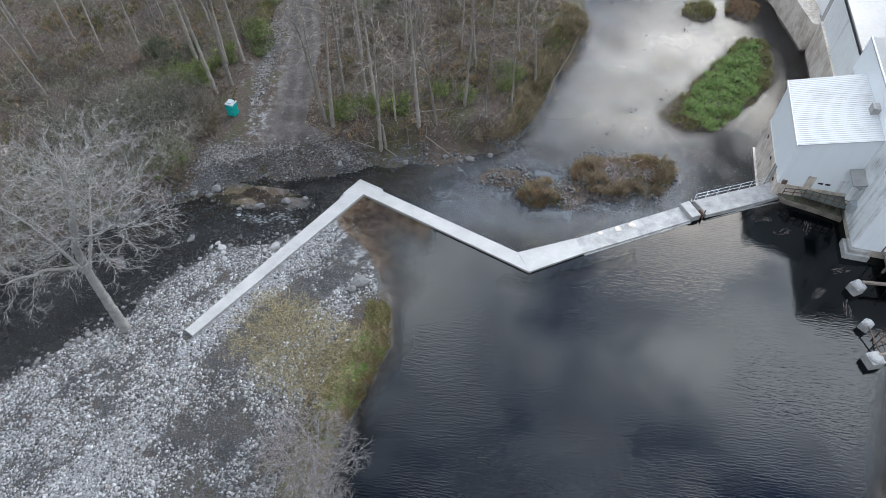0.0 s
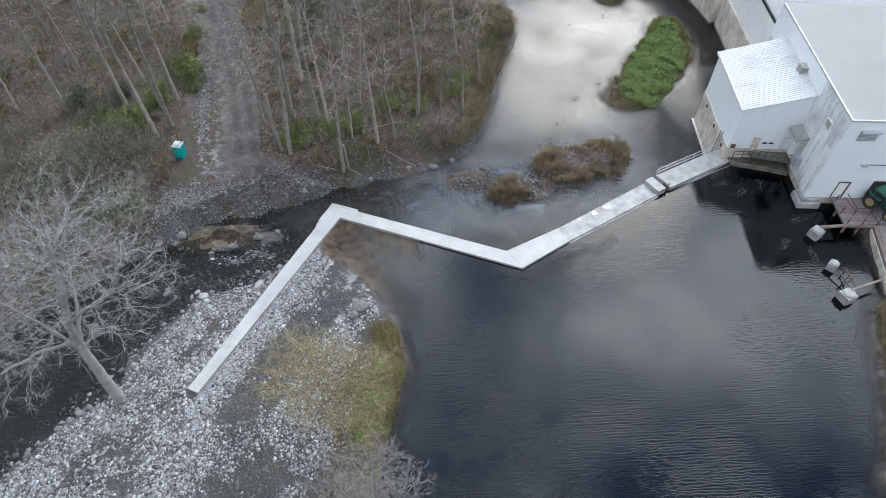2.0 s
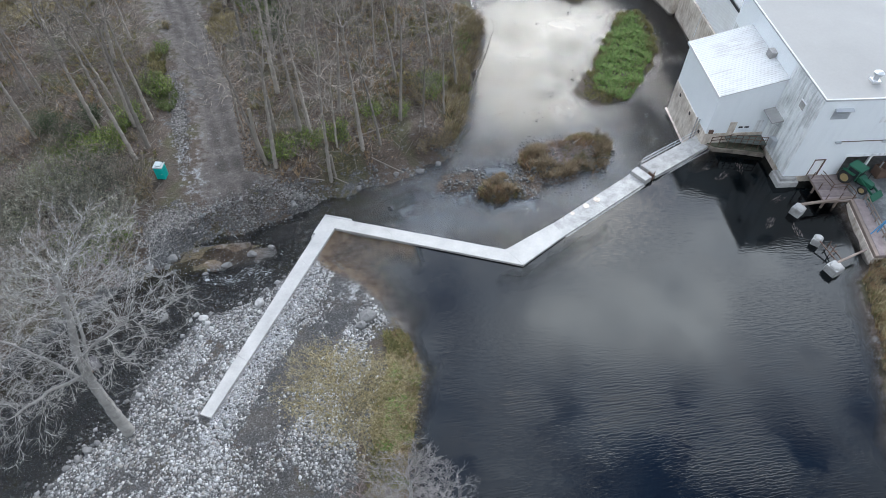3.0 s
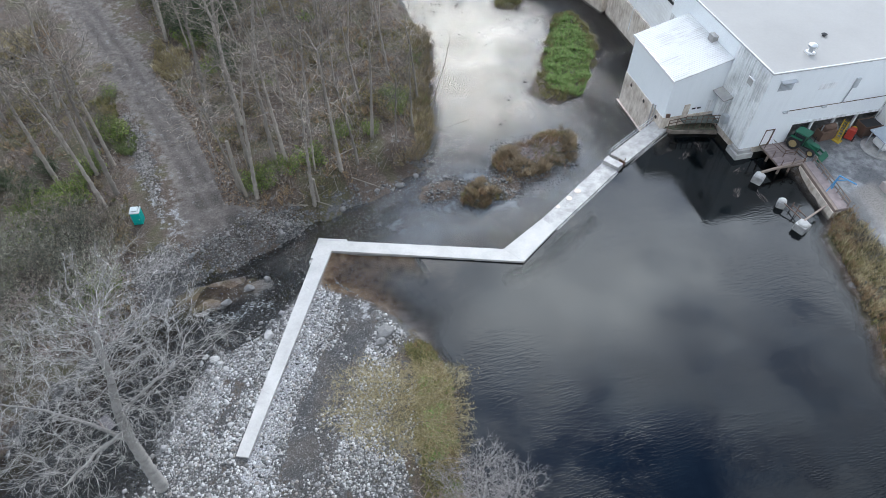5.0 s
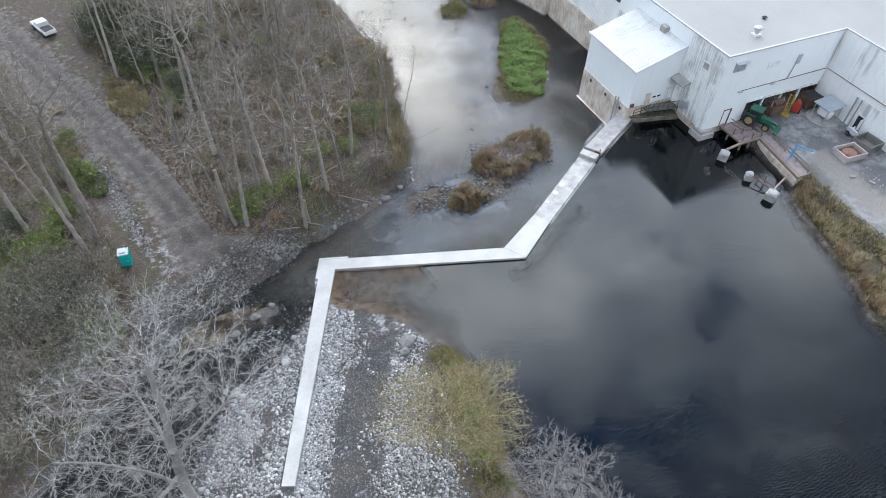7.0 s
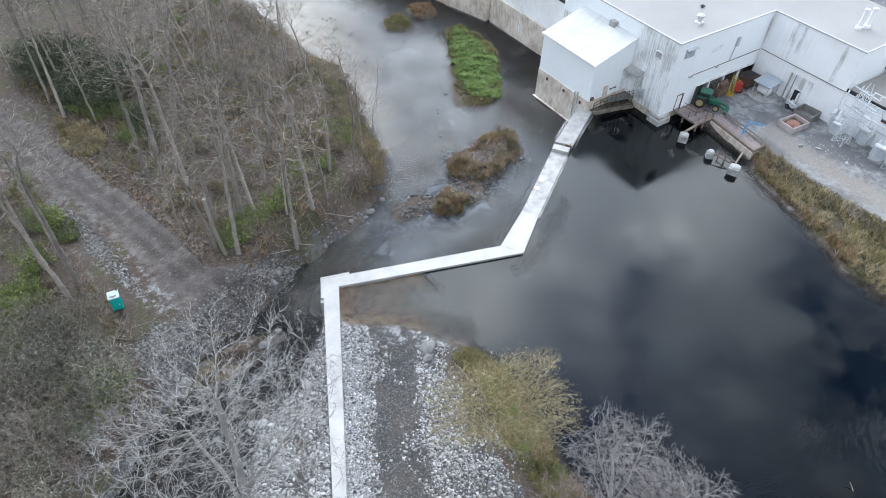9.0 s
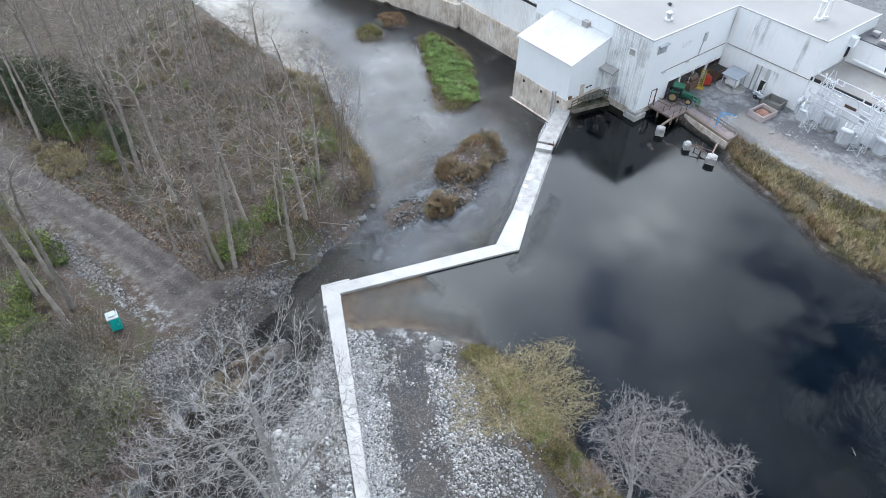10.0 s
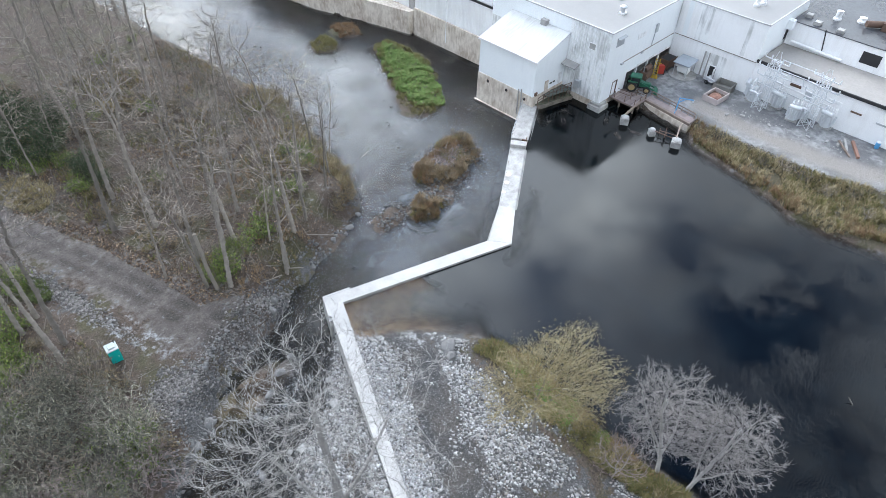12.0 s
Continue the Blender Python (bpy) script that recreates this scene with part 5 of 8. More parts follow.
def at_ground(x, y, turn=0.0, size=1.0, dz=0.0):
    return Matrix.Translation((x, y, float(land(np.array([x]), np.array([y]))[0]) + dz)) @ pose(0, 0, 0, 0, 0, turn) @ Matrix.Diagonal((size, size, size, 1))


def copy_sized(ob, m, size):
    c = copy_thing(ob, m)
    c.scale = (size, size, size)
    return c


# the big pale tree beside the side stream
SYC = colonise(101, [(0, 0, -0.5), (0.1, -0.05, 4), (0.35, -0.1, 8.5), (0.8, -0.2, 12.6), (1.5, 1.0, 16.0), (1.9, 2.0, 19.5)], 0.56,
               [(2.4, 1.2, 17.6, 7.6, 7.0, 5.6), (-3.6, -1.6, 13.4, 5.2, 5.6, 4.6), (4.6, 1.6, 12.8, 3.8, 3.6, 3.0), (1.6, 5.6, 16.0, 4.2, 4.0, 5.0), (-3.0, 5.5, 13.0, 4.0, 4.0, 4.0)],
               3400, 0.42, 3.6, 0.62, 0.26, 0.0105, 3, 0.75, 0.08, taper=0.66,
               stems=[[(0.35, -0.1, 8.5), (-1.2, 0.6, 11.5), (-3.4, 1.6, 14.0), (-5.2, 2.2, 15.2)], [(0.8, -0.2, 12.4), (2.8, -0.8, 14.8), (5.4, -0.6, 16.2)], [(0.3, -0.1, 9.4), (0.6, 2.4, 11.6), (0.4, 5.2, 13.6)], [(0.5, -0.1, 10.4), (-0.8, -2.2, 12.6), (-2.6, -4.2, 13.6)]])
SYC_BARK = plain("grey_sycamore_bark", (0.25, 0.237, 0.22), 0.9, vary=0.35, big=1.5, small=12, relief=0.3, depth=0.02)
tree("sycamore_tree", SYC, at_ground(-30.1, 32.5, 0), SYC_BARK, TWIG_PALE, "bare pale sycamore leaning over the gravel beside the stream", 9)
# willow still in olive leaf and two bare spreading trees on the pond's edge
OLIVE = island("olive_willow_leaf", [(0.16, 0.125, 0.06), (0.28, 0.22, 0.105), (0.2, 0.17, 0.075), (0.36, 0.285, 0.145)], 0.8)
tree("willow_tree", colonise(205, [(0, 0, -0.4), (-0.1, 0.2, 2.2), (-0.3, 0.3, 4.4)], 0.26, [(0.5, -0.8, 8.6, 4.6, 4.6, 3.0), (1.8, -2.6, 6.8, 3.4, 3.2, 2.4), (-1.4, 1.4, 7.0, 3.6, 3.4, 2.4), (3.2, -0.6, 7.4, 3.0, 2.8, 2.2)], 2700, 0.38, 3.2, 0.5, 0.24, 0.013, 2, 0.5),
     at_ground(-11.5, 26.0, 0), BARK_GREY, TWIG_OLIVE, "olive-yellow willow thinning in autumn beside the pond", 6, leaf=(9, 0.4, 0.085, OLIVE))
tree("bare_tree", colonise(307, [(0, 0, -0.4), (0.1, 0.5, 2.5), (0.2, 1.0, 4.6), (0.5, 1.9, 8.2), (0.6, 2.2, 11.0)], 0.25, [(0.5, 1.7, 9.4, 4.2, 4.2, 3.8), (0.3, 1.5, 6.6, 3.4, 3.2, 2.4)], 3000, 0.36, 3.0, 0.45, 0.14, 0.0105, 3, 0.7, 0.12, taper=0.66,
     stems=[[(0.1, 0.3, 1.8), (-1.0, 1.2, 5.0), (-1.9, 2.2, 8.6)], [(0.1, 0.5, 2.4), (1.4, 0.2, 5.4), (2.6, 0.6, 8.8)], [(0.15, 0.8, 3.4), (0.6, 2.9, 6.6), (0.9, 4.2, 9.4)]]),
     at_ground(-9.2, 15.4, 0, 0.88), BARK_PALE, TWIG_ASH, "bare grey tree with a rounded crown at the pond's edge", 7)
tree("bare_tree", colonise(308, [(0, 0, -0.4), (0.2, -0.3, 2.5), (0.6, -0.7, 4.6), (1.2, -1.2, 8.0), (1.6, -1.4, 10.6)], 0.25, [(0.9, -1.2, 9.2, 4.6, 4.0, 3.8), (1.6, -0.8, 6.8, 3.8, 3.2, 2.6)], 3000, 0.36, 3.0, 0.45, 0.14, 0.0105, 3, 0.7, 0.12, taper=0.66,
     stems=[[(0.15, -0.2, 1.8), (1.6, 0.1, 4.6), (3.4, 0.2, 7.8)], [(0.2, -0.3, 2.4), (-0.6, -1.4, 5.6), (-1.6, -2.2, 9.0)], [(0.4, -0.5, 3.4), (2.6, -1.8, 6.4), (4.0, -2.6, 9.0)]]),
     at_ground(-9.6, 12.9, 0, 0.86), BARK_PALE, TWIG_ASH, "bare grey tree with a broad crown leaning over the pond", 7)
tree("bare_tree", colonise(309, [(0, 0, -0.4), (-0.2, 0.1, 1.2)], 0.12, [(0.0, 0.0, 3.6, 2.4, 2.4, 2.2)], 420, 0.3, 2.4, 0.5, 0.18, 0.016, 2, 0.45, 0.06), at_ground(-11.9, 18.6, 75), BARK_GREY, TWIG_ROSE, "small bare reddish-grey tree on the gravel bar", 6)

# the bare wood on both sides of the track
kinds = []
for k, (h, r, sp, low) in enumerate(((22, 0.35, 4.8, 0.54), (20, 0.31, 4.2, 0.5), (23, 0.38, 5.4, 0.56), (17, 0.24, 3.6, 0.46), (14, 0.18, 3.0, 0.4), (21, 0.32, 4.8, 0.58))):
    lx, ly = 1.1 * ((k % 3) - 1), 0.5 * ((k % 2) - 0.5)
    top = h * (1 - low) / 2
    cz = h * low + top
    crowns = [(lx, ly, cz, sp, sp * 0.9, top), (lx + sp * 0.5, ly + 0.6, cz - top * 0.45, sp * 0.7, sp * 0.7, top * 0.5), (lx - sp * 0.45, ly - sp * 0.4, cz - top * 0.2, sp * 0.75, sp * 0.7, top * 0.55)]
    segs = colonise(400 + k, [(0, 0, -0.5), (lx * 0.15, 0, h * 0.2), (lx * 0.5, ly * 0.4, h * (low + 0.06)), (lx * 0.9, ly, h * 0.72)], r, crowns, 560, 0.5, 4.0, 0.95, 0.36, 0.0185, 1, 0.7, 0.05, taper=0.9)
    kinds.append(tree("bare_tree", segs, at_ground(-60 - 9 * k, 118), BARK_GREY, TWIG_GREY, "tall bare grey woodland tree on a leaf-strewn bank", 6, "bare woodland trees"))
placed = []
rng = random.Random(12)
HAND = [(-13.0, 61.2, 0), (-14.3, 63.2, 3), (-7.0, 58.9, 1), (-2.4, 61.6, 5), (-0.1, 61.6, 3), (3.4, 65.3, 1), (-5.3, 62.6, 4), (-9.1, 66.0, 2), (-12.1, 66.8, 0), (-7.9, 65.3, 1), (-10.6, 75.5, 2), (-10.0, 84.0, 0),
        (-27.2, 69.2, 2), (-28.7, 67.3, 0), (-28.7, 73.6, 5), (-26.6, 74.4, 1), (-33.0, 74.6, 0), (-31.0, 79.0, 3), (9.5, 66.0, 4), (13.2, 72.0, 3), (-15.8, 67.9, 4), (6.0, 63.6, 4)]
def leaning(x, y, most):
    turn = rng.uniform(0, 360)
    return at_ground(x, y) @ pose(0, 0, 0, rng.uniform(-most, most), rng.uniform(-most, most), 0) @ pose(0, 0, 0, 0, 0, turn)


for x, y, k in HAND:
    copy_sized(kinds[k], leaning(x, y, 5.0), rng.uniform(0.92, 1.06))
    placed.append((x, y))


def inside(x, y, poly):
    return bool(signed(np.array([float(x)]), np.array([float(y)]), poly)[0] < 0)


WOOD_A = [(-12.5, 60.0), (-6, 60.0), (1, 62.5), (6, 65), (8.4, 69), (11.2, 75.5), (14.8, 83), (16.4, 92), (20, 116), (-17, 116), (-15.5, 98), (-10, 92), (-13.5, 84), (-14.5, 75)]
WOOD_B = [(-29.5, 68), (-26.0, 78), (-27, 92), (-30, 116), (-82, 116), (-82, 60), (-50, 60), (-38, 66)]


def scatter(poly, count, gap, seed, taken):
    r = random.Random(seed)
    xs, ys = [q[0] for q in poly], [q[1] for q in poly]
    out, tries = [], 0
    while len(out) < count and tries < count * 60:
        tries += 1
        x, y = r.uniform(min(xs), max(xs)), r.uniform(min(ys), max(ys))
        if inside(x, y, poly) and all((x - a) ** 2 + (y - b) ** 2 > gap * gap for a, b in taken + out):
            out.append((x, y))
    return out


for poly, count, gap, seed in ((WOOD_A, 40, 4.0, 5), (WOOD_B, 32, 4.6, 6)):
    for x, y in scatter(poly, count, gap, seed, placed):
        copy_sized(kinds[rng.choice((0, 1, 2, 3, 3, 4, 4, 5))], leaning(x, y, 8.0), rng.uniform(0.7, 1.05))
        placed.append((x, y))
for x, y in scatter([(-14, 114), (22, 112), (28, 135), (34, 168), (-26, 168), (-22, 140)], 40, 4.6, 9, placed):
    copy_sized(kinds[rng.choice((0, 1, 2, 3, 5))], at_ground(x, y, rng.uniform(0, 360)), rng.uniform(0.8, 1.1))
for x, y in scatter([(-90, 112), (-32, 114), (-36, 160), (-90, 160)], 16, 7.0, 10, placed):
    copy_sized(kinds[rng.choice((0, 1, 2, 3, 5))], at_ground(x, y, rng.uniform(0, 360)), rng.uniform(0.8, 1.1))
for k, src in enumerate(kinds):
    x, y = ((-45.0, 92.0), (-52.0, 80.0), (8.0, 98.0), (-40.0, 84.0), (-36.0, 96.0), (2.0, 108.0))[k]
    src.matrix_basis = at_ground(x, y)


# thicket: bare many-stemmed shrubs
def shrub_segs(seed, height, stems, spread):
    r = np.random.default_rng(seed)
    segs, tips = [], []
    for i in range(stems):
        az = r.uniform(0, 2 * math.pi)
        d = np.array([math.cos(az) * spread, math.sin(az) * spread, 1.0])
        d /= np.linalg.norm(d)
        p = np.array([math.cos(az) * 0.2, math.sin(az) * 0.2, -0.2])
        for q, dd in bend(r, p, d, height * r.uniform(0.6, 1.0), 0.04, 0.02, 4, 0.16, 0.02, segs):
            for _ in range(2):
                bd = off(r, dd, r.uniform(0.5, 1.0))
                for w, wd in bend(r, q, bd, height * r.uniform(0.2, 0.4), 0.022, 0.017, 2, 0.22, 0.03, segs):
                    tips.append(w)
                    for _ in range(2):
                        fd = off(r, wd, r.uniform(0.4, 1.0))
                        segs.append((w, w + fd * height * r.uniform(0.1, 0.22), 0.017, 0.008))
    return segs, np.array(tips)


BROWN_LEAF = island("brown_shrub_leaf", [(0.17, 0.115, 0.06), (0.31, 0.215, 0.11), (0.22, 0.175, 0.085), (0.17, 0.155, 0.065)], 0.9)
GREEN_LEAF = island("green_shrub_leaf", [(0.06, 0.1, 0.025), (0.14, 0.2, 0.04), (0.24, 0.29, 0.065), (0.1, 0.14, 0.04)], 0.8)
YELLOW_LEAF = island("yellow_shrub_leaf", [(0.24, 0.2, 0.07), (0.3, 0.22, 0.09), (0.2, 0.19, 0.07)], 0.85)


def shrub(seed, height, stems, spread, m, twig, label, leaf=None, group="", name="shrub"):
    segs, tips = shrub_segs(seed, height, stems, spread)
    s = thing(name, m, label, "shrub", group)
    ob = new("twigwork", segments("twigwork", segs, 3, twig, False))
    ob.parent = s
    if leaf is not None:
        per, sp, size, mat = leaf
        lf = new("foliage", leaves("foliage", tips, per, sp, size, mat, seed))
        lf.parent = s
    return s


def bushy(seed, height, spread, m, twig, label, group):
    """A bare many-stemmed bush whose twigs fill a low rounded crown."""
    r = np.random.default_rng(seed)
    lines = [[(0.0, 0.0, 0.1), (math.cos(a) * spread * 0.5, math.sin(a) * spread * 0.5, height * r.uniform(0.4, 0.6)), (math.cos(a) * spread * 0.8, math.sin(a) * spread * 0.8, height * r.uniform(0.65, 0.85))] for a in np.arange(6) * 1.05 + r.uniform(0, 0.4, 6)]
    wood, crown, _ = colonise(seed, [(0, 0, -0.3), (0.05, 0, height * 0.4), (0.1, 0.1, height * 0.7)], 0.05, [(0, 0, height * 0.62, spread, spread, height * 0.42), (spread * 0.4, -spread * 0.3, height * 0.45, spread * 0.7, spread * 0.7, height * 0.36)], 360, 0.27, 1.8, 0.36, 0.25, 0.0135, 1, 0.4, 0.05, stems=lines)
    s_ = thing("shrub", m, label, "shrub", group)
    ob = new("twigwork", segments("twigwork", wood + crown, 3, twig, False))
    ob.parent = s_
    return s_


bare = [bushy(500 + k, h, sp, at_ground(-60 - 4 * k, 112), tw, lab, "bare thicket shrubs") for k, (h, sp, tw, lab) in enumerate(((4.2, 2.3, TWIG_BROWN, "bare tangled grey-brown thicket shrub"), (3.2, 1.9, TWIG_MOSS, "bare mossy grey-green thicket shrub"), (2.4, 1.5, TWIG_GREY, "low bare pale grey shrub"), (4.0, 2.4, TWIG_MOSS, "tall bare mossy thicket shrub"), (2.6, 1.6, TWIG_ROSE, "bare reddish-brown shrub beside the stream")))]
green = shrub(520, 1.7, 10, 0.9, at_ground(-70, 112), TWIG_BROWN, "low green leafy shrub under the bare trees", (7, 0.22, 0.11, GREEN_LEAF), "green shrubs", "green_bush")
brown = shrub(530, 1.9, 11, 0.8, at_ground(-74, 112), TWIG_BROWN, "brown withered shrub on the river bank", (3, 0.22, 0.085, BROWN_LEAF), "brown shrubs", "brown_bush")
yellow = shrub(540, 1.8, 11, 0.8, at_ground(-78, 112), TWIG_BROWN, "yellowed autumn shrub beside the track", (4, 0.2, 0.1, YELLOW_LEAF), "yellow shrubs", "yellow_bush")
THICKET = [(-33, 51.5), (-29.5, 53), (-28.5, 60), (-28.5, 66), (-36, 68), (-44, 74), (-80, 84), (-84, 44), (-60, 37), (-47, 42), (-40, 46)]
for x, y in scatter(THICKET, 90, 2.4, 21, []):
    copy_sized(bare[rng.choice((0, 0, 1, 1, 2, 3))], at_ground(x, y, rng.uniform(0, 360)), rng.uniform(0.8, 1.25))
NEAR_THICKET = [(-32.5, 52.5), (-29.5, 54), (-28.5, 60), (-29.0, 66), (-36, 67), (-46, 66), (-50, 52), (-46, 44.5), (-40, 46.5)]
for x, y in scatter(NEAR_THICKET, 105, 1.3, 27, []):
    copy_sized(bare[rng.choice((0, 1, 1, 3, 3, 2, 4))], at_ground(x, y, rng.uniform(0, 360)), rng.uniform(0.8, 1.2))
for x, y in scatter(WOOD_A, 24, 3.4, 22, []):
    copy_sized(bare[rng.choice((1, 2, 2))], at_ground(x, y, rng.uniform(0, 360)), rng.uniform(0.7, 1.1))
for x, y in scatter(WOOD_B, 30, 3.0, 23, []):
    copy_sized(bare[rng.choice((0, 1, 2))], at_ground(x, y, rng.uniform(0, 360)), rng.uniform(0.8, 1.2))
for x, y in ((-32.8, 50.6), (-30.2, 52.2), (-34.0, 49.6), (-29.0, 54.8), (-36.4, 48.8), (-33.4, 53.2), (-29.4, 57.4), (-31.0, 49.4)):
    copy_sized(bare[4], at_ground(x, y, rng.uniform(0, 360)), rng.uniform(0.6, 1.05))
for x, y in ((-13.0, 63.5), (-11.6, 63.0), (-10.8, 64.6), (-5.0, 64.5), (-31.5, 70.5), (-33.0, 70.0), (-32.5, 71.8), (-34.5, 71.0), (-36.0, 72.5), (-25.2, 80.0), (-26.0, 81.2), (-32.0, 52.8), (-31.2, 53.6), (8.6, 69.0), (10.0, 71.0), (9.0, 73.0),
             (-12.0, 95.5), (-10.5, 97.0), (-12.5, 98.5), (-9.0, 94.5), (-38.0, 66.5), (-40.0, 60.0), (-24.5, 89.0), (-11.0, 88.5), (-30.2, 73.4), (-29.0, 75.0), (-33.6, 53.8), (-34.4, 52.4), (-30.6, 55.0), (-32.6, 57.2), (-38.0, 62.4), (-35.4, 65.6), (-9.2, 65.6), (-8.0, 64.2), (-36.0, 55.4)):
    copy_sized(green, at_ground(x, y, rng.uniform(0, 360)), rng.uniform(0.7, 1.3))
for x, y in ((9.6, 63.0), (11.0, 65.2), (12.6, 67.4), (13.6, 69.4), (14.6, 72.0), (15.6, 74.2), (17.0, 77.4), (18.2, 79.6), (20.0, 83.0), (21.2, 86.4), (8.2, 62.0), (11.5, 69.0), (13.0, 75.0), (16.0, 80.0), (6.0, 61.2), (-29.0, 52.2), (-30.0, 53.0), (-28.0, 62.5), (-28.2, 61.0), (-27.8, 59.6)):
    copy_sized(brown, at_ground(x, y, rng.uniform(0, 360)), rng.uniform(0.6, 1.15))
for x, y in ((-16.2, 92.0), (-15.0, 93.5), (-16.6, 95.0), (-15.4, 90.4), (-25.6, 84.0), (-26.0, 85.6), (14.0, 77.0), (12.0, 72.6), (16.5, 82.0), (-24.0, 95.0)):
    copy_sized(yellow, at_ground(x, y, rng.uniform(0, 360)), rng.uniform(0.6, 1.2))
for poly, count, seed in ((WOOD_A, 46, 31), (WOOD_B, 26, 32)):
    for x, y in scatter(poly, count, 1.8, seed, []):
        copy_sized(rng.choice((green, brown, brown, yellow)), at_ground(x, y, rng.uniform(0, 360)), rng.uniform(0.5, 1.2))
for ob, x, y in ((bare[0], -36.0, 56.0), (bare[1], -40.0, 54.0), (bare[2], -34.0, 62.0), (bare[3], -42.0, 58.0), (bare[4], -31.4, 51.2), (green, -37.0, 70.0), (brown, 7.2, 61.8), (yellow, -16.0, 97.0)):
    ob.matrix_basis = at_ground(x, y)


EVERGREEN = island("dark_evergreen_leaf", [(0.02, 0.04, 0.018), (0.045, 0.075, 0.03), (0.07, 0.1, 0.045)], 0.8)
dark_bush = shrub(550, 4.2, 14, 0.55, at_ground(-12.0, 108.0), TWIG_BROWN, "tall dark evergreen bush at the edge of the wood", (14, 0.34, 0.15, EVERGREEN), "evergreen bushes", "evergreen_bush")
for x, y, s_ in ((-9.4, 104.0, 1.1), (-7.4, 107.0, 1.2), (-10.6, 112.0, 1.3), (-6.6, 99.6, 1.0), (-10.0, 97.0, 0.8), (-8.4, 91.0, 0.7), (-12.6, 101.0, 0.9), (-4.6, 104.0, 1.0), (-9.0, 87.0, 0.5), (-36.0, 73.0, 0.55), (-33.6, 76.4, 0.5), (-38.4, 76.0, 0.6)):
    copy_sized(dark_bush, at_ground(x, y, rng.uniform(0, 360)), s_)


# ---- grasses ----
def blades(name, pts, per, height, width, lean, material, label, category, seed):
    """Tufts of tapering blades, each a folded pair of triangles."""
    r = np.random.default_rng(seed)
    pts = np.asarray(pts, float)
    base = np.repeat(np.column_stack([pts, land(pts[:, 0], pts[:, 1])]), per, axis=0)
    n = len(base)
    base[:, :2] += r.normal(0, 0.09, (n, 2))
    az = r.uniform(0, 2 * np.pi, n)
    clump = 0.5 + 0.6 * fbm(base[:, 0], base[:, 1], 1.3, seed + 7, 2)
    h = height * r.uniform(0.5, 1.2, n) * np.clip(0.4 + 1.2 * clump, 0.25, 1.7)
    tip = base + np.column_stack([np.cos(az) * lean * h, np.sin(az) * lean * h, h])
    mid = base * 0.45 + tip * 0.55
    mid[:, 2] += 0.12 * h
    w = np.column_stack([-np.sin(az), np.cos(az), np.zeros(n)]) * width
    v = np.stack([base - w, base + w, mid + w * 0.7, mid - w * 0.7, tip], axis=1).reshape(-1, 3)
    k = (np.arange(n) * 5)[:, None]
    tri = np.concatenate([k + np.array([[0, 1, 2]]), k + np.array([[0, 2, 3]]), k + np.array([[3, 2, 4]])])
    return tagged(new(name, fast_mesh(name, v, tri, material)), label, category, kind="stuff")


def fill(poly, count, seed, keep=None):
    r = np.random.default_rng(seed)
    xs, ys = np.array([q[0] for q in poly]), np.array([q[1] for q in poly])
    p_ = np.column_stack([r.uniform(xs.min(), xs.max(), count * 4), r.uniform(ys.min(), ys.max(), count * 4)])
    p_ = p_[signed(p_[:, 0], p_[:, 1], poly) < 0]
    if keep is not None:
        p_ = p_[keep(p_[:, 0], p_[:, 1])]
    return p_[:count]


STRAW = island("straw_grass", [(0.3, 0.24, 0.13), (0.5, 0.42, 0.27), (0.2, 0.165, 0.08), (0.4, 0.325, 0.19), (0.13, 0.12, 0.055), (0.24, 0.15, 0.08)], 0.9)
RUSTY = island("rusty_reed", [(0.19, 0.11, 0.06), (0.27, 0.175, 0.095), (0.14, 0.09, 0.05)], 0.9)
LUSH = island("lush_weed", [(0.075, 0.16, 0.03), (0.15, 0.27, 0.055), (0.24, 0.36, 0.1), (0.18, 0.19, 0.07), (0.11, 0.2, 0.045), (0.25, 0.23, 0.1)], 0.75)
WEED = island("dull_green_weed", [(0.06, 0.09, 0.025), (0.1, 0.13, 0.04), (0.15, 0.17, 0.06), (0.08, 0.1, 0.035)], 0.85)
OLIVE_GRASS = island("olive_grass", [(0.14, 0.13, 0.045), (0.2, 0.17, 0.07), (0.1, 0.11, 0.035), (0.26, 0.2, 0.09)], 0.9)
STRIP = [(33.4, 2.0), (34.0, -12), (40, -30), (52, -30), (44.5, -6), (43.3, 2.0), (42.4, 8), (42.8, 13.5), (44.4, 20.5), (47.0, 27.8), (45.6, 28.4), (42.4, 26.6), (40.3, 22.6), (37.9, 18.5), (35.4, 14.8), (33.3, 11.6), (32.1, 7.5)]
blades("bank_grass", fill(STRIP, 4200, 31, lambda x, y: fbm(x, y, 3.0, 76) > -0.6), 9, 0.6, 0.024, 0.75, STRAW, "tall straw-coloured dead grass along the pond bank", "grass", 31)
blades("bank_green", fill(STRIP, 1900, 32, lambda x, y: fbm(x, y, 5.0, 77) > -0.1), 8, 0.6, 0.035, 0.6, OLIVE_GRASS, "olive-green grass patches along the pond bank", "grass", 32)
blades("shore_reeds", fill(STRIP, 1700, 33, lambda x, y: signed(x, y, POND) < 1.5 + 2.2 * fbm(x, y, 3.0, 78) + 2.0 * step01(9.0 - y, 0, 6.0)), 8, 0.7, 0.03, 0.7, RUSTY, "rusty brown reeds at the pond's edge", "reeds", 33)
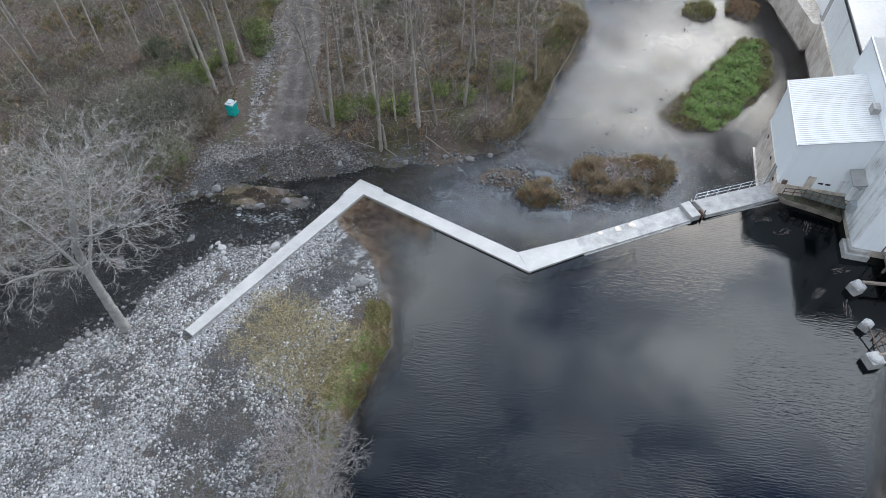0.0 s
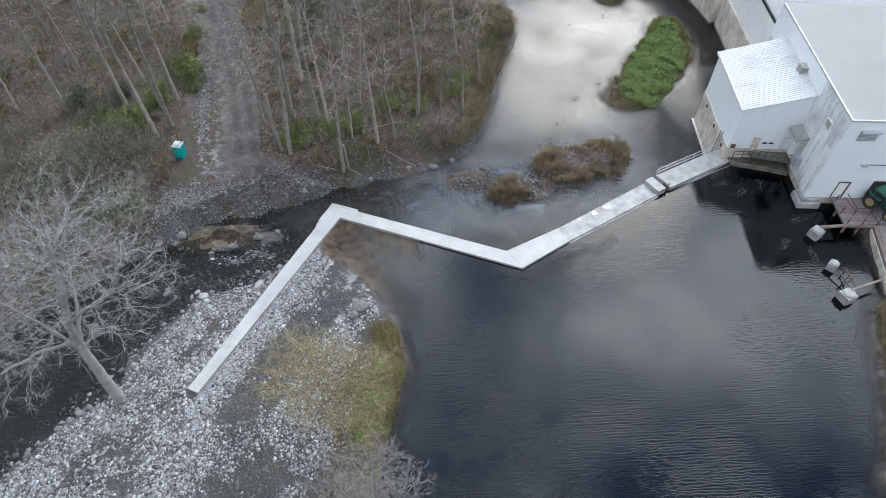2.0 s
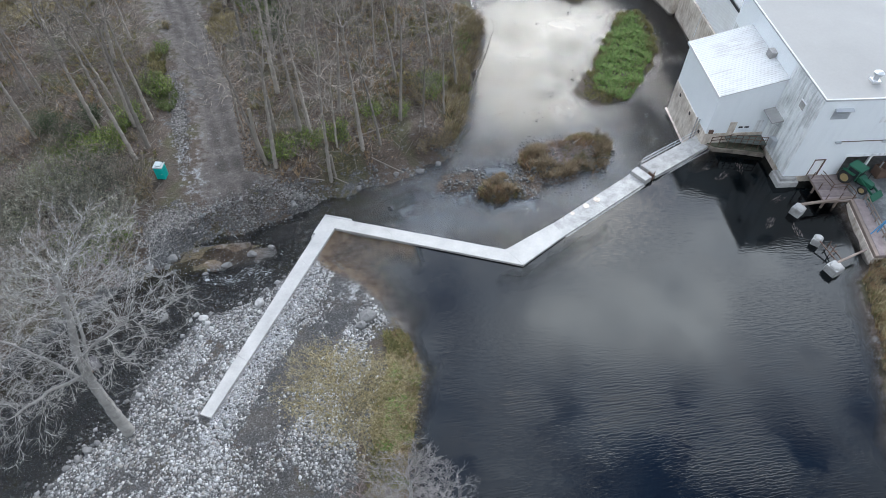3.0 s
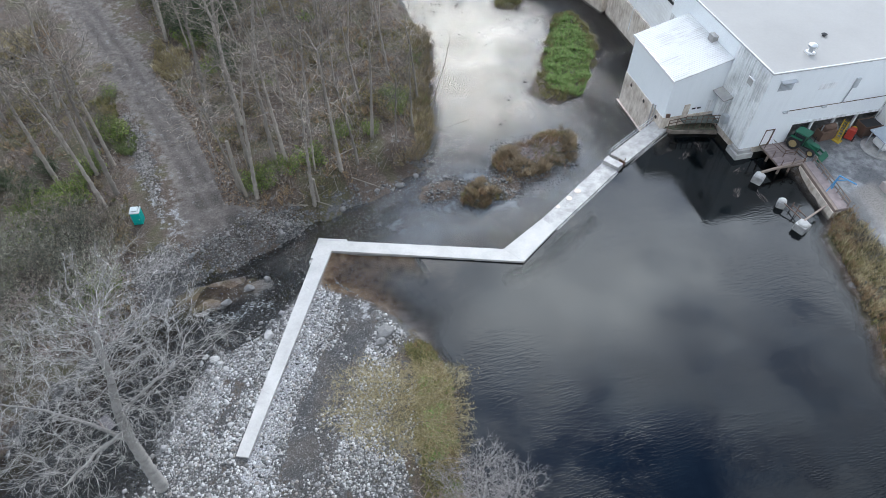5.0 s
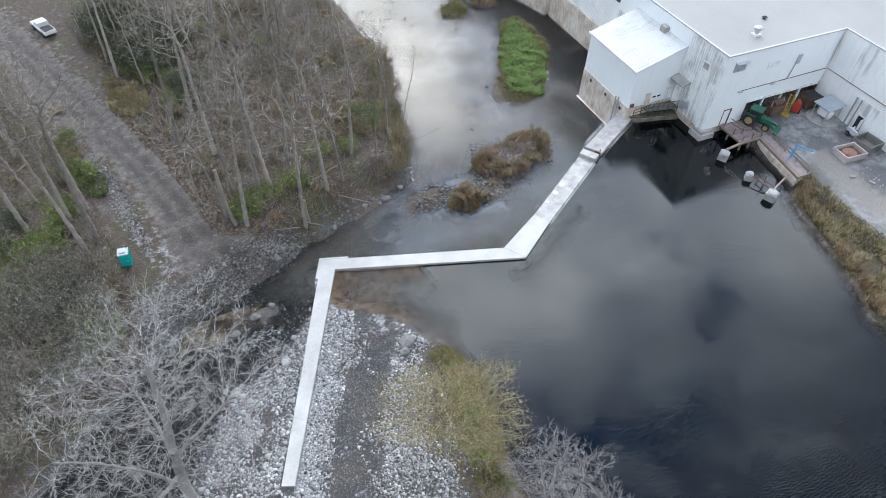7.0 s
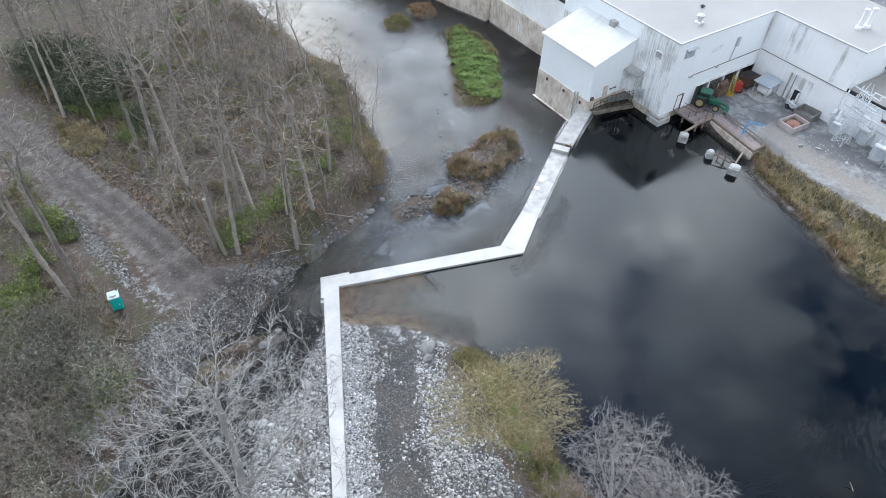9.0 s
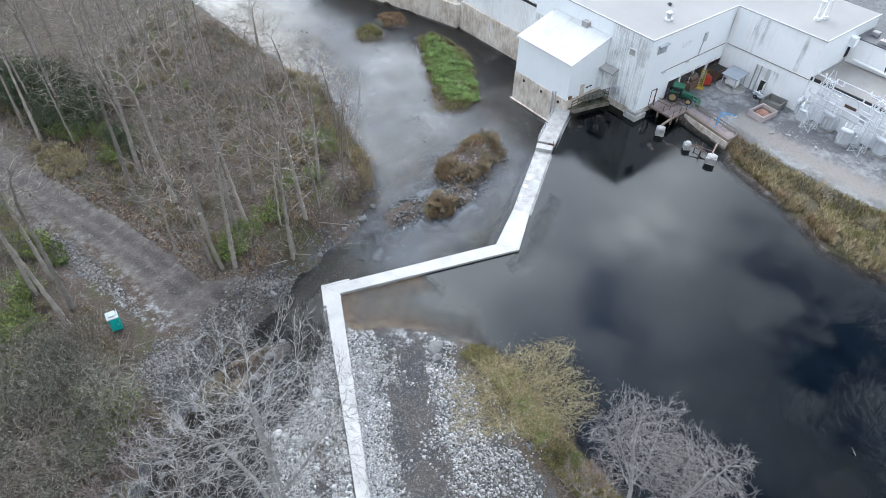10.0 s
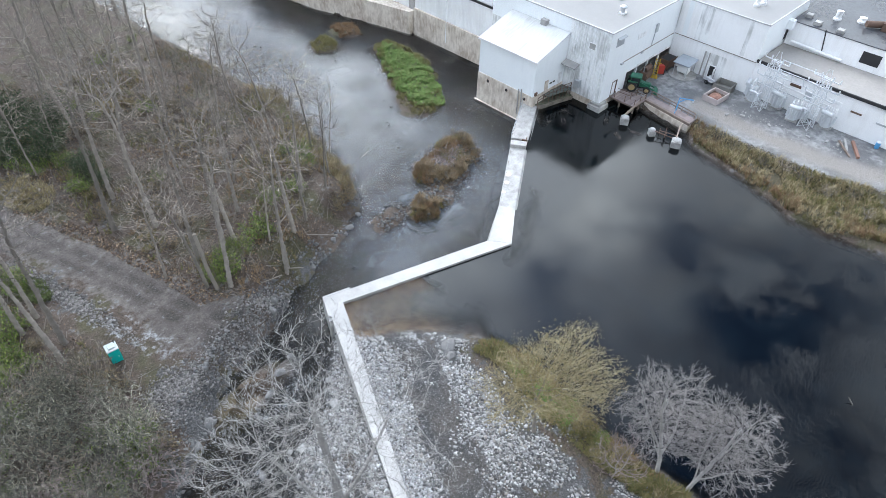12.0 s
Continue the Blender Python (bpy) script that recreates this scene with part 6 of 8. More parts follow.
ISLE_GREEN = [(31.2, 66.9), (33.6, 64.4), (36.2, 64.0), (40.5, 67.4), (44.4, 71.4), (46.6, 76.0), (48.4, 82.5), (47.6, 85.0), (44.6, 83.6), (41.0, 80.0), (36.4, 74.6), (33.0, 70.6)]
ISLE_BRUSH = [(16.4, 56.6), (16.4, 52.6), (19.0, 50.4), (24.0, 51.0), (27.4, 53.0), (29.2, 56.2), (27.0, 59.2), (22.0, 60.0), (18.4, 58.8)]
ISLE_SMALL = [(10.0, 54.6), (9.4, 52.0), (11.2, 50.2), (14.2, 50.8), (14.8, 53.4), (13.2, 55.6)]
ISLE_FAR = [(47.0, 96.0), (45.0, 92.0), (48.6, 89.6), (51.0, 93.0), (50.0, 97.0)]
ISLE_FAR_B = [(40.0, 95.0), (38.0, 91.6), (41.4, 89.4), (44.0, 92.4), (43.0, 96.0)]
blades("islet_weeds", fill(ISLE_GREEN, 2300, 41, lambda x, y: signed(x, y, ISLE_GREEN) < -0.55 + 0.6 * fbm(x, y, 2.0, 72)), 9, 0.36, 0.045, 0.9, LUSH, "lush green weeds covering a river islet", "weeds", 41)
FRINGE = [(40.0 + (x - 40.0) * 1.1, 74.0 + (y - 74.0) * 1.1) for x, y in ISLE_GREEN]
blades("islet_fringe", fill(FRINGE, 1300, 42, lambda x, y: (signed(x, y, ISLE_GREEN) > -1.3) & (land(x, y) > RIVER_LEVEL + 0.02)), 8, 0.35, 0.035, 0.8, OLIVE_GRASS, "yellow-brown fringe of a green river islet", "weeds", 42)
TAN_BRUSH = island("tan_islet_brush", [(0.12, 0.09, 0.05), (0.28, 0.21, 0.125), (0.17, 0.115, 0.065), (0.36, 0.28, 0.18), (0.07, 0.058, 0.035), (0.2, 0.12, 0.07)], 0.9)
for k, poly in enumerate((ISLE_BRUSH, ISLE_SMALL)):
    blades("islet_grass", fill(poly, (900, 420)[k], 43 + k, lambda x, y: (fbm(x, y, 2.4, 75) > -0.35) & (land(x, y) > RIVER_LEVEL + 0.3) & (np.hypot((x - 22.6) / 3.4, (y - 55.6) / 2.0) > 0.9)), 9, 0.62, 0.032, 0.8, TAN_BRUSH, "tan and brown grass on a low river islet", "grass", 43 + k)
    blades("islet_sedge", fill(poly, (330, 60)[k], 143 + k, lambda x, y: fbm(x, y, 3.2, 74) > 0.15), 9, 0.55, 0.032, 0.8, OLIVE_GRASS, "olive-green sedge on a low river islet", "grass", 143 + k)
    blades("islet_reeds", fill(poly, (420, 120)[k], 46 + k, lambda x, y: fbm(x, y, 3.0, 79) > 0.0), 8, 0.6, 0.03, 0.7, RUSTY, "rust-brown reeds on a low river islet", "reeds", 46 + k)
for k, poly in enumerate((ISLE_FAR, ISLE_FAR_B)):
    blades("islet_grass", fill(poly, 260, 48 + k), 8, 0.5, 0.035, 0.8, (RUSTY, OLIVE_GRASS)[k], "rough grass on a far river islet", "grass", 48 + k)
for x, y, s in ((22.0, 56.0, 0.45), (23.6, 55.2, 0.5)):
    copy_sized(bare[2], at_ground(x, y, rng.uniform(0, 360)), s)
for x, y, s in ((12.0, 53.0, 0.45), (26.0, 53.4, 0.75), (27.4, 55.2, 0.8), (27.6, 57.0, 0.7), (25.0, 52.8, 0.6)):
    copy_sized(brown, at_ground(x, y, rng.uniform(0, 360)), s)
for x, y, s in ((44.0, 24.0, 0.7), (43.0, 21.5, 0.6), (41.8, 14.6, 0.8), (40.6, 12.0, 0.75), (41.6, 17.4, 0.6), (38.8, 9.0, 0.8), (40.4, 6.0, 0.7), (37.0, 4.0, 0.7)):
    copy_sized(bare[2], at_ground(x, y, rng.uniform(0, 360)), s)
r_ = np.random.default_rng(144)
heap_segs = []
for i in range(420):
    a = r_.uniform(0, 6.28)
    k = r_.uniform(0, 1) ** 0.6
    q = np.array([22.6 + 3.2 * k * math.cos(a), 55.6 + 1.8 * k * math.sin(a), 0.0])
    q[2] = float(land(q[:1], q[1:2])[0]) + r_.uniform(0.02, 0.5) * (1 - 0.6 * k)
    d = r_.normal(0, 1, 3) * (1, 1, 0.25)
    heap_segs.append((q, q + d / np.linalg.norm(d) * r_.uniform(0.5, 1.6), 0.03, 0.012))
tagged(new("stick_pile", segments("stick_pile", heap_segs, 4, TWIG_ROSE, False)), "tangled pile of pinkish-grey flood sticks on an islet", "sticks", kind="stuff")
# mossy edge of the gravel bar
EDGE = [(-4.6, 34.8), (-4.4, 30.2), (-6.0, 26.0), (-8.0, 21.8), (-9.6, 16.0), (-11.5, 7.0), (-14.5, 8.0), (-12.5, 16.0), (-11.0, 22.0), (-9.6, 27.0), (-7.0, 31.0), (-6.6, 35.0)]
blades("bar_grass", fill(EDGE, 2600, 51), 9, 0.45, 0.032, 0.8, OLIVE_GRASS, "olive and yellow grass along the gravel bar's edge", "grass", 51)
blades("bar_reeds", fill(EDGE, 520, 52, lambda x, y: signed(x, y, POND) < 1.1), 8, 0.6, 0.03, 0.8, RUSTY, "rusty reeds at the gravel bar's edge", "reeds", 52)
EDGE_GREEN = [(-5.4, 30.5), (-6.4, 26.6), (-8.4, 23.0), (-9.8, 24.0), (-8.0, 28.0), (-6.8, 31.0)]
blades("bar_straw", fill(EDGE, 900, 54, lambda x, y: fbm(x, y, 2.0, 57) > 0.0), 8, 0.5, 0.03, 0.8, STRAW, "straw-coloured tufts along the gravel bar's edge", "grass", 54)
blades("bar_weeds", fill(EDGE_GREEN, 500, 53), 9, 0.4, 0.045, 0.8, LUSH, "green weeds at the gravel bar's edge", "weeds", 53)
for x, y, s in ((-5.6, 30.6, 0.7), (-6.6, 28.4, 0.75), (-7.4, 25.8, 0.7), (-8.6, 22.6, 0.8), (-9.8, 18.8, 0.8)):
    copy_sized(yellow, at_ground(x, y, rng.uniform(0, 360)), s)
for x, y, s in ((-5.2, 29.2, 0.45), (-7.6, 24.0, 0.5), (-9.0, 20.6, 0.5)):
    copy_sized(green, at_ground(x, y, rng.uniform(0, 360)), s)
# river bank and track-side grasses
BANK = [(8.0, 61.0), (10.8, 63.4), (13.0, 67.0), (15.0, 71.6), (16.8, 76.6), (19.8, 81.6), (22.2, 86.0), (22.4, 91.0), (19.0, 90.0), (16.0, 81.0), (13.0, 74.0), (10.0, 67.0)]
blades("bank_straw", fill(BANK, 900, 155, lambda x, y: fbm(x, y, 3.5, 156) > -0.1), 9, 0.6, 0.034, 0.8, STRAW, "straw-yellow tufts on the river bank", "grass", 155)
blades("bank_sedge", fill(BANK, 600, 157, lambda x, y: fbm(x, y, 3.5, 158) > 0.1), 9, 0.5, 0.034, 0.8, LUSH, "yellow-green sedge on the river bank", "grass", 157)
blades("bank_brush_grass", fill(BANK, 1900, 55), 9, 0.6, 0.03, 0.8, island("tan_bank_grass", [(0.24, 0.19, 0.11), (0.34, 0.27, 0.17), (0.13, 0.115, 0.055), (0.2, 0.13, 0.075), (0.15, 0.16, 0.06)], 0.9), "tan and russet grass on the river bank", "grass", 55)
for k, (cx, cy, rx, ry, mat, lab) in enumerate(((-15.5, 92.5, 2.6, 4.0, STRAW, "dry tan grass beside the track"), (-24.6, 78.5, 1.4, 3.0, WEED, "green weeds beside the track"), (-33.5, 71.0, 3.6, 2.4, WEED, "green ground cover in the wood"), (-48.0, 106.0, 16.0, 5.0, STRAW, "tall dry tan reeds at the wood's edge"), (-25.5, 86.0, 1.2, 3.0, OLIVE_GRASS, "olive grass beside the track"))):
    r_ = np.random.default_rng(80 + k)
    n_ = int(60 * rx * ry) if k != 3 else 2600
    a_, d_ = r_.uniform(0, 6.283, n_), np.sqrt(r_.uniform(0, 1, n_))
    blades("track_grass", np.column_stack([cx + rx * d_ * np.cos(a_), cy + ry * d_ * np.sin(a_)]), 7, 0.5 if k != 3 else 1.4, 0.035, 0.7, mat, lab, "grass", 80 + k)


ROADSIDE = [(-16.5, 62), (-14, 60), (-14.5, 78), (-17, 92), (-18.5, 92), (-16.5, 78)]


# ---- stones ----
def stone_field(name, pts, sizes, material, label, seed, sink=0.3, small=False):
    """Many rough stones in one mesh: twelve-cornered, each one turned, squashed and dented."""
    r = np.random.default_rng(seed)
    phi = (1 + 5 ** 0.5) / 2
    ico = np.array([(-1, phi, 0), (1, phi, 0), (-1, -phi, 0), (1, -phi, 0), (0, -1, phi), (0, 1, phi), (0, -1, -phi), (0, 1, -phi), (phi, 0, -1), (phi, 0, 1), (-phi, 0, -1), (-phi, 0, 1)]) / 1.9
    tri = np.array([(0, 11, 5), (0, 5, 1), (0, 1, 7), (0, 7, 10), (0, 10, 11), (1, 5, 9), (5, 11, 4), (11, 10, 2), (10, 7, 6), (7, 1, 8), (3, 9, 4), (3, 4, 2), (3, 2, 6), (3, 6, 8), (3, 8, 9), (4, 9, 5), (2, 4, 11), (6, 2, 10), (8, 6, 7), (9, 8, 1)])
    if small:
        ico = np.array([(1, 0, 0), (-1, 0, 0), (0, 1, 0), (0, -1, 0), (0, 0, 1), (0, 0, -1)]) * 1.15
        tri = np.array([(0, 2, 4), (2, 1, 4), (1, 3, 4), (3, 0, 4), (2, 0, 5), (1, 2, 5), (3, 1, 5), (0, 3, 5)])
    k = len(ico)
    n = len(pts)
    v = ico[None] * r.uniform(0.72, 1.18, (n, k, 1)) * np.stack([r.uniform(0.8, 1.3, n), r.uniform(0.7, 1.1, n), r.uniform(0.45, 0.8, n)], axis=1)[:, None]
    a = r.uniform(0, 6.283, n)
    c, s = np.cos(a)[:, None], np.sin(a)[:, None]
    x, y = v[..., 0] * c - v[..., 1] * s, v[..., 0] * s + v[..., 1] * c
    v = np.stack([x, y, v[..., 2]], axis=-1) * sizes[:, None, None]
    z = land(pts[:, 0], pts[:, 1]) + sizes * sink * 0.5
    v += np.column_stack([pts, z])[:, None]
    f = (np.arange(n) * k)[:, None, None] + tri[None]
    return tagged(new(name, fast_mesh(name, v.reshape(-1, 3), f.reshape(-1, 3), material)), label, "stones", kind="stuff")


COBBLE = island("river_cobbles", [(0.04, 0.04, 0.041), (0.2, 0.197, 0.194), (0.42, 0.415, 0.41), (0.07, 0.069, 0.068), (0.62, 0.616, 0.61), (0.3, 0.272, 0.245), (0.1, 0.098, 0.096), (0.5, 0.49, 0.47)], 0.85, 20)
COBBLE_DARK = island("wet_stones", [(0.05, 0.05, 0.052), (0.12, 0.118, 0.116), (0.17, 0.166, 0.16), (0.08, 0.077, 0.074)], 0.6, 20)
BAR = [(-9.2, 46.2), (-6.0, 38.0), (-5.6, 34.0), (-8.5, 25.0), (-11.5, 12.0), (-15.0, 2.0), (-34.0, 2.0), (-47.0, 19.0), (-40.0, 25.6), (-36.0, 30.0), (-31.6, 33.0), (-27.8, 38.0), (-25.4, 40.6), (-22.8, 43.0), (-18.2, 44.2), (-14.6, 46.4), (-10.6, 49.5)]
g_r = np.random.default_rng(90)


def clear_of_weir(x, y):
    return along(x, y, [(-23.45, 31.55), (-8.5, 50.85)]) > 0.75


def bar_density(x, y):
    gr = zone_masks(x, y)[0]
    return (np.maximum(gr ** 1.6, 0.22) + 0.5 * fbm(x, y, 2.4, 91) - 0.05 - 0.8 * step01(7.0 + 4.0 * fbm(x, y, 5.0, 160) - y, 0, 6.0) > g_r.uniform(0.15, 1.15, len(x))) & clear_of_weir(x, y)


bp = fill(BAR, 56000, 92, bar_density)
stone_field("gravel", bp, np.clip(np.exp(g_r.normal(-2.48, 0.36, len(bp))), 0.045, 0.2), COBBLE, "pale grey river cobbles spread over the gravel bar", 92, small=True)
bp = fill([(-46, 18), (-39, 24.5), (-35, 29), (-30.5, 32), (-26.8, 37.2), (-24.4, 40), (-22, 42), (-18, 43.2), (-15, 41.5), (-19.5, 37), (-24.8, 31), (-29, 25), (-38, 16)], 3000, 93, lambda x, y: (fbm(x, y, 3.0, 94) > -0.1) & clear_of_weir(x, y))
stone_field("cobbles", bp, np.clip(np.exp(g_r.normal(-2.25, 0.35, len(bp))), 0.06, 0.26), COBBLE, "larger pale cobbles along the side stream", 93)
SHORE = [(-36, 45.6), (-30, 49.0), (-24, 52.0), (-19, 53.8), (-12, 54.8), (-8, 57.0), (-3, 57.8), (3, 58.2), (7.4, 58.6), (10.4, 60.4), (12.4, 63.6), (11.4, 65.4), (8.4, 61.8), (2, 60.2), (-8, 59.4), (-13, 57.6), (-20, 57.2), (-30, 53.2), (-38, 48.0)]
bp = fill(SHORE, 2600, 95, lambda x, y: fbm(x, y, 2.6, 66) > -0.25)
stone_field("shore_stones", bp, np.clip(np.exp(g_r.normal(-2.2, 0.42, len(bp))), 0.05, 0.35), COBBLE_DARK, "dark wet stones along the river's edge", 95)


def spread(cx, cy, rx, ry, count, seed):
    r = np.random.default_rng(seed)
    return np.column_stack([cx + rx * r.normal(0, 0.5, count), cy + ry * r.normal(0, 0.5, count)])


RUBBLE = island("grey_rubble", [(0.06, 0.054, 0.05), (0.14, 0.129, 0.12), (0.27, 0.252, 0.24), (0.1, 0.092, 0.085)], 0.85, 20)
bp = spread(-25.2, 55.6, 3.6, 2.8, 2600, 96)
stone_field("rubble", bp, np.clip(np.exp(g_r.normal(-2.5, 0.4, len(bp))), 0.05, 0.25), RUBBLE, "grey crushed rubble strewn beside the track", 96, small=True)
bp = np.vstack([spread(-12.5, 57.6, 4.5, 1.6, 1500, 86), spread(-18.5, 56.0, 3.5, 2.0, 900, 87)])
stone_field("rubble", bp, np.clip(np.exp(g_r.normal(-2.4, 0.4, len(bp))), 0.05, 0.25), RUBBLE, "loose stones where the track meets the river", 97, small=True)
bp = spread(-23.3, 74.0, 1.0, 9.0, 1500, 88)
stone_field("rubble", bp, np.clip(np.exp(g_r.normal(-2.3, 0.35, len(bp))), 0.05, 0.28), RUBBLE, "dark rubble strip along the track", 97, small=True)
bp = fill([(-32, 41), (-26, 45.5), (-22, 46.6), (-14, 48.6), (-12.2, 53.6), (-18, 53.2), (-24, 51), (-31, 47)], 1300, 98, lambda x, y: (fbm(x, y, 2.4, 58) > -0.05) & (((x + 20.6) / 5.0) ** 2 + ((y - 50.9) / 1.8) ** 2 > 1))
stone_field("stream_stones", bp, np.clip(np.exp(g_r.normal(-2.35, 0.38, len(bp))), 0.07, 0.3), island("rapids_stones", [(0.03, 0.03, 0.032), (0.1, 0.098, 0.095), (0.2, 0.195, 0.185), (0.06, 0.058, 0.055)], 0.5, 20), "dark boulders and stones in the rapids", 98, 1.6)
bp = fill([(4, 54), (8, 51.5), (16.5, 49.5), (24, 49.5), (29.5, 54.5), (30, 59), (20, 61.5), (14.5, 57.5), (9, 58.2)], 1800, 99)
stone_field("shoal_stones", bp, np.clip(np.exp(g_r.normal(-2.15, 0.4, len(bp))), 0.06, 0.32), COBBLE_DARK, "wet stones on the shoals round the islets", 99, 1.2)

bp = np.vstack([fill([(-62, 31), (-47, 39.5), (-40, 44), (-34.5, 47.8), (-30, 50.2), (-29, 48.8), (-34, 45.6), (-40, 41.8), (-47, 37.2), (-61, 29)], 900, 106), fill([(-55, 24), (-40, 30.5), (-33, 36.5), (-28, 41.5), (-27, 43.5), (-34, 41), (-42, 36), (-56, 29)], 420, 107)])
stone_field("bank_stones", bp, np.clip(np.exp(g_r.normal(-2.1, 0.45, len(bp))), 0.06, 0.45), COBBLE_DARK, "dark stones along and in the side stream", 106, 1.2, small=True)

bp = fill([(-49, 19), (-40, 25.2), (-36, 29.4), (-31.5, 32.6), (-27.6, 37.4), (-25.4, 40), (-22.6, 42.6), (-18, 43.8), (-15, 45.8), (-11.4, 49.2), (-12.4, 50.6), (-16, 48.6), (-19, 46.4), (-23.6, 45), (-27, 42.4), (-29.6, 39.4), (-33.4, 35), (-37.6, 32), (-41, 28.4), (-50, 21.6)], 1500, 108, clear_of_weir)
stone_field("edge_stones", bp, np.clip(np.exp(g_r.normal(-2.1, 0.4, len(bp))), 0.07, 0.34), island("edge_stone", [(0.06, 0.06, 0.06), (0.2, 0.195, 0.19), (0.34, 0.335, 0.33), (0.12, 0.115, 0.11)], 0.8, 20), "wet grey stones at the side stream's edge", 108, 0.9, small=True)

bp = fill([(14, 64), (20, 63), (30, 64), (36, 76), (42, 88), (44, 100), (30, 108), (26, 98), (24, 86), (18, 74)], 420, 109, lambda x, y: fbm(x, y, 6.0, 59) > 0.0)
stone_field("shoal_stones", np.column_stack([bp]), np.clip(np.exp(g_r.normal(-2.1, 0.4, len(bp))), 0.06, 0.3), COBBLE_DARK, "dark stones and snags breaking the shallow river", 109, 4.6, small=True)

# ---- the woods' floor: fallen leaves, sticks and sprouts ----
FLOOR = [(-13.5, 58.8), (-6, 59.4), (2, 60.4), (8, 62), (11.5, 66), (15, 74), (18.5, 82), (20, 92), (23, 112), (-17, 112), (-15.6, 98), (-15, 75)]
FLOOR_B = [(-28, 55), (-26, 60), (-25.4, 78), (-27, 92), (-30, 112), (-70, 112), (-70, 44), (-50, 44), (-40, 47), (-33, 52)]
LITTER = island("fallen_leaf", [(0.06, 0.042, 0.03), (0.2, 0.13, 0.085), (0.1, 0.075, 0.055), (0.42, 0.31, 0.21), (0.04, 0.03, 0.024)], 0.95)
fp = np.vstack([fill(FLOOR, 14000, 110, lambda x, y: fbm(x, y, 4.0, 111) > -0.35), fill(FLOOR_B, 14000, 112, lambda x, y: fbm(x, y, 4.0, 113) > -0.35), fill(ROADSIDE, 2500, 114)])
fc = np.column_stack([fp, land(fp[:, 0], fp[:, 1]) + 0.03])
tagged(new("fallen_leaves", leaves("fallen_leaves", fc, 1, 0.02, 0.13, LITTER, 115, 0.7)), "brown fallen leaves over the woodland floor", "leaves", kind="stuff")
UNDER = island("undergrowth", [(0.1, 0.1, 0.035), (0.19, 0.165, 0.065), (0.07, 0.085, 0.025), (0.25, 0.19, 0.09), (0.13, 0.1, 0.05)], 0.9)
up = np.vstack([fill(FLOOR, 1500, 131, lambda x, y: fbm(x, y, 5.0, 132) > 0.3), fill(FLOOR_B, 2400, 133, lambda x, y: fbm(x, y, 6.0, 134) > 0.2)])
blades("undergrowth", up, 7, 0.5, 0.04, 0.8, UNDER, "patches of olive and tan undergrowth between the bare trees", "undergrowth", 135)
up = np.vstack([fill(FLOOR, 900, 136, lambda x, y: fbm(x, y, 4.0, 137) > 0.35), fill(FLOOR_B, 1200, 138, lambda x, y: fbm(x, y, 5.0, 139) > 0.35)])
blades("bracken", up, 7, 0.55, 0.045, 0.9, island("dead_bracken", [(0.19, 0.125, 0.07), (0.26, 0.175, 0.1), (0.15, 0.105, 0.06)], 0.9), "russet dead bracken on the woodland floor", "bracken", 140)
r_ = np.random.default_rng(120)
sp = np.vstack([fill(FLOOR, 3600, 121), fill(FLOOR_B, 4200, 122)])
n_ = len(sp)
p0 = np.column_stack([sp, land(sp[:, 0], sp[:, 1])])
az_, ln_, up_ = r_.uniform(0, 6.283, n_), r_.uniform(0.5, 2.2, n_), np.where(r_.random(n_) < 0.55, r_.uniform(0.0, 0.2, n_), r_.uniform(0.7, 2.5, n_))
d_ = np.column_stack([np.cos(az_), np.sin(az_), up_])
d_ /= np.linalg.norm(d_, axis=1, keepdims=True)
v_, f_ = tubes(p0 + [0, 0, 0.05], p0 + [0, 0, 0.05] + d_ * ln_[:, None], r_.uniform(0.02, 0.045, n_), r_.uniform(0.008, 0.02, n_), 3)
tagged(new("floor_sticks", fast_mesh("floor_sticks", v_, f_, island("stick_wood", [(0.12, 0.1, 0.085), (0.3, 0.27, 0.24), (0.2, 0.17, 0.145)], 0.95))), "dead sticks and thin bare sprouts on the woodland floor", "sticks", kind="stuff")


def boulder(x, y, r, material, label, seed, group="", dz=0.0):
    g = bmesh.new()
    bmesh.ops.create_icosphere(g, subdivisions=2, radius=r)
    rr = random.Random(seed)
    o = Vector((rr.uniform(0, 90), rr.uniform(0, 90), rr.uniform(0, 90)))
    sx, sy, sz = rr.uniform(0.9, 1.3), rr.uniform(0.75, 1.0), rr.uniform(0.6, 0.8)
    for v in g.verts:
        k = 0.9 + 0.42 * noise.noise(v.co * 1.1 / r + o) + 0.16 * noise.noise(v.co * 3.2 / r + o)
        v.co = Vector((v.co.x * sx * k, v.co.y * sy * k, v.co.z * sz * k))
    me = bpy.data.meshes.new("boulder")
    g.to_mesh(me)
    g.free()
    me.materials.append(material)
    ob = tagged(new("boulder", me), label, "boulder", group)
    ob.matrix_basis = at_ground(x, y, rr.uniform(0, 360), 1.0, r * 0.3 + dz)
    return ob


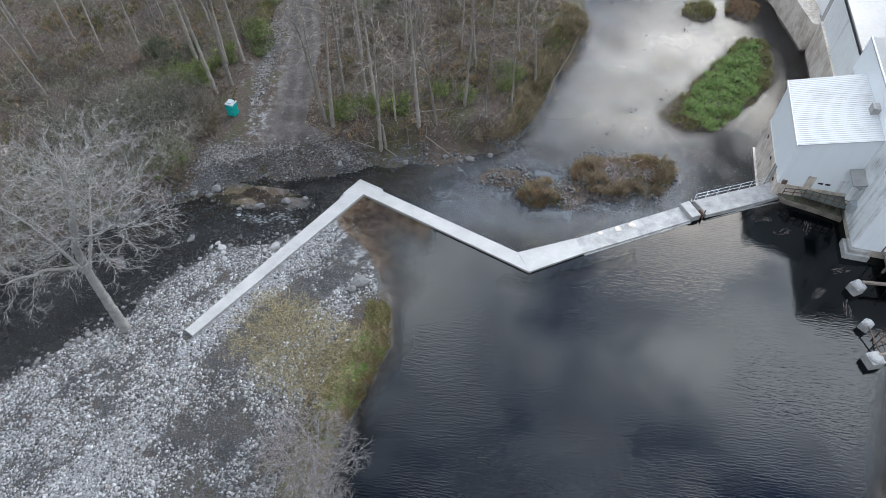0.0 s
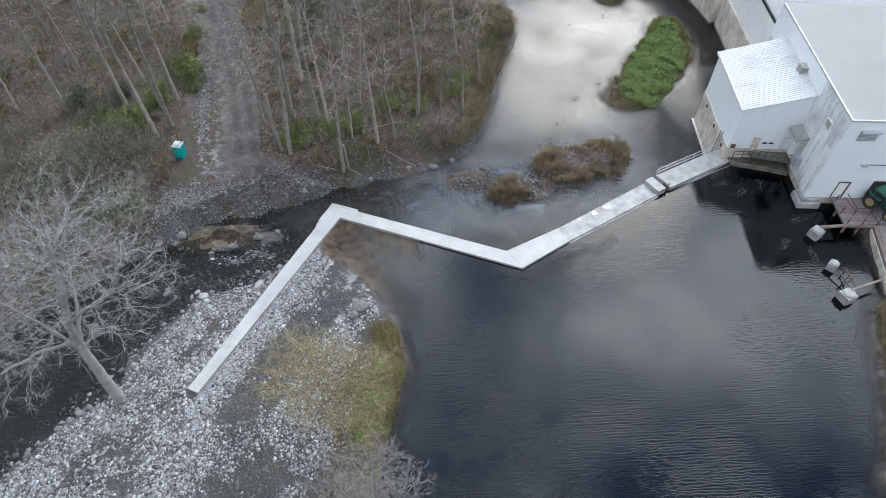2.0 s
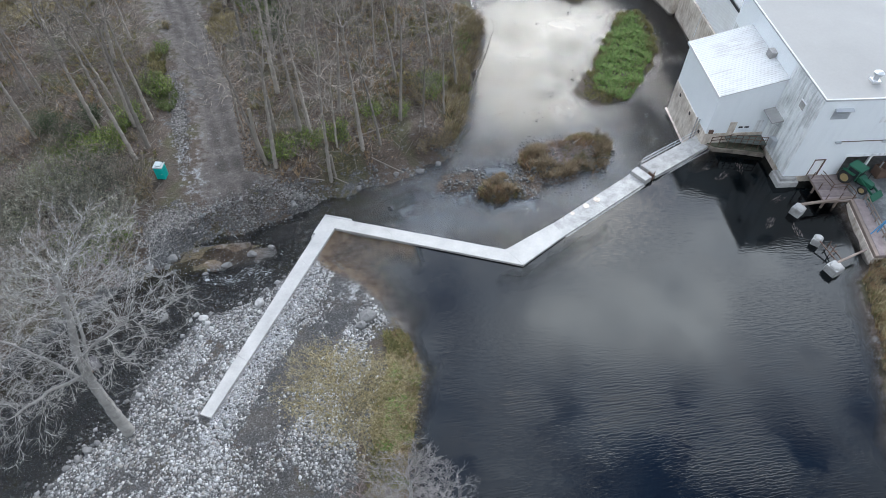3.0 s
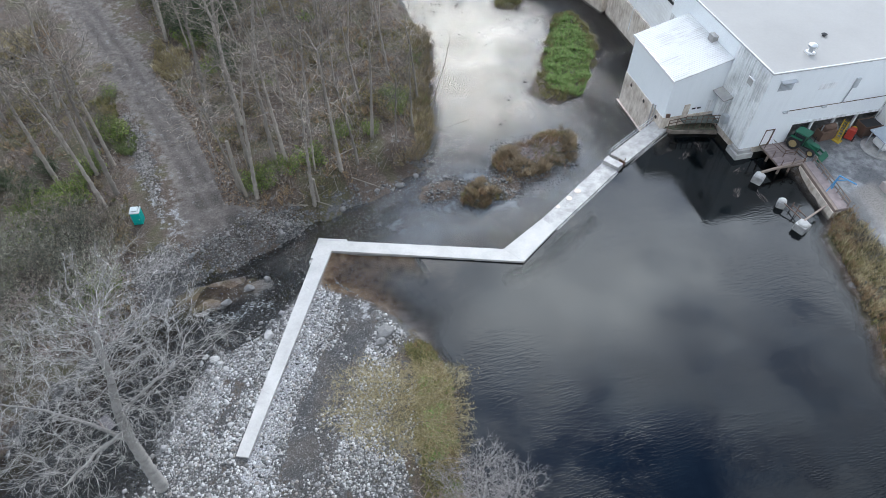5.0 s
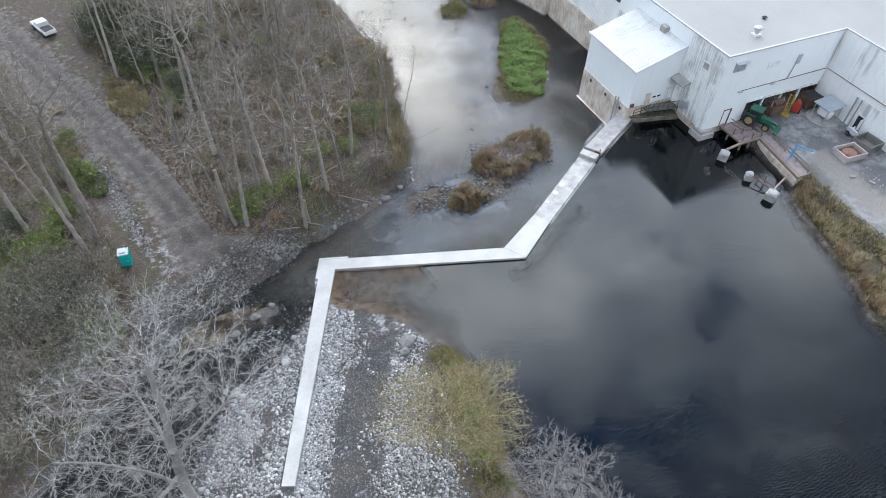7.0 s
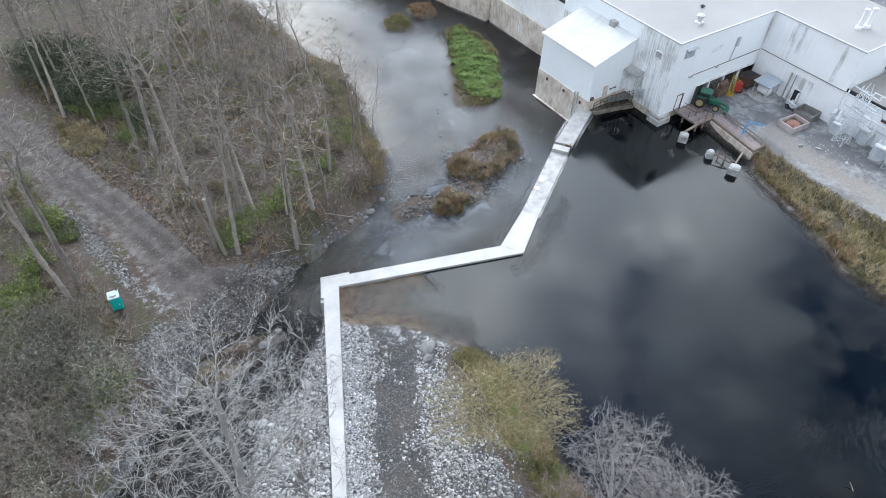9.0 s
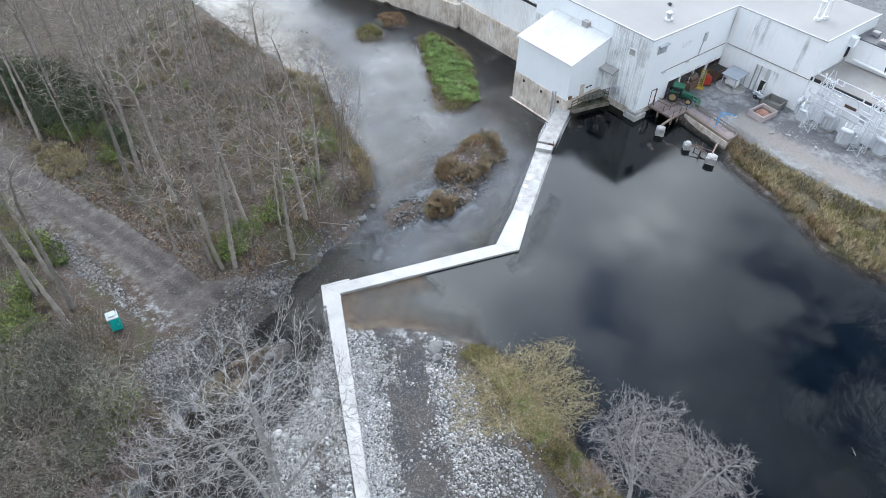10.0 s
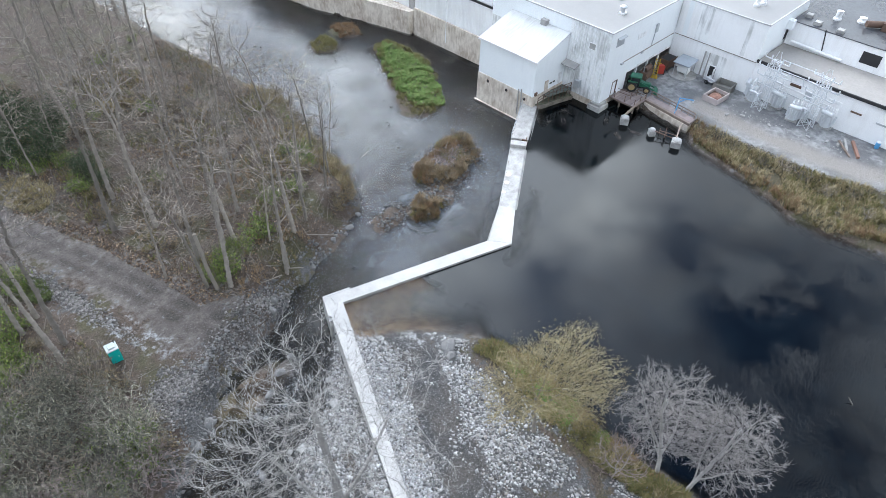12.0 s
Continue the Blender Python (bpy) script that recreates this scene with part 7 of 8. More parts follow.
STONE_PALE = plain("pale_boulder", (0.4, 0.39, 0.375), 0.85, vary=0.25, big=1.5, small=10, relief=0.5, depth=0.03)
STONE_GREY = plain("grey_boulder", (0.17, 0.165, 0.16), 0.85, vary=0.3, big=1.5, small=10, relief=0.5, depth=0.03)
for k, (x, y, r) in enumerate(((-23.1, 42.9, 0.42), (-22.7, 42.1, 0.36), (-22.4, 41.2, 0.34), (-23.8, 43.7, 0.3), (-17.6, 43.6, 0.6))):
    boulder(x, y, r, STONE_PALE, "pale rounded boulder at the gravel's edge", 600 + k, "pale boulders")
for k, (x, y, r) in enumerate(((-25.6, 51.6, 0.55), (-27.9, 50.6, 0.45), (-26.2, 50.6, 0.32), (-34.4, 31.3, 0.35), (-33.6, 31.9, 0.4), (-32.8, 32.4, 0.35), (-35.2, 30.8, 0.35), (-36.4, 29.6, 0.3), (-12.0, 56.6, 0.5), (-11.0, 57.3, 0.45), (-4.0, 57.8, 0.4), (1.0, 58.7, 0.4), (4.0, 58.6, 0.5), (6.6, 59.2, 0.4), (-17.5, 50.6, 0.5), (-20.2, 49.4, 0.5), (-22.5, 48.8, 0.45), (-15.4, 51.2, 0.4), (-26.8, 44.2, 0.5), (-1.0, 54.0, 0.4), (-37.4, 28.8, 0.3))):
    boulder(x, y, r, STONE_GREY, "grey river boulder among smaller stones", 640 + k, "grey boulders")
boulder(-7.6, 37.2, 0.85, STONE_GREY, "flat grey slab of rock at the bar's tip", 700, dz=-0.15)
boulder(-8.4, 36.4, 0.6, STONE_GREY, "grey rock at the bar's tip", 701)


# ---- dead wood ----
def log(p0, p1, r0, r1, label, seed, name="fallen_log", stubs=2):
    rr = np.random.default_rng(seed)
    p0, p1 = np.array(p0, float), np.array(p1, float)
    p0[2] += float(land(p0[:1], p0[1:2])[0])
    p1[2] += float(land(p1[:1], p1[1:2])[0])
    d = p1 - p0
    length = np.linalg.norm(d)
    segs = []
    joints = bend(rr, p0, d / length, length, r0, r1, 6, 0.035, 0.0, segs)
    g = G()
    n = 8
    ring = []
    for i, (q, dd) in enumerate([(p0, d / length)] + joints):
        a = Vector(dd).orthogonal().normalized()
        b = Vector(dd).cross(a)
        r_ = r0 + (r1 - r0) * i / 6
        ring += [Vector(q) + (a * math.cos(2 * math.pi * j / n) + b * math.sin(2 * math.pi * j / n)) * r_ * rr.uniform(0.85, 1.12) for j in range(n)]
    g.add(ring, [(i * n + j, i * n + (j + 1) % n, (i + 1) * n + (j + 1) % n, (i + 1) * n + j) for i in range(6) for j in range(n)] + [tuple(range(6 * n, 7 * n)), tuple(reversed(range(n)))])
    ob = tagged(new(name, g.mesh(name, DEADWOOD)), label, "dead wood")
    for i in range(stubs):
        q, dd = joints[rr.integers(1, 5)]
        part("branch", G().tube(q, q + off(rr, dd, 0.9) * length * 0.2, r1 * 0.6, r1 * 0.25, 6), DEADWOOD, ob)
    return ob


log((-13.9, 62.2, -0.2), (-14.9, 62.6, 8.0), 0.24, 0.19, "broken pale snag standing beside the track", 801, "snag", 0)
log((-6.4, 59.2, -0.2), (-6.6, 59.3, 3.6), 0.2, 0.15, "short bleached snag on the river bank", 802, "snag", 0)
for k, (a, b) in enumerate((((-6.7, 59.0, 0.2), (-5.0, 58.2, 0.2)), ((-7.8, 58.9, 0.2), (-10.6, 59.2, 0.3)), ((-1.6, 60.4, 0.25), (1.8, 58.6, 0.2)), ((-27.6, 62.0, 0.3), (-26.6, 59.4, 0.5)), ((-28.6, 60.8, 0.2), (-26.8, 58.6, 0.3)), ((32.0, 65.4, 0.2), (27.6, 64.6, 0.35)), ((21.0, 57.0, 0.4), (22.6, 55.4, 0.5)), ((23.6, 56.4, 0.6), (25.2, 57.0, 0.4)), ((-3.0, 63.4, 0.3), (2.0, 64.4, 0.4)), ((14.6, 66.8, 0.3), (18.4, 66.2, 0.5)))):
    log(a, b, 0.075, 0.03, "bleached fallen branch lying on the bank", 810 + k)
# leaning bare saplings over the river, and a drifting stick
tree("bare_tree", colonise(331, [(0, 0, -0.4), (0.8, 0.3, 3.0), (2.2, 0.8, 6.0), (3.4, 1.6, 9.0)], 0.13, [(3.0, 1.4, 8.4, 2.4, 1.8, 2.6)], 60, 0.5, 4.0, 0.9, 0.25, 0.018, 0, 0.6, 0.05), at_ground(14.6, 70.2, 0), BARK_GREY, TWIG_BROWN, "thin bare tree leaning out over the river", 6)
stick = tagged(new("drift_stick", segments("drift_stick", [((7.3, 1.9, 0.0), (7.5, 2.2, 0.22), 0.05, 0.04), ((7.5, 2.2, 0.22), (7.55, 2.5, 0.5), 0.04, 0.02)], 6, DEADWOOD)), "pale stick poking out of the pond", "stick")

# ---- dock and piers ----
def here(u, v, z=0.0, turn=0.0):
    return BUILD @ pose(u, v, z, 0, 0, turn)


PAINT_GREEN = plain("tractor_green", (0.015, 0.115, 0.065), 0.45, vary=0.25, small=12)
PAINT_YELLOW = plain("machine_yellow", (0.52, 0.36, 0.05), 0.5, vary=0.2, small=12)
PAINT_RED = plain("machine_red", (0.42, 0.045, 0.03), 0.5, vary=0.25, small=12)
PAINT_BLUE = plain("davit_blue", (0.09, 0.32, 0.58), 0.45, vary=0.2, small=12)
PAINT_DULL = plain("dull_tan_rim", (0.33, 0.25, 0.12), 0.6, vary=0.25, small=12)
RUBBER = plain("black_rubber", (0.025, 0.025, 0.026), 0.85, vary=0.2)
GLASS = plain("dark_glass", (0.03, 0.035, 0.04), 0.08, vary=0.1)
PLANK = plain("dock_plank", (0.28, 0.225, 0.215), 0.85, vary=0.25, big=1.5, small=14, per_object=0.25)
WHITE_STEEL = plain("white_steel", (0.68, 0.7, 0.72), 0.5, 0.2, vary=0.12)
LIGHT_GREY = plain("pale_grey_paint", (0.6, 0.62, 0.64), 0.5, vary=0.12)

dock = thing("dock", here(0, 0), "weathered timber dock on a concrete edge beside the yard", "dock")
part("edge_wall", G().prism([(4.82, -12.3), (6.0, -12.3), (7.2, -4.2), (6.0, -4.2)], -1.6, 0.9), CONCRETE_STAIN, dock, "weathered concrete dock wall", 0.04)
part("edge_beam", G().prism([(4.9, -12.3), (5.3, -12.3), (6.5, -4.15), (6.1, -4.15)], 0.904, 1.32), WOOD, dock, "heavy timber edge beam", 0.03)
part("walkway", G().prism([(5.32, -12.3), (6.75, -12.3), (7.6, -4.15), (6.52, -4.15)], 0.904, 1.34), PLANK, dock, "", 0.02)
deck = part("deck_frame", G().box(3.1, 6.6, -4.2, -4.05, 0.95, 1.2).box(3.1, 3.25, -4.05, -0.05, 0.95, 1.2).box(6.4, 6.6, -4.05, -0.05, 0.95, 1.2).box(3.25, 6.4, -2.2, -2.05, 0.95, 1.2), WOOD, dock, "", 0.01)
plank_mesh = G().box(0, 3.6, 0, 0.2, 0, 0.05).mesh("plank", PLANK)
for i in range(19):
    pl = new("plank", plank_mesh)
    pl.parent = deck
    pl.matrix_basis = pose(3.05, -4.22 + i * 0.22, 1.205)
for u, v in ((3.3, -4.0), (3.3, -1.6), (6.3, -4.0), (4.8, -4.0)):
    part("pile", G().tube((u, v, -1.9), (u, v, 1.0), 0.16, 0.14, 10), WOOD, dock)
deck_rail = thing("deck_rail", here(0, 0), "rusty steel rail round the timber deck", "railing")
for u, v in ((3.2, -4.1), (4.8, -4.1), (6.4, -4.1), (3.2, -2.4), (3.2, -0.6), (4.5, -2.6), (6.2, -2.6)):
    part("post", G().bar((u, v, 1.25), (u, v, 2.3), 0.07), RUST, deck_rail)
for z in (1.8, 2.3):
    part("rail", G().bar((4.5, -2.6, z), (6.2, -2.6, z), 0.06), RUST, deck_rail)
    part("rail", G().bar((4.5, -2.6, z), (4.2, -0.4, z), 0.06), RUST, deck_rail)
    part("rail", G().bar((6.2, -2.6, z), (6.4, -4.1, z), 0.06), RUST, deck_rail)
dock_rail = thing("dock_rail", here(0, 0), "brown wooden guard rail along the dock", "railing")
for i in range(8):
    k = i / 7
    u, v = 7.55 - 0.95 * k, -4.3 - 7.8 * k
    part("post", G().bar((u, v, 1.3), (u, v, 2.25), 0.1), WOOD, dock_rail)
for z in (1.75, 2.2):
    part("rail", G().bar((7.55, -4.3, z), (6.6, -12.1, z), 0.06, 0.14), WOOD, dock_rail)


def pier(x, y, top, w, label, turn=20):
    p_ = thing("pier", Matrix.Translation((x, y, 0)) @ pose(0, 0, 0, 0, 0, turn), label, "pier", "old pond piers")
    part("block", G().box(-w / 2, w / 2, -w / 2, w / 2, -1.9, top), CONCRETE_OLD, p_, "", 0.08)
    part("cap", G().lathe([(w * 0.5, top + 0.004), (w * 0.48, top + 0.12), (w * 0.34, top + 0.26), (w * 0.1, top + 0.3), (0.01, top + 0.3)], 9), CONCRETE, p_, "pale bird-stained top", 0.05)
    return p_


pier(42.1, 36.9, 1.0, 1.2, "pale concrete pier holding a beam to the dock")
pier(41.3, 32.5, 0.85, 0.95, "small pale concrete pier standing in the pond", 35)
pier(40.4, 28.7, 0.95, 1.35, "broad concrete pier near the grassy bank", 10)
beam = tagged(part("beam", G().bar((42.3, 37.0, 1.3), (49.0, 36.2, 1.3), 0.28, 0.22), WOOD), "weathered timber beam from pier to dock", "beam")
wreck = thing("broken_trestle", Matrix.Translation((41.2, 30.4, 0)), "dark broken trestle bars between two piers", "trestle")
part("bar", G().bar((-0.1, 1.9, 0.9), (0.2, -1.6, 0.4), 0.1), RUST, wreck)
part("bar", G().bar((0.9, 1.3, 0.6), (0.4, -1.2, 0.9), 0.08), RUST, wreck)
part("bar", G().bar((1.6, 0.4, 0.1), (0.3, 0.1, 0.8), 0.08), RUST, wreck)
part("post", G().bar((0.3, 0.2, -1.5), (0.5, 0.3, 1.6), 0.1), RUST, wreck)
part("post", G().bar((1.0, 1.2, -1.5), (0.9, 1.2, 1.0), 0.1), RUST, wreck)
tagged(part("beam", G().bar((40.6, 28.9, 1.2), (44.6, 29.4, 1.3), 0.2, 0.18), WOOD), "short timber beam from pier to bank", "beam")
for k, (x, y, a, n) in enumerate(((38.2, 36.4, 40, 9), (41.4, 39.4, 10, 6), (40.5, 34.6, 70, 8), (37.2, 44.5, 20, 7), (40.2, 45.0, 60, 6), (35.5, 46.2, 10, 5))):
    r_ = random.Random(900 + k)
    segs = []
    for i in range(n * 3):
        q = np.array([r_.uniform(-0.9, 0.9), r_.uniform(-0.35, 0.35), 0.02])
        d = np.array([r_.uniform(0.5, 1.4), r_.uniform(-0.3, 0.3), r_.uniform(-0.02, 0.12)])
        segs.append((q, q + d * 0.42, 0.028, 0.012))
    tagged(new("driftwood", segments("driftwood", segs, 6, WET_WOOD)), "clump of drift sticks floating in the pond", "driftwood", "drift clumps", "stuff").matrix_basis = Matrix.Translation((x, y, 0)) @ pose(0, 0, 0, 0, 0, a)


# ---- machines and goods in the yard ----
def wheel(parent, u, v, r, w, rim):
    m = pose(u, v, r, 0, 0, 0) @ pose(0, 0, 0, 90, 0, 0)
    ty = part("tyre", G().lathe([(r * 0.62, -w / 2), (r * 0.95, -w / 2), (r, -w * 0.3), (r, w * 0.3), (r * 0.95, w / 2), (r * 0.62, w / 2)], 22, m), RUBBER, parent)
    part("rim", G().lathe([(r * 0.6, -w * 0.4), (r * 0.6, w * 0.52), (r * 0.2, w * 0.56)], 18, m), rim, ty)
    part("hub", G().lathe([(r * 0.18, -w * 0.6), (r * 0.18, w * 0.62)], 10, m), rim, ty)
    return ty


tractor = thing("tractor", here(7.5, -1.5, YARD_Z, -62), "green farm tractor with yellow wheels and front loader", "tractor")
part("bonnet", G().prism([(0.5, -0.42), (2.1, -0.36), (2.2, 0.0), (2.1, 0.36), (0.5, 0.42)], 0.8, lambda x, y: 1.65 - 0.12 * x), PAINT_GREEN, tractor, "", 0.08)
part("chassis", G().box(-0.9, 2.0, -0.3, 0.3, 0.55, 0.85), RUBBER, tractor, "", 0.03)
cab = part("cab", G().prism([(-0.95, -0.7), (0.45, -0.65), (0.45, 0.65), (-0.95, 0.7)], 0.9, 2.25), GLASS, tractor, "dark glazed cab", 0.06)
part("cab_roof", G().box(-1.1, 0.6, -0.8, 0.8, 2.25, 2.42), PAINT_GREEN, cab, "green cab roof", 0.06)
for sx in (-0.92, 0.42):
    for sy in (-0.68, 0.68):
        part("pillar", G().bar((sx, sy, 0.9), (sx, sy, 2.25), 0.09), PAINT_GREEN, cab)
for sy in (-0.82, 0.82):
    wheel(tractor, -0.65, sy, 0.82, 0.42, PAINT_DULL)
    wheel(tractor, 1.65, sy * 0.86, 0.52, 0.3, PAINT_DULL)
    part("fender", G().prism([(-1.35, sy - 0.22), (0.15, sy - 0.22), (0.15, sy + 0.22), (-1.35, sy + 0.22)], 1.6, 1.7), PAINT_GREEN, tractor, "", 0.05)
    part("loader_arm", G().bar((0.5, sy * 0.62, 1.5), (2.9, sy * 0.62, 0.55), 0.12, 0.2), PAINT_GREEN, tractor)
part("bucket", G().prism([(2.75, -1.0), (3.35, -1.0), (3.35, 1.0), (2.75, 1.0)], 0.1, lambda x, y: 0.75 - (x - 2.75) * 0.8), PAINT_GREEN, tractor, "green loader bucket", 0.03)
part("exhaust", G().tube((1.2, 0.25, 1.5), (1.2, 0.25, 2.3), 0.05), RUBBER, tractor)

lift = thing("ladder_lift", here(12.9, -1.5, YARD_Z, 20), "yellow ladder-like conveyor lift standing against machinery", "lift")
for sy in (-0.3, 0.3):
    part("stile", G().bar((0.2, sy, 0.0), (-0.3, sy, 3.4), 0.1, 0.16), PAINT_YELLOW, lift)
for i in range(8):
    k = (i + 0.5) / 8
    part("rung", G().bar((0.2 - 0.5 * k, -0.3, 3.4 * k), (0.2 - 0.5 * k, 0.3, 3.4 * k), 0.07), PAINT_YELLOW, lift)
part("foot", G().box(-0.2, 0.7, -0.5, 0.5, 0.0, 0.15), PAINT_YELLOW, lift, "", 0.02)
rack = thing("machine_rack", here(11.6, -0.6, YARD_Z, 5), "rusty red-brown machine frame in the open bay", "machine")
part("frame", G().box(-1.2, 1.2, -0.6, 0.6, 0.2, 1.5), RUST, rack, "", 0.05)
part("drum", G().tube((-0.8, 0.0, 1.8), (0.9, 0.0, 1.8), 0.45, n=16), RUST, rack)
for sx in (-1.0, 1.0):
    part("leg", G().bar((sx, 0, 0), (sx, 0, 2.3), 0.12), STEEL, rack)
mower = thing("red_implement", here(14.9, -1.3, YARD_Z, 35), "red farm implement with a yellow guard", "implement")
part("body", G().prism([(-0.8, -0.5), (0.9, -0.4), (0.9, 0.4), (-0.8, 0.5)], 0.3, lambda x, y: 1.5 - 0.3 * x), PAINT_RED, mower, "", 0.08)
part("guard", G().tube((0.9, 0.0, 0.8), (1.4, 0.0, 0.8), 0.35, n=14), PAINT_YELLOW, mower)
for sy in (-0.55, 0.55):
    wheel(mower, -0.3, sy, 0.35, 0.2, PAINT_RED)
skip = thing("waste_skip", here(17.6, -0.9, YARD_Z, 0), "dark brown open waste skip in the corner", "skip")
part("body", G().prism([(-1.2, -0.8), (1.2, -0.8), (1.2, 0.8), (-1.2, 0.8)], 0.25, 1.7).box(-1.3, 1.3, -0.9, -0.8, 1.5, 1.8).box(-1.3, 1.3, 0.8, 0.9, 1.5, 1.8), RUST, skip, "", 0.04)
part("load", G().box(-1.1, 1.1, -0.75, 0.75, 1.7, 1.76), DARK, skip)
for sx in (-1.0, 1.0):
    part("skid", G().box(sx - 0.1, sx + 0.1, -0.8, 0.8, 0.0, 0.25), RUST, skip)
shelter = thing("tank_shelter", here(17.4, -4.0, YARD_Z, 0), "small grey-roofed shelter over a white tank", "shelter")
for sx in (-1.2, 1.2):
    for sy in (-1.1, 1.1):
        part("post", G().bar((sx, sy, 0), (sx, sy, 2.3), 0.1), STEEL, shelter)
part("roof", G().prism([(-1.5, -1.4), (1.4, -1.4), (1.4, 1.4), (-1.5, 1.4)], lambda x, y: 2.3 + 0.12 * x, lambda x, y: 2.4 + 0.12 * x), plain("blue_grey_roof_sheet", (0.36, 0.4, 0.44), 0.5, vary=0.2), shelter, "blue-grey sheet roof", 0.02)
part("slab", G().lathe([(2.2, -0.1), (2.2, 0.06), (2.1, 0.1)], 20), CONCRETE_OLD, shelter)
tank = thing("fuel_tank", here(17.3, -4.0, YARD_Z + 0.1, 90), "white horizontal tank under a shelter", "tank")
part("barrel", G().lathe([(0.3, -1.0), (0.6, -0.85), (0.65, -0.7), (0.65, 0.7), (0.6, 0.85), (0.3, 1.0)], 20, pose(0, 0, 0.85, 0, 90, 0)), TRIM, tank, "", 0, True)
for sx in (-0.6, 0.6):
    part("saddle", G().box(sx - 0.1, sx + 0.1, -0.5, 0.5, 0.0, 0.5), STEEL, tank)
davit = thing("davit_crane", here(6.7, -9.1, YARD_Z, -70) @ Matrix.Diagonal((0.82, 0.82, 0.82, 1)), "bright blue steel davit on the dock edge", "crane")
part("post", G().bar((0, 0, 0), (0, 0, 2.6), 0.16), PAINT_BLUE, davit)
part("post", G().bar((-0.1, -1.1, 0), (0, -0.1, 2.4), 0.12), PAINT_BLUE, davit)
part("arm", G().bar((0, 0, 2.6), (2.4, 0.5, 2.5), 0.14), PAINT_BLUE, davit)
part("brace", G().bar((0, 0, 1.7), (1.1, 0.2, 2.5), 0.1), PAINT_BLUE, davit)
part("hoist", G().box(2.2, 2.5, 0.35, 0.65, 2.1, 2.45), LIGHT_GREY, davit, "", 0.03)
BIN_CONCRETE = plain("pinkish_concrete", (0.46, 0.4, 0.385), 0.85, vary=0.2, big=0.8, small=6.0)
planter = thing("rubble_box", here(14.2, -11.4, YARD_Z, -4) @ Matrix.Diagonal((0.78, 0.78, 0.8, 1)), "pale concrete bin half full of red rubble", "bin")
part("bin_wall", G().box(-2.2, 2.1, -1.6, -1.4, 0, 1.1), BIN_CONCRETE, planter, "", 0.03)
part("bin_wall", G().box(-2.2, 2.1, 1.4, 1.6, 0, 1.1), BIN_CONCRETE, planter, "", 0.03)
part("bin_wall", G().box(-2.2, -2.0, -1.4, 1.4, 0, 1.1), BIN_CONCRETE, planter, "", 0.03)
part("bin_wall", G().box(1.9, 2.1, -1.4, 1.4, 0, 1.1), BIN_CONCRETE, planter, "", 0.03)
heap = thing("rubble_heap", here(14.2, -11.4, YARD_Z, -4) @ Matrix.Diagonal((0.78, 0.78, 0.8, 1)), "heap of red-brown brick rubble in a bin", "rubble", kind="stuff")
part("fill_bed", G().box(-1.98, 1.88, -1.38, 1.38, 0, 0.45), RUST, heap)
part("rubble_mound", G().lathe([(1.25, 0.42), (1.0, 0.75), (0.5, 0.95), (0.05, 1.0)], 12), plain("red_rubble", (0.3, 0.16, 0.12), 0.9, vary=0.4, big=3, small=12, relief=0.8, depth=0.08), heap)
cart = thing("small_trailer", here(18.0, -8.3, YARD_Z, 70), "small dark trailer with pale scrap beside the wall", "trailer")
part("bed", G().box(-0.9, 0.9, -0.55, 0.55, 0.45, 0.6), STEEL, cart, "", 0.03)
part("scrap", G().bar((-0.7, -0.2, 0.7), (0.8, 0.3, 0.8), 0.25, 0.2).bar((-0.3, 0.3, 0.75), (0.5, -0.4, 0.9), 0.2, 0.15), LIGHT_GREY, cart)
for sy in (-0.6, 0.6):
    wheel(cart, 0.0, sy, 0.32, 0.18, STEEL)
CRATE_WOOD = plain("grey_crate_timber", (0.2, 0.195, 0.18), 0.9, vary=0.3, small=15)
crate = thing("open_crate", here(17.75, -10.9, YARD_Z, 4) @ Matrix.Diagonal((1.2, 1.35, 1.0, 1)), "open weathered grey timber crate beside the wing", "crate")
for sx0, sx1, sy0, sy1 in ((-1.1, 1.1, -1.0, -0.9), (-1.1, 1.1, 0.9, 1.0), (-1.1, -1.0, -0.9, 0.9), (1.0, 1.1, -0.9, 0.9)):
    part("side", G().box(sx0, sx1, sy0, sy1, 0.0, 1.1), CRATE_WOOD, crate, "", 0.01)
part("floor_board", G().box(-1.0, 1.0, -0.9, 0.9, 0.05, 0.15), CRATE_WOOD, crate)


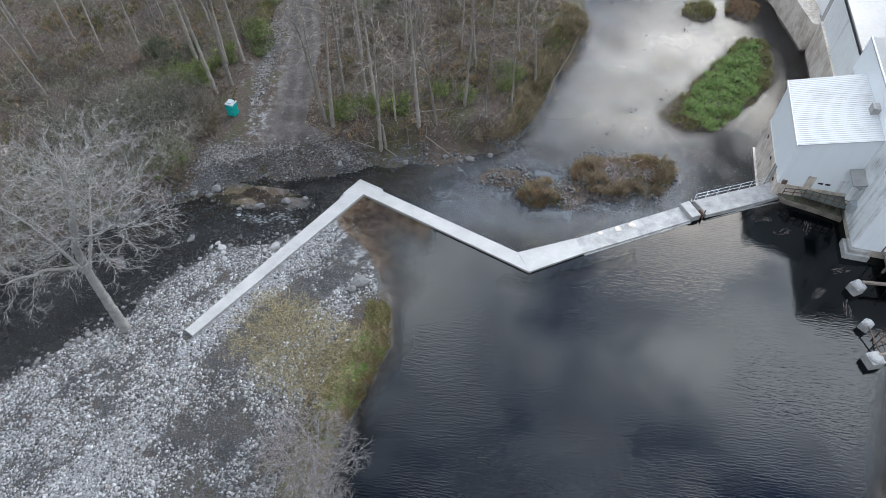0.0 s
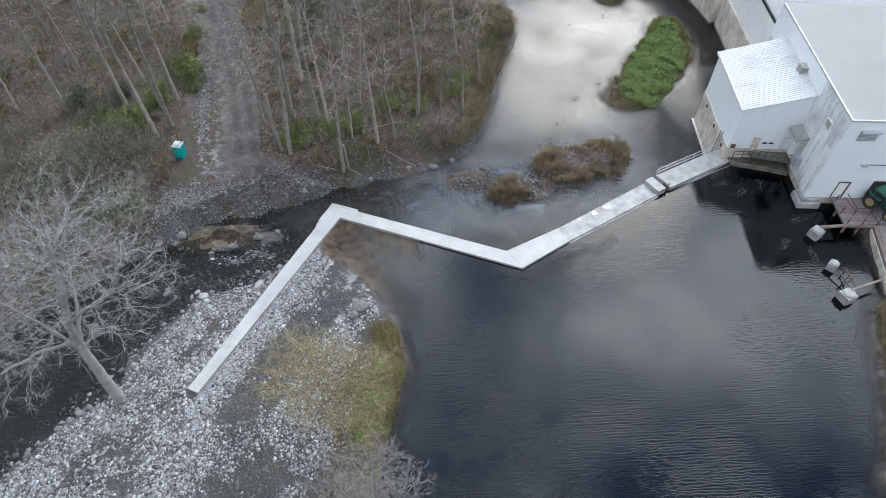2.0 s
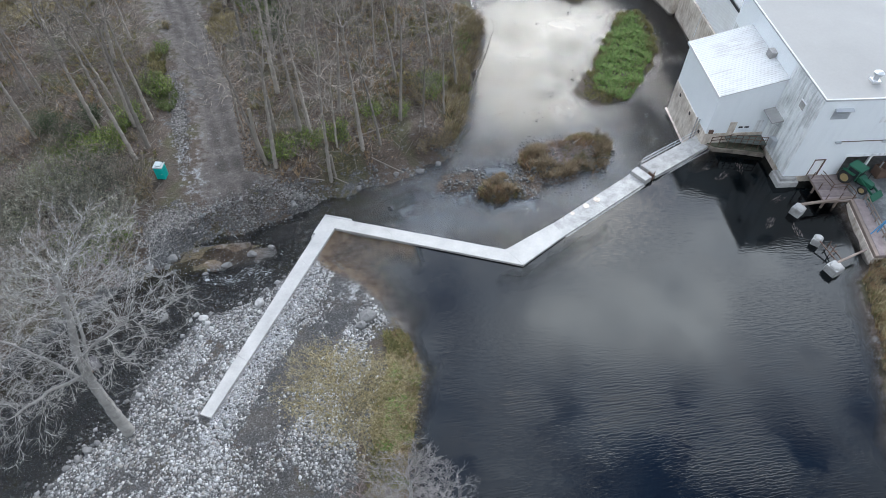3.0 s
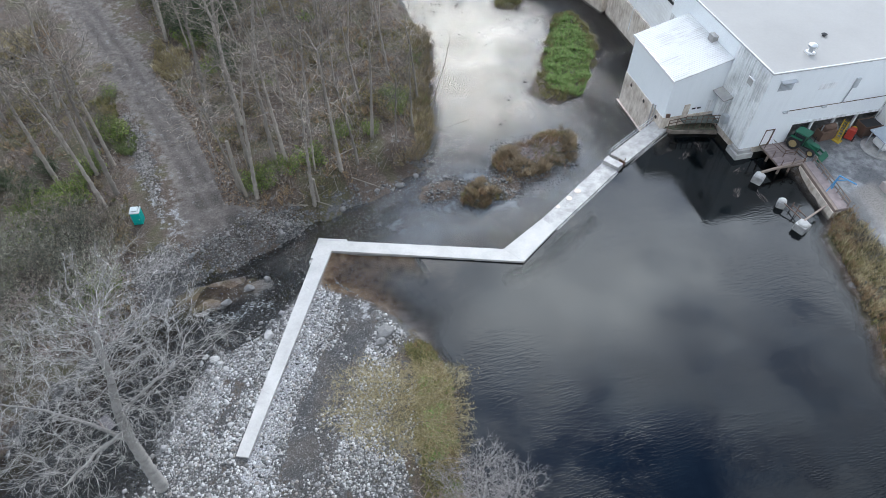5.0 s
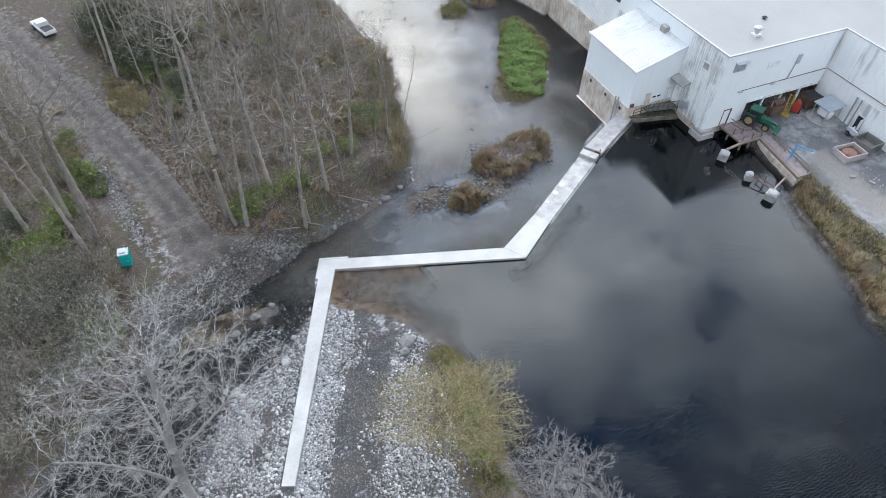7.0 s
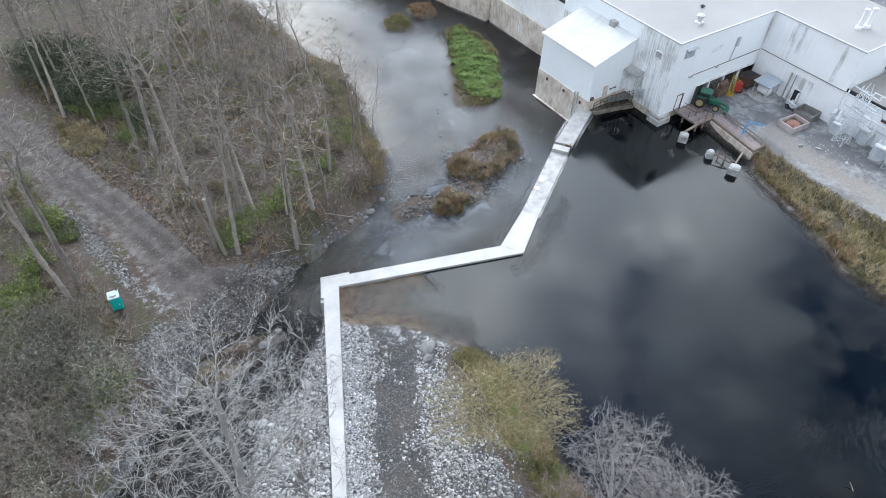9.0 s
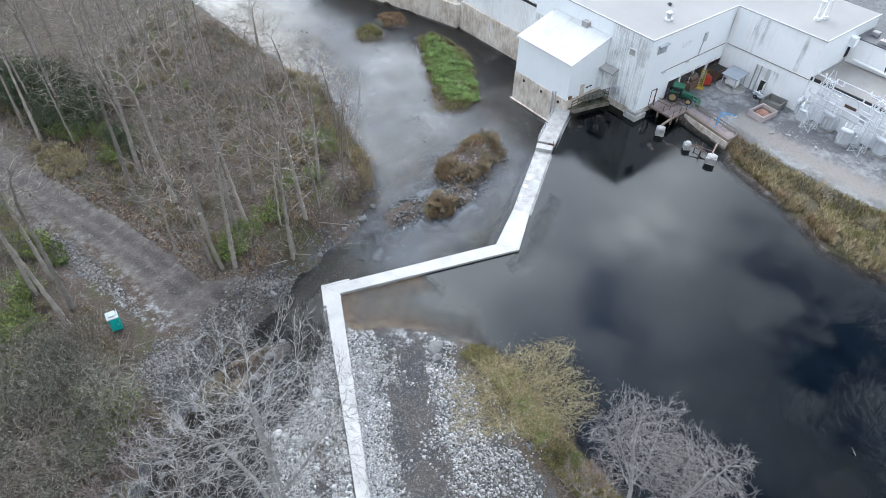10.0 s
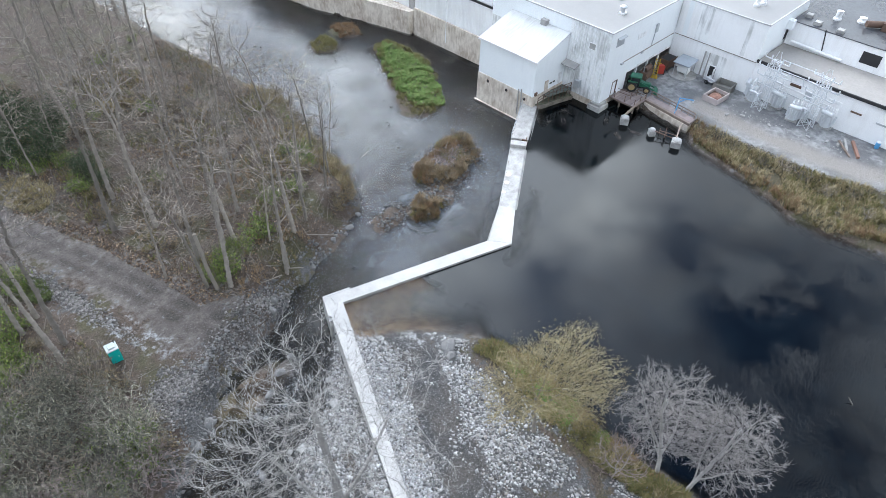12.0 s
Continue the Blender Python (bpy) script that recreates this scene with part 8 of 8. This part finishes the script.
def tower(u, v, turn, h, label):
    """A square lattice mast with cross arms and insulators."""
    t_ = thing("lattice_tower", here(u, v, YARD_Z, turn), label, "lattice tower", "substation towers")
    w0, w1 = 0.75, 0.5
    corners = ((-1, -1), (1, -1), (1, 1), (-1, 1))
    for sx, sy in corners:
        part("leg", G().bar((sx * w0, sy * w0, 0), (sx * w1, sy * w1, h), 0.085), WHITE_STEEL, t_)
    bays = 7
    for k in range(bays):
        za, zb = h * k / bays, h * (k + 1) / bays
        wa, wb = w0 + (w1 - w0) * k / bays, w0 + (w1 - w0) * (k + 1) / bays
        for i in range(4):
            (ax, ay), (bx, by) = corners[i], corners[(i + 1) % 4]
            part("diagonal", G().bar((ax * wa, ay * wa, za), (bx * wb, by * wb, zb), 0.045), WHITE_STEEL, t_)
            part("diagonal", G().bar((bx * wa, by * wa, za), (ax * wb, ay * wb, zb), 0.045), WHITE_STEEL, t_)
            part("strut", G().bar((ax * wb, ay * wb, zb), (bx * wb, by * wb, zb), 0.045), WHITE_STEEL, t_)
    for z, reach in ((h * 0.48, 1.7), (h * 0.64, 2.1), (h * 0.82, 2.3), (h, 1.9)):
        arm = part("cross_arm", G().bar((-reach, 0, z), (reach, 0, z), 0.12), WHITE_STEEL, t_)
        for x in (-reach, -reach * 0.45, reach * 0.45, reach):
            part("insulator", G().lathe([(0.05, z + 0.05), (0.13, z + 0.12), (0.06, z + 0.22), (0.13, z + 0.32), (0.06, z + 0.42), (0.12, z + 0.52), (0.04, z + 0.62)], 8, centre=(x, 0)), LIGHT_GREY, arm)
    for sx in (-1, 1):
        part("mast", G().bar((sx * w1, 0, h), (sx * 0.2, 0, h + 1.4), 0.07), WHITE_STEEL, t_)
    return t_


tower(16.5, -17.2, 80, 7.6, "white steel lattice substation tower with insulators")
tower(16.6, -24.2, 80, 7.6, "white steel lattice substation tower near the roadway")
cross = thing("busbar_frame", here(17.8, -20.6, YARD_Z, 90), "white steel busbar frame between substation towers", "frame")
for z, y in ((4.6, -0.6), (6.0, 0.2), (7.2, -0.4)):
    part("bus_pipe", G().tube((-3.2, y, z), (3.2, y, z + 0.1), 0.06, n=8), WHITE_STEEL, cross)
for x in (-2.4, -0.8, 0.9, 2.4):
    part("hanger", G().tube((x, -0.6, 4.6), (x + 0.2, 0.2, 6.0), 0.05, n=6), WHITE_STEEL, cross)
for x in (-3.1, 3.1):
    part("post", G().bar((x, 0, 0), (x, 0, 7.2), 0.14), WHITE_STEEL, cross)


def transformer(u, v, turn, s, label):
    t_ = thing("transformer", here(u, v, YARD_Z, turn), label, "transformer", "yard transformers")
    t_.scale = (s, s, s)
    part("tank_body", G().lathe([(0.58, 0.2), (0.62, 0.3), (0.62, 1.7), (0.5, 1.85), (0.02, 1.9)], 16), WHITE_STEEL, t_, "", 0.05)
    part("plinth", G().box(-0.75, 0.75, -0.55, 0.55, -0.1, 0.2), CONCRETE_OLD, t_, "", 0.03)
    for i in range(10):
        m = pose(0, 0, 0, 0, 0, 36 * i)
        part("cooling_fin", G().box(0.6, 0.86, -0.03, 0.03, 0.4, 1.6, m), WHITE_STEEL, t_)
    for x in (-0.5, 0.0, 0.5):
        part("bushing", G().lathe([(0.1, 1.9), (0.16, 2.0), (0.08, 2.15), (0.15, 2.3), (0.07, 2.45), (0.13, 2.6), (0.04, 2.8)], 10, centre=(x, 0)), TRIM, t_)
    part("conservator", G().tube((-0.7, 0.75, 2.1), (0.7, 0.75, 2.1), 0.25, n=14), LIGHT_GREY, t_)
    return t_


for u, v, turn, s in ((18.4, -14.9, 10, 1.15), (17.6, -15.6, 95, 0.9), (18.7, -18.9, 80, 1.2), (17.0, -22.0, 100, 1.15), (18.6, -26.2, 80, 1.2), (18.4, -22.8, 90, 0.9)):
    transformer(u, v, turn, s, "pale grey electrical transformer with cooling fins")
r_ = np.random.default_rng(77)
bits = G()
for i in range(110):
    v = r_.uniform(-34, -13.8)
    q = here(13.6 - (v + 14.4) * 0.046 + r_.normal(0, 0.9), v, YARD_Z, r_.uniform(0, 360))
    w = r_.uniform(0.03, 0.11)
    bits.prism([(-w, -w * 0.6), (w * 0.8, -w * 0.7), (w, w * 0.5), (-w * 0.7, w * 0.7)], -0.02, r_.uniform(0.03, 0.1), q)
tagged(part("yard_debris", bits, CONCRETE_OLD), "pale broken concrete bits strewn across the yard", "debris", kind="stuff")
scrap = thing("scrap_pile", here(15.6, -31.5, YARD_Z, 10), "orange and grey scrap beams beside the roadway", "scrap", kind="stuff")
part("scrap_beam", G().bar((-1.8, -0.8, 0.2), (2.0, 0.6, 0.25), 0.35, 0.3), plain("faded_orange", (0.27, 0.15, 0.11), 0.6, vary=0.25), scrap)
part("scrap_beam", G().bar((-1.0, 0.8, 0.2), (1.8, 1.6, 0.3), 0.3, 0.2), CONCRETE_GREY, scrap)
part("scrap_beam", G().bar((-2.2, 0.2, 0.15), (0.6, 2.2, 0.5), 0.2, 0.2), WOOD, scrap)
drum = thing("blue_drum", here(18.6, -33.4, YARD_Z, 0), "blue plastic drum standing beside the wall", "drum")
part("barrel", G().lathe([(0.28, 0), (0.31, 0.1), (0.3, 0.45), (0.31, 0.8), (0.27, 0.92)], 16), PAINT_BLUE, drum, "", 0, True)
part("lid", G().lathe([(0.27, 0.921), (0.27, 0.96), (0.05, 0.97)], 16), LIGHT_GREY, drum)
for k, (u, v) in enumerate(((15.0, -28.0), (13.0, -20.5), (14.2, -25.6), (12.6, -16.6), (11.2, -14.9), (15.4, -29.4))):
    b_ = thing("concrete_offcut", here(u, v, YARD_Z, 40 * k), "small pale concrete offcut on the yard", "offcut", "offcuts")
    part("block", G().box(-0.35, 0.35, -0.15, 0.15, -0.02, 0.22), CONCRETE_GREY, b_, "", 0.03)

# ---- things by the track and the stream ----
TEAL = plain("teal_plastic", (0.0, 0.42, 0.38), 0.45, vary=0.1)
TOILET_ROOF = plain("milky_roof_plastic", (0.42, 0.47, 0.47), 0.5, vary=0.15)
toilet = thing("portable_toilet", at_ground(-25.7, 63.5, -20, 0.88, -0.12), "teal portable toilet with a white roof beside the track", "portable toilet")
part("base", G().box(-0.6, 0.6, -0.62, 0.62, -0.05, 0.16), RUBBER, toilet, "", 0.03)
part("cabin", G().box(-0.56, 0.56, -0.58, 0.58, 0.16, 2.05), TEAL, toilet, "", 0.04)
part("roof", G().prism([(-0.62, -0.64), (0.62, -0.64), (0.62, 0.64), (-0.62, 0.64)], 2.05, lambda x, y: 2.36 - 0.12 * abs(x) - 0.12 * abs(y)), TOILET_ROOF, toilet, "white moulded roof", 0.05)
part("roof_crown", G().prism([(-0.35, -0.35), (0.35, -0.35), (0.35, 0.35), (-0.35, 0.35)], 2.2, 2.37), TOILET_ROOF, toilet, "", 0.05)
td = part("door", G().box(-0.42, 0.42, -0.625, -0.58, 0.22, 1.98), TEAL, toilet, "ribbed teal door", 0.02)
part("latch", G().box(0.28, 0.36, -0.66, -0.625, 1.0, 1.15), TRIM, td)
for sx in (-0.5, 0.5):
    part("corner_rib", G().bar((sx, -0.6, 0.2), (sx, -0.6, 2.0), 0.06), TEAL, toilet)
for sy in (-0.3, 0.0, 0.3):
    part("side_rib", G().bar((0.575, sy, 0.3), (0.575, sy, 1.8), 0.05), TEAL, toilet)
part("vent_pipe", G().tube((0.45, 0.45, 2.1), (0.45, 0.45, 2.55), 0.05), RUBBER, toilet)

pick = thing("pickup_truck", at_ground(-19.8, 117.6, 100), "white pickup truck parked on the track", "truck")
part("body", G().prism([(-2.6, -0.9), (2.6, -0.85), (2.6, 0.85), (-2.6, 0.9)], 0.5, lambda x, y: 1.05 if x > 0 else 1.1), TRIM, pick, "", 0.08)
pc = part("cab", G().prism([(-0.6, -0.8), (1.2, -0.8), (1.2, 0.8), (-0.6, 0.8)], 1.05, lambda x, y: 1.8 if x < 1 else 1.65), TRIM, pick, "", 0.1)
part("windscreen", G().prism([(1.2, -0.7), (1.6, -0.7), (1.6, 0.7), (1.2, 0.7)], 1.05, lambda x, y: 1.65 if x < 1.4 else 1.1), GLASS, pc)
part("load_bed", G().box(-2.5, -0.7, -0.75, 0.75, 1.1, 1.14), DARK, pick)
for sx in (-1.6, 1.7):
    for sy in (-0.86, 0.86):
        wheel(pick, sx, sy, 0.38, 0.25, STEEL)
sheet = thing("metal_panel", Matrix.Translation((-33.2, 40.6, -0.7)) @ pose(0, 0, 0, 25, 10, 30), "faded pink-grey metal panel stranded in the stream", "panel")
part("panel", G().box(-0.45, 0.45, -0.7, 0.7, 0.0, 0.05), plain("faded_panel", (0.09, 0.08, 0.082), 0.5, vary=0.15), sheet, "", 0.02)
part("rim", G().box(-0.5, -0.42, -0.75, 0.75, -0.05, 0.12), RUST, sheet)
